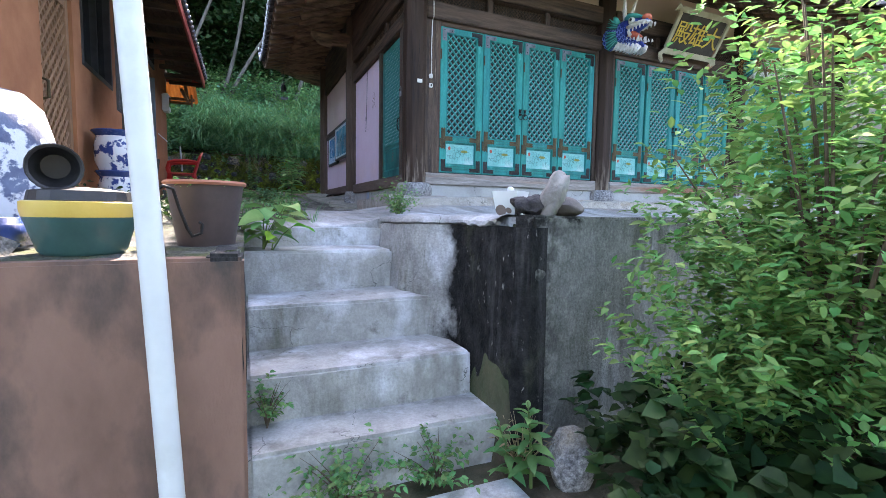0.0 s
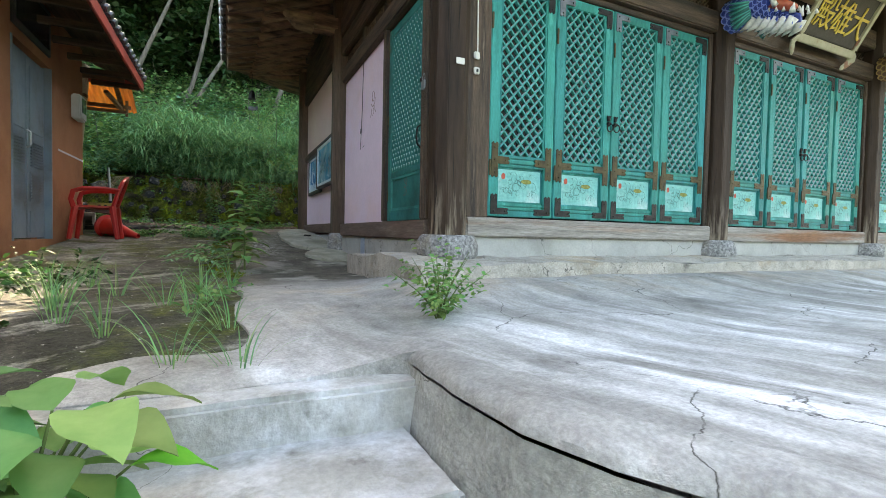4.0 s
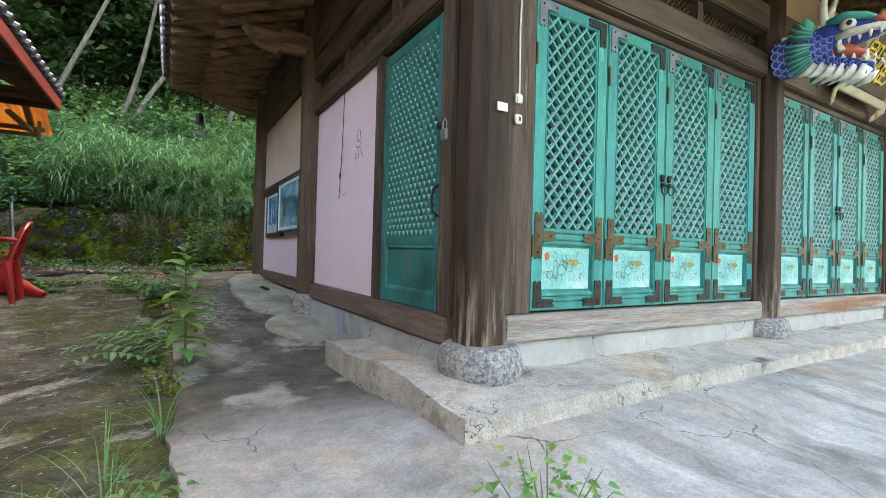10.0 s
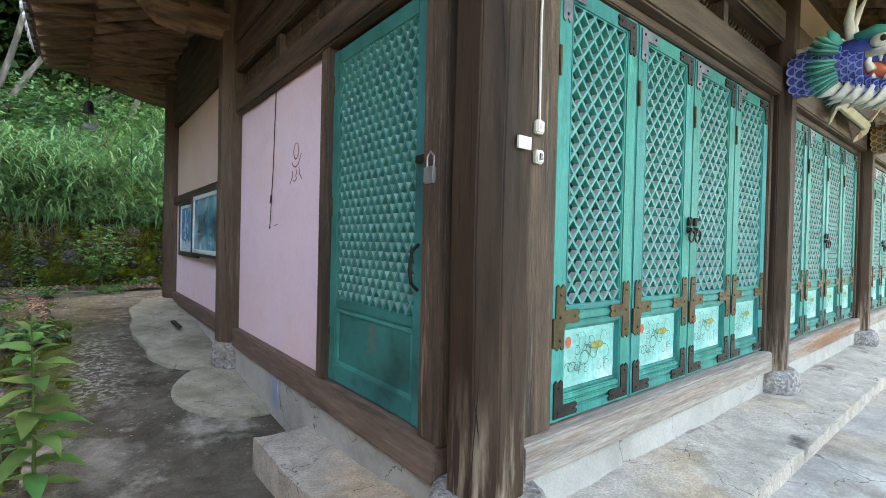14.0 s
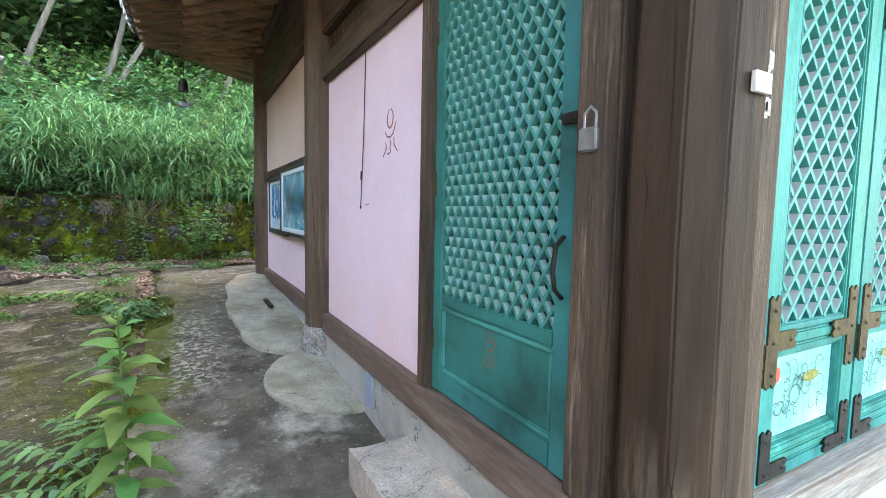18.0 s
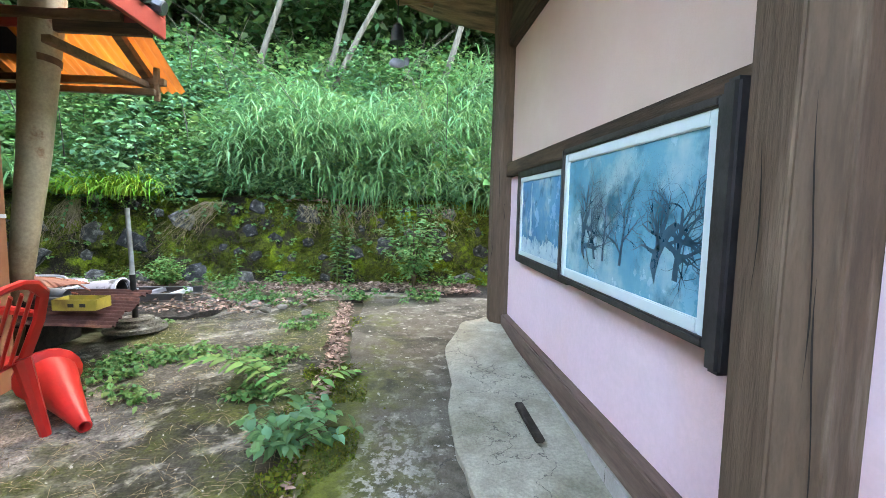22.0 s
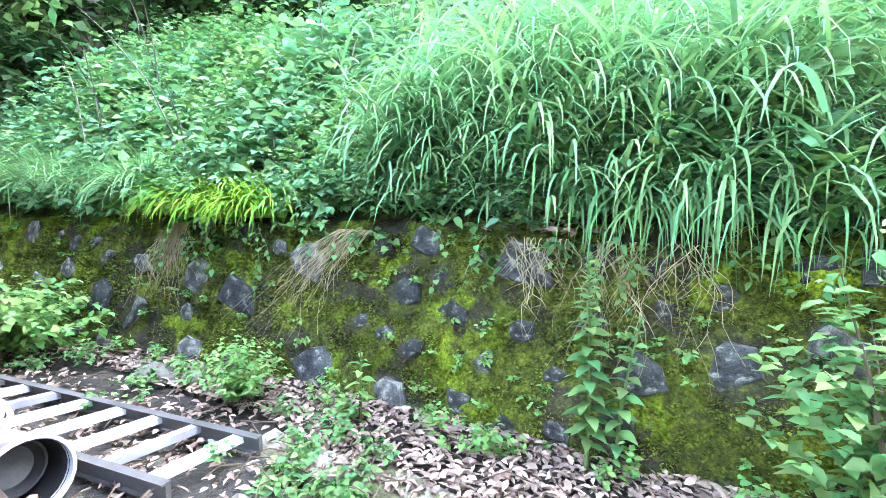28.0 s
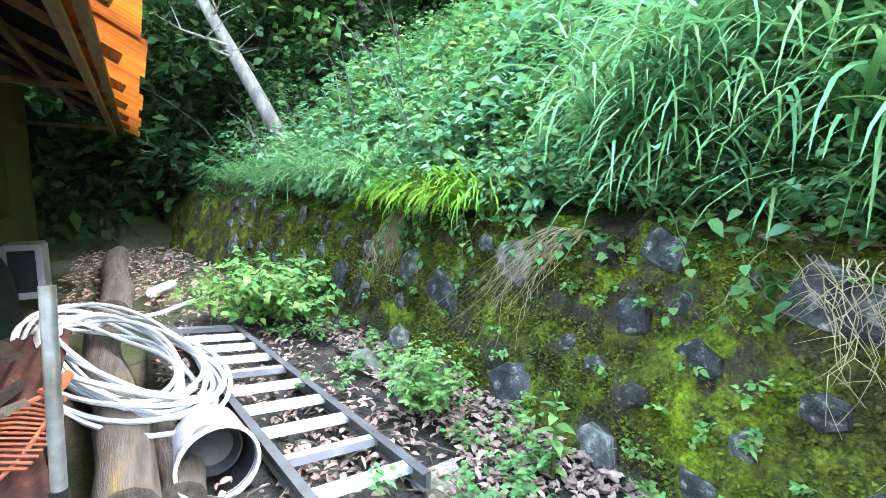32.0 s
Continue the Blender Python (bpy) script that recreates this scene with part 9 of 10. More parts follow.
def picture(label, x, y0, y1, z0, z1, fw, mw, seed, tree, falls=False, deep=0.045):
    """A framed print on the wall x = const, facing -x."""
    f = thing("framed_picture", label, "picture", (x, y0, z0), "framed pictures")
    fx = x - deep
    for a, b in (((fx, y0, z0), (x, y0 + fw, z1)), ((fx, y1 - fw, z0), (x, y1, z1)), ((fx, y0 + fw, z0), (x, y1 - fw, z0 + fw)), ((fx, y0 + fw, z1 - fw), (x, y1 - fw, z1))):
        box("frame", a, b, FRAME_DARK, 0.006, f)
    y0, y1, z0, z1 = y0 + fw, y1 - fw, z0 + fw, z1 - fw
    for a, b in (((fx + 0.012, y0, z0), (x, y0 + mw, z1)), ((fx + 0.012, y1 - mw, z0), (x, y1, z1)), ((fx + 0.012, y0 + mw, z0), (x, y1 - mw, z0 + mw)), ((fx + 0.012, y0 + mw, z1 - mw), (x, y1 - mw, z1))):
        box("mount", a, b, MOUNT, 0.004, f)
    y0, y1, z0, z1 = y0 + mw, y1 - mw, z0 + mw, z1 - mw
    pr = box("print", (fx + 0.024, y0, z0), (x, y1, z1), SKYBLUE if falls else TEALPRINT, 0, f, "blue misty landscape print")
    rd = random.Random(seed)
    bm = bmesh.new()

    def limb(y, z, an, L, w, depth):
        pts = [(y, z)]
        for s in range(5):
            an += rd.uniform(-0.3, 0.3)
            y, z = y + math.cos(an) * L / 5, z + math.sin(an) * L / 5
            pts.append((min(max(y, y0 + 0.005), y1 - 0.005), min(max(z, z0 + 0.005), z1 - 0.005)))
        prev = None
        for i, (py, pz) in enumerate(pts):
            ww = w * (1 - 0.6 * i / 5)
            nx, nz = -math.sin(an), math.cos(an)
            cur = [bm.verts.new((fx + 0.0225 - 0.0003 * depth, min(max(py + k * nx * ww, y0), y1), min(max(pz + k * nz * ww, z0), z1))) for k in (-1, 1)]
            if prev:
                bm.faces.new((prev[0], prev[1], cur[1], cur[0]))
            prev = cur
            if depth < 5 and i in ((1, 2, 3, 4, 5) if depth < 2 else (3, 5)):
                limb(py, pz, an + rd.choice((-1, 1)) * rd.uniform(0.4, 1.0), L * 0.68, ww * 0.6, depth + 1)
    for ty, tw in tree:
        limb(y0 + (y1 - y0) * ty, z0 + (z1 - z0) * 0.16, math.pi / 2 + rd.uniform(-0.3, 0.3), (z1 - z0) * 0.42, tw, 0)
    if falls:
        w = bmesh.new()
        yc, prev = y0 + (y1 - y0) * 0.74, None
        for i in range(15):
            q = i / 14
            z = z1 - 0.02 - (z1 - z0) * 0.72 * q
            hw = 0.008 + 0.03 * q * q + 0.014 * noise.noise(Vector((q * 9, seed, 0)))
            cur = [w.verts.new((fx + 0.0215, yc + k * hw + 0.02 * noise.noise(Vector((q * 4, seed, k + 3))), z)) for k in (-1, 1)]
            if prev:
                w.faces.new((prev[0], prev[1], cur[1], cur[0]))
            prev = cur
        part("printed_waterfall", w, FOAM, pr, "pale waterfall in the print")
        w, prev = bmesh.new(), None
        for i in range(41):
            yy = y0 + (y1 - y0) * i / 40
            top = z0 + (z1 - z0) * (0.2 + 0.12 * noise.noise(Vector((i * 0.23, seed, 1))) + 0.07 * noise.noise(Vector((i * 0.9, seed, 4))))
            cur = [w.verts.new((fx + 0.0218, yy, z)) for z in (z0 + 0.002, top)]
            if prev:
                w.faces.new((prev[0], cur[0], cur[1], prev[1]))
            prev = cur
        part("printed_river", w, FOAM, pr, "pale foaming river in the print")
    if len(bm.faces):
        part("printed_tree", bm, INKBLUE, pr, "dark tree silhouettes")
    return f


picture("dark framed blue landscape picture leaning out from the pink wall", 2.03, 10.72, 11.92, 2.56, 3.29, 0.06, 0.035, 3, (), True)
picture("wide framed blue picture of spreading trees on the pink wall", 2.0, 9.40, 10.69, 2.60, 3.31, 0.03, 0.045, 5, ((0.24, 0.036), (0.80, 0.03), (0.46, 0.012), (0.6, 0.010), (0.68, 0.012), (0.12, 0.016)), deep=0.08)
box("frame", (1.905, 9.335, 2.55), (1.998, 9.398, 3.34), FRAME_DARK, 0.012, [o for o in bpy.data.objects if o.name.startswith("framed_picture")][-1], "broad black end of the frame with peeling edges")

# ---- painted mark, cord, plate, switches, padlock ----
MARK = mat("brown_brush_paint", (0.20, 0.085, 0.075), (0.32, 0.15, 0.13), 12.0, 0.8, bump=0)


def stroke(bm, pts, w, m):
    prev = None
    for i, (u, v) in enumerate(pts):
        a, b = pts[max(0, i - 1)], pts[min(len(pts) - 1, i + 1)]
        d = Vector((b[0] - a[0], b[1] - a[1])).normalized()
        ww = w * (0.45 + 0.55 * math.sin(math.pi * (i + 0.6) / (len(pts) + 0.2)))
        cur = [bm.verts.new(m @ Vector((u - k * d.y * ww, 0, v + k * d.x * ww))) for k in (-1, 1)]
        if prev:
            bm.faces.new((prev[0], prev[1], cur[1], cur[0]))
        prev = cur


RED_FAINT = mat("faded_red_mark", (0.22, 0.085, 0.055), (0.32, 0.11, 0.07), 14.0, 0.7, bump=0)


def om_mark(m, s, material, label):
    bm = bmesh.new()
    stroke(bm, [(0.062 * s * math.sin(a), 0.30 * s + 0.115 * s * math.cos(a)) for a in np.linspace(0.1, 6.2, 20)], 0.013 * s, m)
    stroke(bm, [(-0.11 * s, 0.16 * s), (-0.07 * s, 0.09 * s), (0.0, 0.065 * s), (0.06 * s, 0.10 * s), (0.13 * s, 0.24 * s)], 0.013 * s, m)
    stroke(bm, [(-0.09 * s, 0.02 * s), (-0.08 * s, -0.06 * s), (-0.15 * s, -0.16 * s)], 0.012 * s, m)
    stroke(bm, [(0.0, 0.04 * s), (0.02 * s, -0.02 * s), (0.0, -0.06 * s), (0.02 * s, -0.11 * s), (-0.03 * s, -0.14 * s), (-0.07 * s, -0.12 * s)], 0.011 * s, m)
    stroke(bm, [(0.08 * s, 0.06 * s), (0.09 * s, -0.04 * s), (0.16 * s, -0.13 * s)], 0.011 * s, m)
    return tagged(obj("painted_mark", bm, material), label, "painted mark", kind="structure")


om_mark(pose(2.0335, 7.72, 3.275, 0, 0, -90) @ Matrix.Diagonal((1.5, 1, 1, 1)), 0.47, MARK, "brown brush-painted circle and arc mark on pink plaster")
om_mark(pose(2.0455, 6.67, 2.28, 0, 0, -90), 0.34, RED_FAINT, "red painted circle mark on the teal side door")
CORD = mat("black_cord", (0.03, 0.025, 0.025), (0.06, 0.05, 0.05), 20.0, 0.7, bump=0)
bm = bm_tube(bmesh.new(), [(2.03, 8.14, 3.92), (2.027, 8.15, 3.6), (2.026, 8.16, 3.35), (2.024, 8.185, 3.10), (2.02, 8.19, 2.93), (2.01, 8.175, 2.885), (2.01, 8.15, 2.90)], 0.0033, 6)
bm_tube(bm, [(2.022, 8.184, 3.14), (2.02, 8.186, 3.08)], 0.008, 8)
bm_tube(bm, [(2.033, 8.14, 2.91), (2.031, 8.06, 2.92)], 0.0025, 5)
tagged(obj("hanging_cord", bm, CORD, True), "dark cord with a hook hanging on the pink wall", "cord")
SWITCH = mat("ivory_plastic", (0.62, 0.60, 0.54), (0.70, 0.68, 0.62), 5.0, 0.4, bump=0)
box("paper_tag", (2.085, 5.732, 3.155), (2.152, 5.7425, 3.20), SWITCH, 0)
tagged(bpy.data.objects["paper_tag"], "white paper tag on the corner post", "paper tag")
for z in (3.19, 3.07):
    sw = thing("wall_switch", "small ivory switch box on the corner post", "switch", (2.19, 5.75, z), "switches")
    box("switch_case", (2.285, 5.818, z + 0.066), (2.333, 5.844, z + 0.12), SWITCH, 0.006, sw)
    box("rocker", (2.30, 5.812, z + 0.08), (2.318, 5.8175, z + 0.106), GLASS_DARK if z < 3.1 else SWITCH, 0.002, sw)
tagged(obj("cable", bm_tube(bmesh.new(), [(2.32, 5.838, 3.31), (2.315, 5.838, 3.7), (2.325, 5.838, 4.0), (2.32, 5.78, 4.03), (2.31, 5.78, 4.6)], 0.006, 6), SWITCH, True), "thin white cable down the corner post", "cable")
lock = thing("padlock", "steel padlock and hasp on the side door", "padlock", (2.017, 6.2, 3.050))
box("hasp", (2.005, 6.13, 3.150), (2.024, 6.26, 3.185), IRON, 0.003, lock)
box("lock_body", (1.972, 6.085, 3.050), (2.004, 6.155, 3.120), STEEL, 0.006, lock)
part("shackle", bm_tube(bmesh.new(), [(1.988, 6.098, 3.115), (1.988, 6.098, 3.160), (1.988, 6.12, 3.180), (1.988, 6.142, 3.160), (1.988, 6.142, 3.115)], 0.0065, 8), STEEL, lock, smooth=True)
tagged(obj("door_pull", bm_tube(bmesh.new(), [(2.023, 6.245, 2.80), (1.985, 6.24, 2.77), (1.975, 6.24, 2.69), (1.985, 6.24, 2.63), (2.023, 6.245, 2.60)], 0.008, 8), IRON, True), "thin iron pull on the side door", "door handle")
for z in (2.2, 2.95, 3.65):
    box("hinge", (2.015, 7.112, z), (2.031, 7.145, z + 0.11), BRONZE, 0.004)
    tagged([o for o in bpy.data.objects if o.name.startswith("hinge")][-1], "brass butt hinge of the side door", "hinge", "side door hinges")
vent_m = mat("blue_grey_vent_plastic", (0.22, 0.28, 0.38), (0.30, 0.36, 0.46), 5.0, 0.5, bump=0.05)
vent = thing("air_vent", "grey-blue perforated air vent in the foundation", "vent", (1.99, 7.9, 1.65))
box("grille", (1.985, 7.86, 1.60), (1.998, 8.0, 1.82), vent_m, 0.004, vent)
for i in range(3):
    for j in range(5):
        part("hole", disc(bmesh.new(), 0, 0, 0.012, 0.012, 0), BLACKP, vent)
        o = vent.children[-1]
        o.matrix_basis = o.matrix_parent_inverse.inverted() @ pose(1.983, 7.89 + 0.04 * i, 1.63 + 0.04 * j, 0, 0, 90)
box("stick", (1.75, 10.4, 1.80), (1.80, 10.85, 1.825), PLANK, 0.006)
tagged(bpy.data.objects["stick"], "dark stick lying on the cement pad", "stick")

# ---- signboard and dragon heads ----
GOLD = mat("gold_letter_paint", (0.55, 0.38, 0.05), (0.68, 0.48, 0.08), 8.0, 0.5, bump=0.05)
SIGN_BLACK = mat("black_sign_paint", (0.015, 0.014, 0.012), (0.035, 0.03, 0.026), 5.0, 0.6, bump=0.1)
SIGN_EDGE = mat("painted_sign_border", (0.34, 0.31, 0.21), (0.46, 0.43, 0.31), 6.0, 0.6, bump=0.1, c3=(0.30, 0.14, 0.09), s3=5.0, cut=(0.56, 0.62))
sign = thing("signboard", "black temple signboard with gold characters and carved border", "signboard", (6.83, 5.6, 4.1))
SM = pose(6.84, 5.66, 4.2, 30, 0, 0) @ Matrix.Scale(0.85, 4)
for nm, a, b, mt in (("board", (-0.6, -0.02, 0), (0.6, 0.02, 0.62), SIGN_BLACK), ("border", (-0.68, -0.045, -0.1), (0.68, 0.01, -0.002), SIGN_EDGE),
                     ("border", (-0.72, -0.045, 0.622), (0.72, 0.01, 0.72), SIGN_EDGE), ("border", (-0.69, -0.04, 0), (-0.602, 0.01, 0.62), SIGN_EDGE), ("border", (0.602, -0.04, 0), (0.69, 0.01, 0.62), SIGN_EDGE)):
    bm = bm_box(bmesh.new(), a, b, 0.012)
    bmesh.ops.transform(bm, matrix=SM, verts=bm.verts[:])
    part(nm, bm, mt, sign)
for sx in (-1, 1):
    bm = bmesh.new()
    bm_tube(bm, [SM @ Vector((sx * (0.66 + 0.06 * math.sin(q * 5)), -0.02, -0.05 - 0.22 * q)) for q in (0, 0.3, 0.6, 0.85, 1)], [0.05, 0.06, 0.045, 0.03, 0.01], 8, flat=0.4)
    part("scroll_end", bm, SIGN_EDGE, sign, "carved scroll end", True)
    bm = bmesh.new()
    bm_tube(bm, [SM @ Vector((sx * (0.70 + 0.1 * q), -0.02, 0.66 + 0.05 * math.sin(q * 4))) for q in (0, 0.5, 1)], [0.06, 0.05, 0.015], 8, flat=0.4)
    part("scroll_end", bm, SIGN_EDGE, sign, "carved scroll end", True)
for ch, x in (("殿", -0.39), ("雄", 0.0), ("大", 0.39)):
    cu = bpy.data.curves.new("character", "FONT")
    cu.body, cu.size, cu.extrude, cu.align_x = ch, 0.42, 0.006, "CENTER"
    tmp = new("character_tmp", cu)
    me = bpy.data.meshes.new_from_object(tmp.evaluated_get(bpy.context.evaluated_depsgraph_get()))
    bpy.data.objects.remove(tmp)
    me.transform(SM @ pose(x, -0.028, 0.15, 90, 0, 0))
    me.materials.clear()
    me.materials.append(GOLD)
    o = new("character", me)
    o.parent, o.matrix_parent_inverse = sign, sign.matrix_world.inverted()


def dragon(x, base, rim, fins, label):
    """A carved dragon head reaching out from a post towards -y: one mesh, several paints."""
    mats = [base, fins, CARVED_WHITE, CARVED_RED, BLACKP, rim, FIN_DARK]
    bm = bmesh.new()
    used = [0]

    def done(mi):
        for f in list(bm.faces)[used[0]:]:
            f.material_index = mi
            f.smooth = True
        bm.faces.ensure_lookup_table()
        used[0] = len(bm.faces)
    V = lambda a, b, c: Vector((x + a, 5.72 - b, 4.27 + c))

    def scale_row(b, cz, r, n, size, a0=0.0, lo=-2.9, hi=2.9):
        """Overlapping round scales on a ring: a dark disc, a pale rim."""
        for k in range(n):
            an = lo + (hi - lo) * (k + a0) / n
            out = Vector((math.sin(an), 0, math.cos(an)))
            side = Vector((math.cos(an), 0, -math.sin(an)))
            ax = (Vector((0, 1, 0)) * 0.97 + out * 0.24).normalized()
            c = V(0, b, cz) + out * r
            for rad, lift, mi in ((size, 0.004, 5), (size * 0.72, 0.010, 0)):
                ring = [bm.verts.new(c + out * lift + side * rad * math.sin(q) + ax * rad * math.cos(q) * 1.15) for q in np.linspace(-1.75, 1.75, 9)]
                bm.faces.new(ring)
                done(mi)
    bm_tube(bm, [V(0, -0.05, 0.0), V(0, 0.15, 0.02), V(0, 0.3, 0.03)], [0.165, 0.18, 0.17], 16)
    bm_tube(bm, [V(0, 0.26, 0.03), V(0, 0.4, 0.04), V(0, 0.55, 0.075), V(0, 0.72, 0.08), V(0, 0.8, 0.07)], [0.19, 0.185, 0.12, 0.085, 0.05], 16, flat=0.75)
    bm_tube(bm, [V(0, 0.30, -0.1), V(0, 0.42, -0.17), V(0, 0.56, -0.235), V(0, 0.70, -0.28)], [0.14, 0.11, 0.085, 0.05], 14, flat=0.4)
    done(0)
    for i in range(6):
        scale_row(0.0 + 0.055 * i, 0.01 + 0.004 * i, 0.172 + 0.012 * math.sin(i * 0.6), 13, 0.046, 0.5 * (i % 2))
    for i in range(4):
        scale_row(0.31 + 0.045 * i, 0.02 - 0.02 * i, 0.186 - 0.006 * i, 14, 0.037, 0.5 * (i % 2), -2.5, 2.5)
    for sx in (-1, 1):
        for i in range(7):
            for j in range(2):
                c = V(sx * (0.125 - 0.009 * i), 0.40 + 0.045 * i, -0.13 - 0.026 * i - 0.04 * j)
                for rad, lift, mi in ((0.03, 0.006, 5), (0.02, 0.011, 0)):
                    bm.faces.new([bm.verts.new(c + Vector((sx * lift, rad * math.cos(q), rad * math.sin(q)))) for q in np.linspace(-1.6, 1.9, 8)])
                    done(mi)
        # ribbed fins behind the cheek
        for g, (fb, fc, tilt) in enumerate(((0.30, 0.10, 0.5), (0.28, -0.02, 0.0), (0.30, -0.12, -0.45))):
            for k in range(6):
                an = tilt + (k - 2.5) * 0.17
                tip = V(sx * 0.25, fb - 0.19 * math.cos(an), fc + 0.19 * math.sin(an))
                bm_tube(bm, [V(sx * 0.185, fb, fc + 0.012 * (k - 2.5)), tip], [0.024, 0.009], 5, flat=0.4)
                done(1 if k % 2 else 6)
        bm_tube(bm, [V(0.08 * sx, 0.40, 0.19), V(0.135 * sx, 0.53, 0.205), V(0.10 * sx, 0.66, 0.17), V(0.06 * sx, 0.74, 0.13)], [0.055, 0.05, 0.04, 0.02], 8, flat=0.5)
        bm_tube(bm, [V(0.16 * sx, 0.3, 0.15), V(0.19 * sx, 0.27, 0.22), V(0.2 * sx, 0.24, 0.28)], [0.04, 0.045, 0.02], 8, flat=0.5)
        done(1)
        bm_rock(bm, V(0.118 * sx, 0.545, 0.125), (0.05, 0.062, 0.055), 1, 0.0, 3)
        bm_tube(bm, [V(0.07 * sx, 0.36, 0.2), V(0.08 * sx, 0.34, 0.36), V(0.12 * sx, 0.38, 0.52), V(0.13 * sx, 0.42, 0.60)], [0.038, 0.034, 0.022, 0.008], 8)
        bm_tube(bm, [V(0.125 * sx, 0.46, 0.035), V(0.12 * sx, 0.6, 0.045), V(0.08 * sx, 0.74, 0.05), V(0.02 * sx, 0.83, 0.03)], [0.03, 0.04, 0.036, 0.03], 8, flat=0.6)
        for k in range(6):
            b = 0.30 + 0.075 * k
            w = 0.045 if k < 5 else 0.055
            bm_tube(bm, [V((0.115 - 0.01 * k) * sx, b, -0.15 - 0.027 * k), V((0.14 - 0.01 * k) * sx, b - 0.05, -0.22 - 0.028 * k), V((0.15 - 0.01 * k) * sx, b - 0.14, -0.25 - 0.03 * k)], [w, w * 0.8, 0.004], 7, flat=0.4)
            bm_tube(bm, [V(0.085 * sx, b + 0.17, 0.03), V(0.082 * sx, b + 0.17, -0.03)], [0.02, 0.006], 6)
            bm_tube(bm, [V(0.085 * sx, b + 0.13, -0.13 - 0.026 * k), V(0.082 * sx, b + 0.13, -0.085 - 0.026 * k)], [0.02, 0.006], 6)
        bm_tube(bm, [V(0.09 * sx, 0.5, -0.09), V(0.1 * sx, 0.47, -0.02), V(0.1 * sx, 0.5, 0.05)], [0.032, 0.026, 0.004], 7)
        bm_tube(bm, [V(0.075 * sx, 0.66, -0.23), V(0.08 * sx, 0.68, -0.13)], [0.032, 0.004], 7)
        done(2)
    for k in range(5):
        bm_tube(bm, [V(0, 0.02 + 0.07 * k, 0.18), V(0, -0.01 + 0.07 * k, 0.24), V(0, -0.05 + 0.07 * k, 0.26)], [0.05, 0.04, 0.012], 7, flat=0.5)
    done(2)
    bm_rock(bm, V(0, 0.76, 0.125), (0.085, 0.07, 0.055), 5, 0.05, 3)
    bm_tube(bm, [V(0, 0.32, -0.04), V(0, 0.5, -0.075), V(0, 0.66, -0.15)], [0.13, 0.085, 0.03], 12, flat=0.7)
    done(3)
    for sx in (-1, 1):
        bm_rock(bm, V(0.162 * sx, 0.57, 0.125), (0.012, 0.024, 0.026), 1, 0.0, 2)
    done(4)
    bmesh.ops.transform(bm, matrix=Matrix.Translation((x, 5.72, 4.16)) @ Matrix.Scale(0.87, 4) @ Matrix.Translation((-x, -5.72, -4.27)), verts=bm.verts[:])
    me = bpy.data.meshes.new("dragon_head")
    bm.to_mesh(me)
    bm.free()
    for m in mats:
        me.materials.append(m)
    return tagged(new("dragon_head", me), label, "dragon carving", "dragon heads")


CARVED_WHITE = mat("carved_white_paint", (0.60, 0.585, 0.53), (0.74, 0.72, 0.66), 8.0, 0.6, bump=0.1, grain=0.12, gscale=40)
CARVED_RED = mat("carved_red_paint", (0.48, 0.08, 0.04), (0.60, 0.16, 0.08), 8.0, 0.5, bump=0.1)
FIN_DARK = mat("dark_fin_paint", (0.008, 0.10, 0.09), (0.015, 0.15, 0.13), 10.0, 0.5, bump=0.05)
BLUE_DEEP = mat("deep_blue_scale_paint", (0.012, 0.03, 0.22), (0.03, 0.07, 0.36), 14.0, 0.5, bump=0.1, grain=0.15, gscale=40)
BLUE_RIM = mat("pale_blue_scale_rim", (0.18, 0.28, 0.72), (0.30, 0.40, 0.80), 14.0, 0.5, bump=0.1)
OCHRE_DEEP = mat("brown_scale_paint", (0.12, 0.06, 0.03), (0.22, 0.11, 0.045), 14.0, 0.5, bump=0.1)
OCHRE_RIM = mat("ochre_scale_rim", (0.42, 0.26, 0.09), (0.52, 0.34, 0.13), 14.0, 0.5, bump=0.1)
FIN = mat("turquoise_fin_paint", (0.02, 0.32, 0.27), (0.05, 0.45, 0.36), 10.0, 0.5, bump=0.05)
dragon(PX[1], BLUE_DEEP, BLUE_RIM, FIN, "carved dragon head with blue scales and open red mouth")
dragon(PX[2], OCHRE_DEEP, OCHRE_RIM, FIN, "carved dragon head with ochre scales and open red mouth")
bm = bm_box(bmesh.new(), (1.55, 9.08, 4.62), (2.0, 9.30, 4.86), 0.05, 3)
bm_tube(bm, [(1.6, 9.19, 4.70), (1.4, 9.19, 4.72), (1.22, 9.19, 4.80)], [0.13, 0.12, 0.04], 10, flat=0.8)
part("beam_end", bm, WOOD_RAFTER, hall, "carved beam end above a post", True)

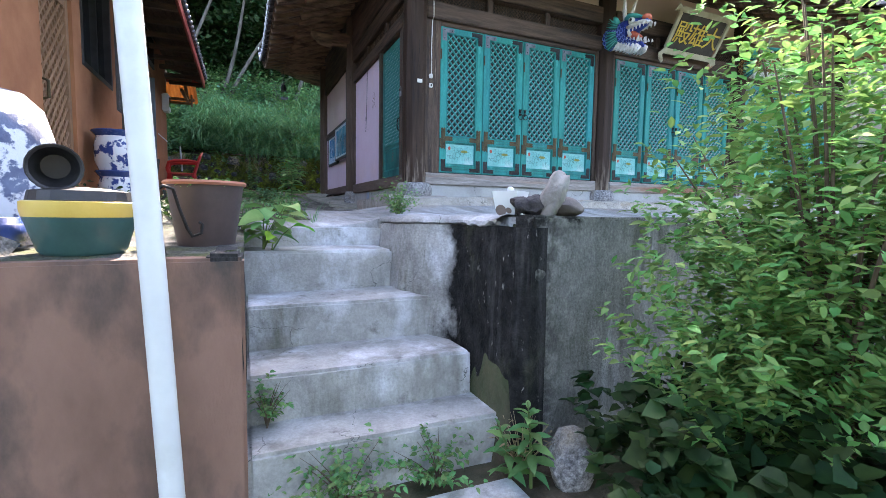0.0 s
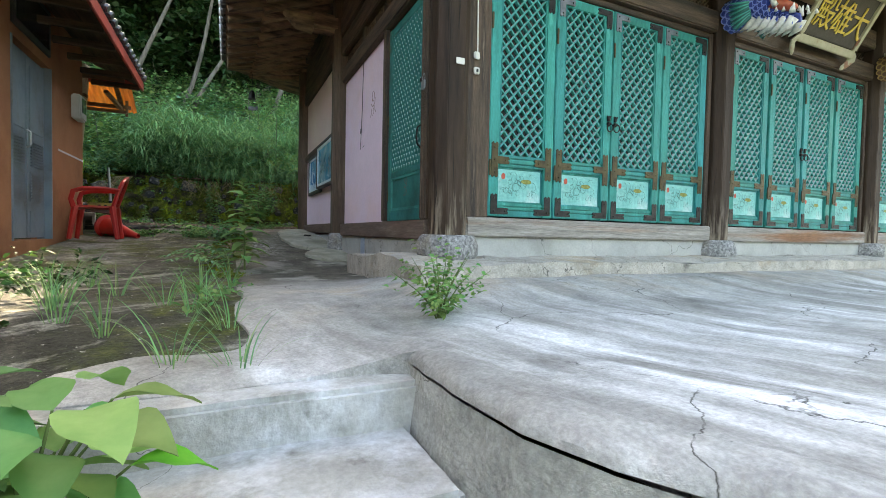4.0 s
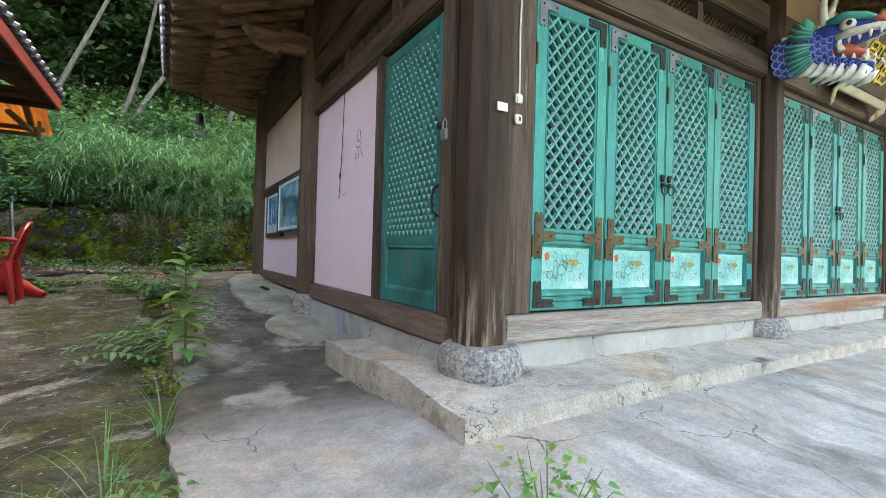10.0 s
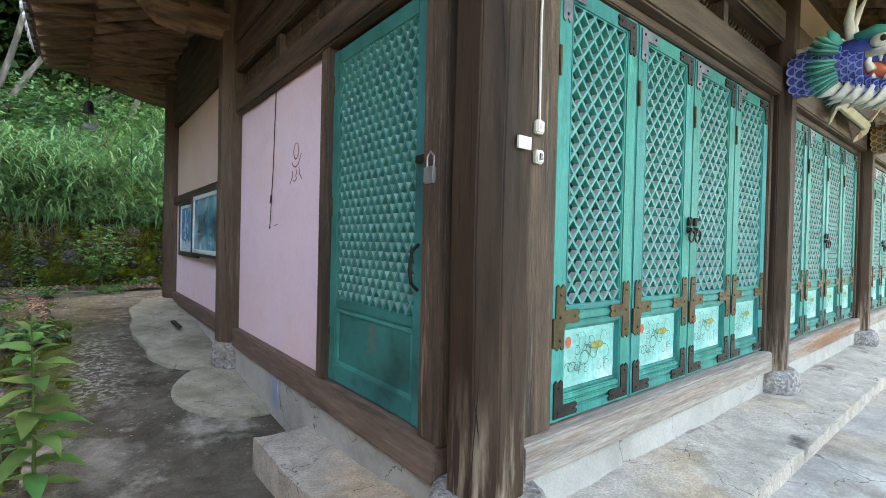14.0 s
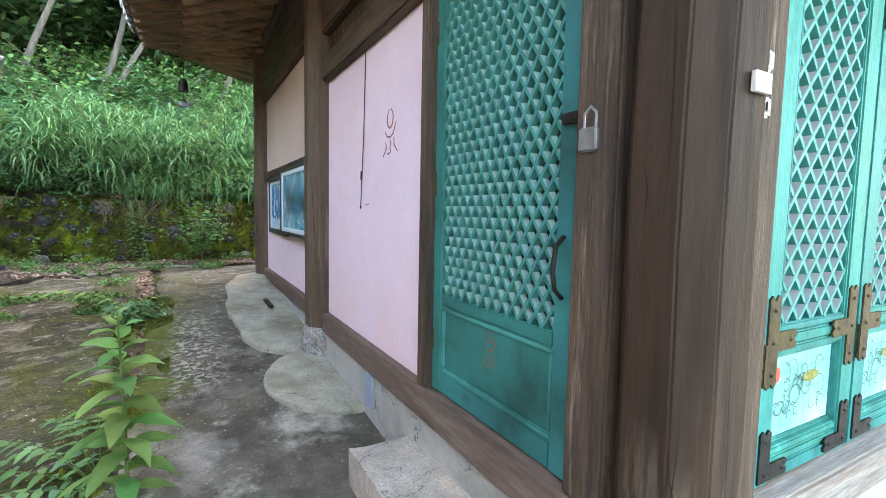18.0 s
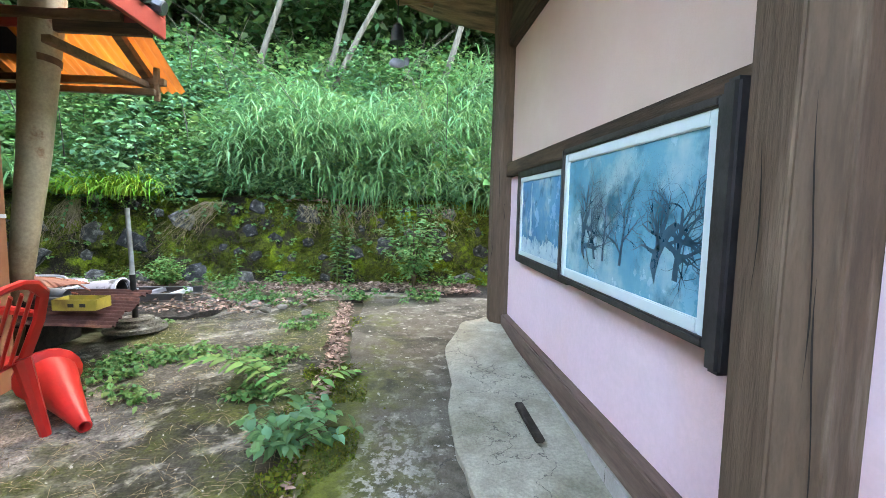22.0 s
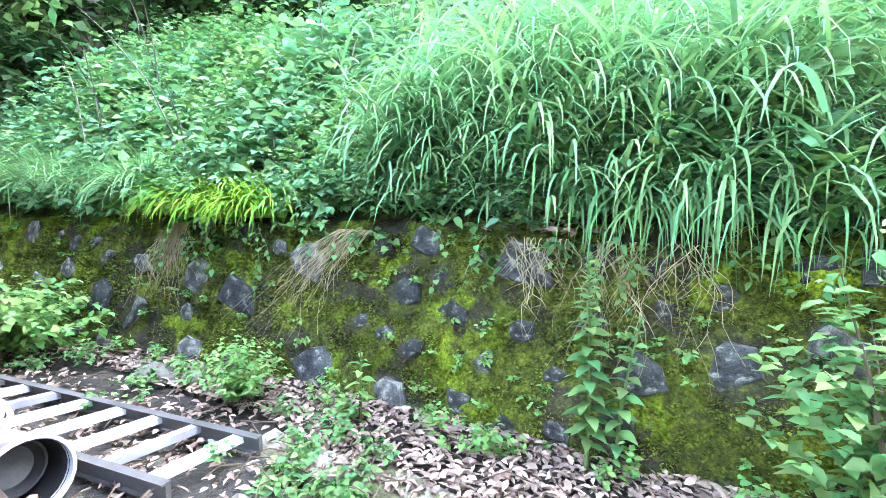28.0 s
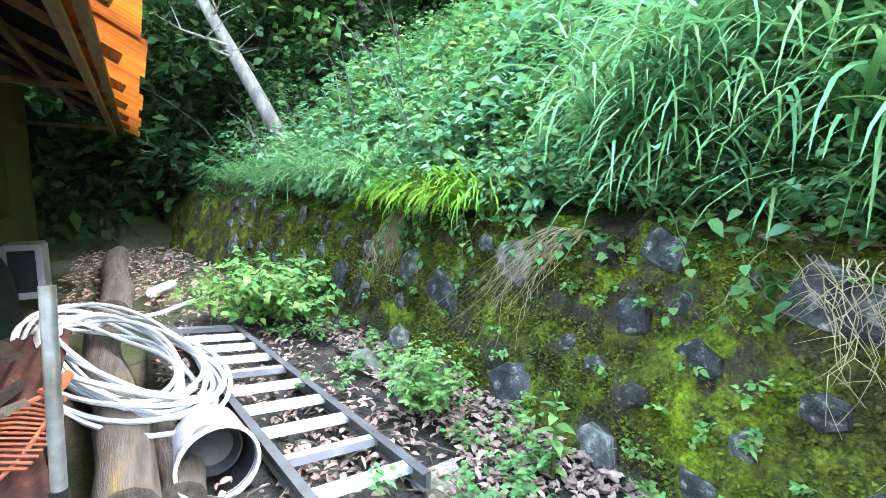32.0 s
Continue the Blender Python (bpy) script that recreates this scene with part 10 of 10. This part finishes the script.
# bent iron plant stand on the terrace
stand = thing("iron_plant_stand", "rusty bent iron plant stand on the terrace wall", "plant stand", (-0.36, 2.5, 1.28))
part("upright", bm_tube(bmesh.new(), [(-0.33, 2.42, 1.28), (-0.36, 2.46, 1.42), (-0.37, 2.5, 1.62), (-0.36, 2.52, 1.72)], 0.009, 8), IRON, stand, smooth=True)
part("scroll", bm_tube(bmesh.new(), [(-0.37, 2.5, 1.575), (-0.34, 2.5, 1.60), (-0.30, 2.5, 1.585), (-0.28, 2.52, 1.5), (-0.25, 2.54, 1.40), (-0.23, 2.55, 1.36), (-0.19, 2.55, 1.375), (-0.185, 2.55, 1.42), (-0.2, 2.55, 1.43)], 0.008, 8), IRON, stand, smooth=True)
part("scroll", bm_tube(bmesh.new(), [(-0.37, 2.5, 1.56), (-0.35, 2.49, 1.535), (-0.33, 2.49, 1.55), (-0.335, 2.49, 1.58)], 0.007, 8), IRON, stand, smooth=True)

# wind bell under the corner of the hall's eave
BX, BY, BZ = 0.99, 12.6, 4.53
bell = thing("wind_bell", "dark bronze wind bell with a fish plate under the eave", "wind bell", (BX, BY, BZ))
part("bell_cup", bm_lathe(bmesh.new(), (BX, BY, BZ - 0.06), [(0.072, 0), (0.064, 0.02), (0.056, 0.11), (0.042, 0.155), (0.012, 0.175)], 16), IRON, bell, smooth=True)
part("bell_chain", bm_tube(bmesh.new(), [(BX, BY, BZ + 0.11), (BX + 0.004, BY, BZ + 0.25), (BX, BY, float(roof_z(BX, BY)) - 0.12)], 0.005, 6), IRON, bell, smooth=True)
part("clapper_chain", bm_tube(bmesh.new(), [(BX, BY, BZ - 0.02), (BX, BY, BZ - 0.19)], 0.003, 5), IRON, bell)
fish = bm_rock(bmesh.new(), (BX, BY, BZ - 0.24), (0.075, 0.008, 0.045), 2, 0.1, 2)
bm_rock(fish, (BX + 0.085, BY, BZ - 0.22), (0.03, 0.006, 0.045), 5, 0.2, 1)
part("fish_plate", fish, TIN_GREY, bell, smooth=True)
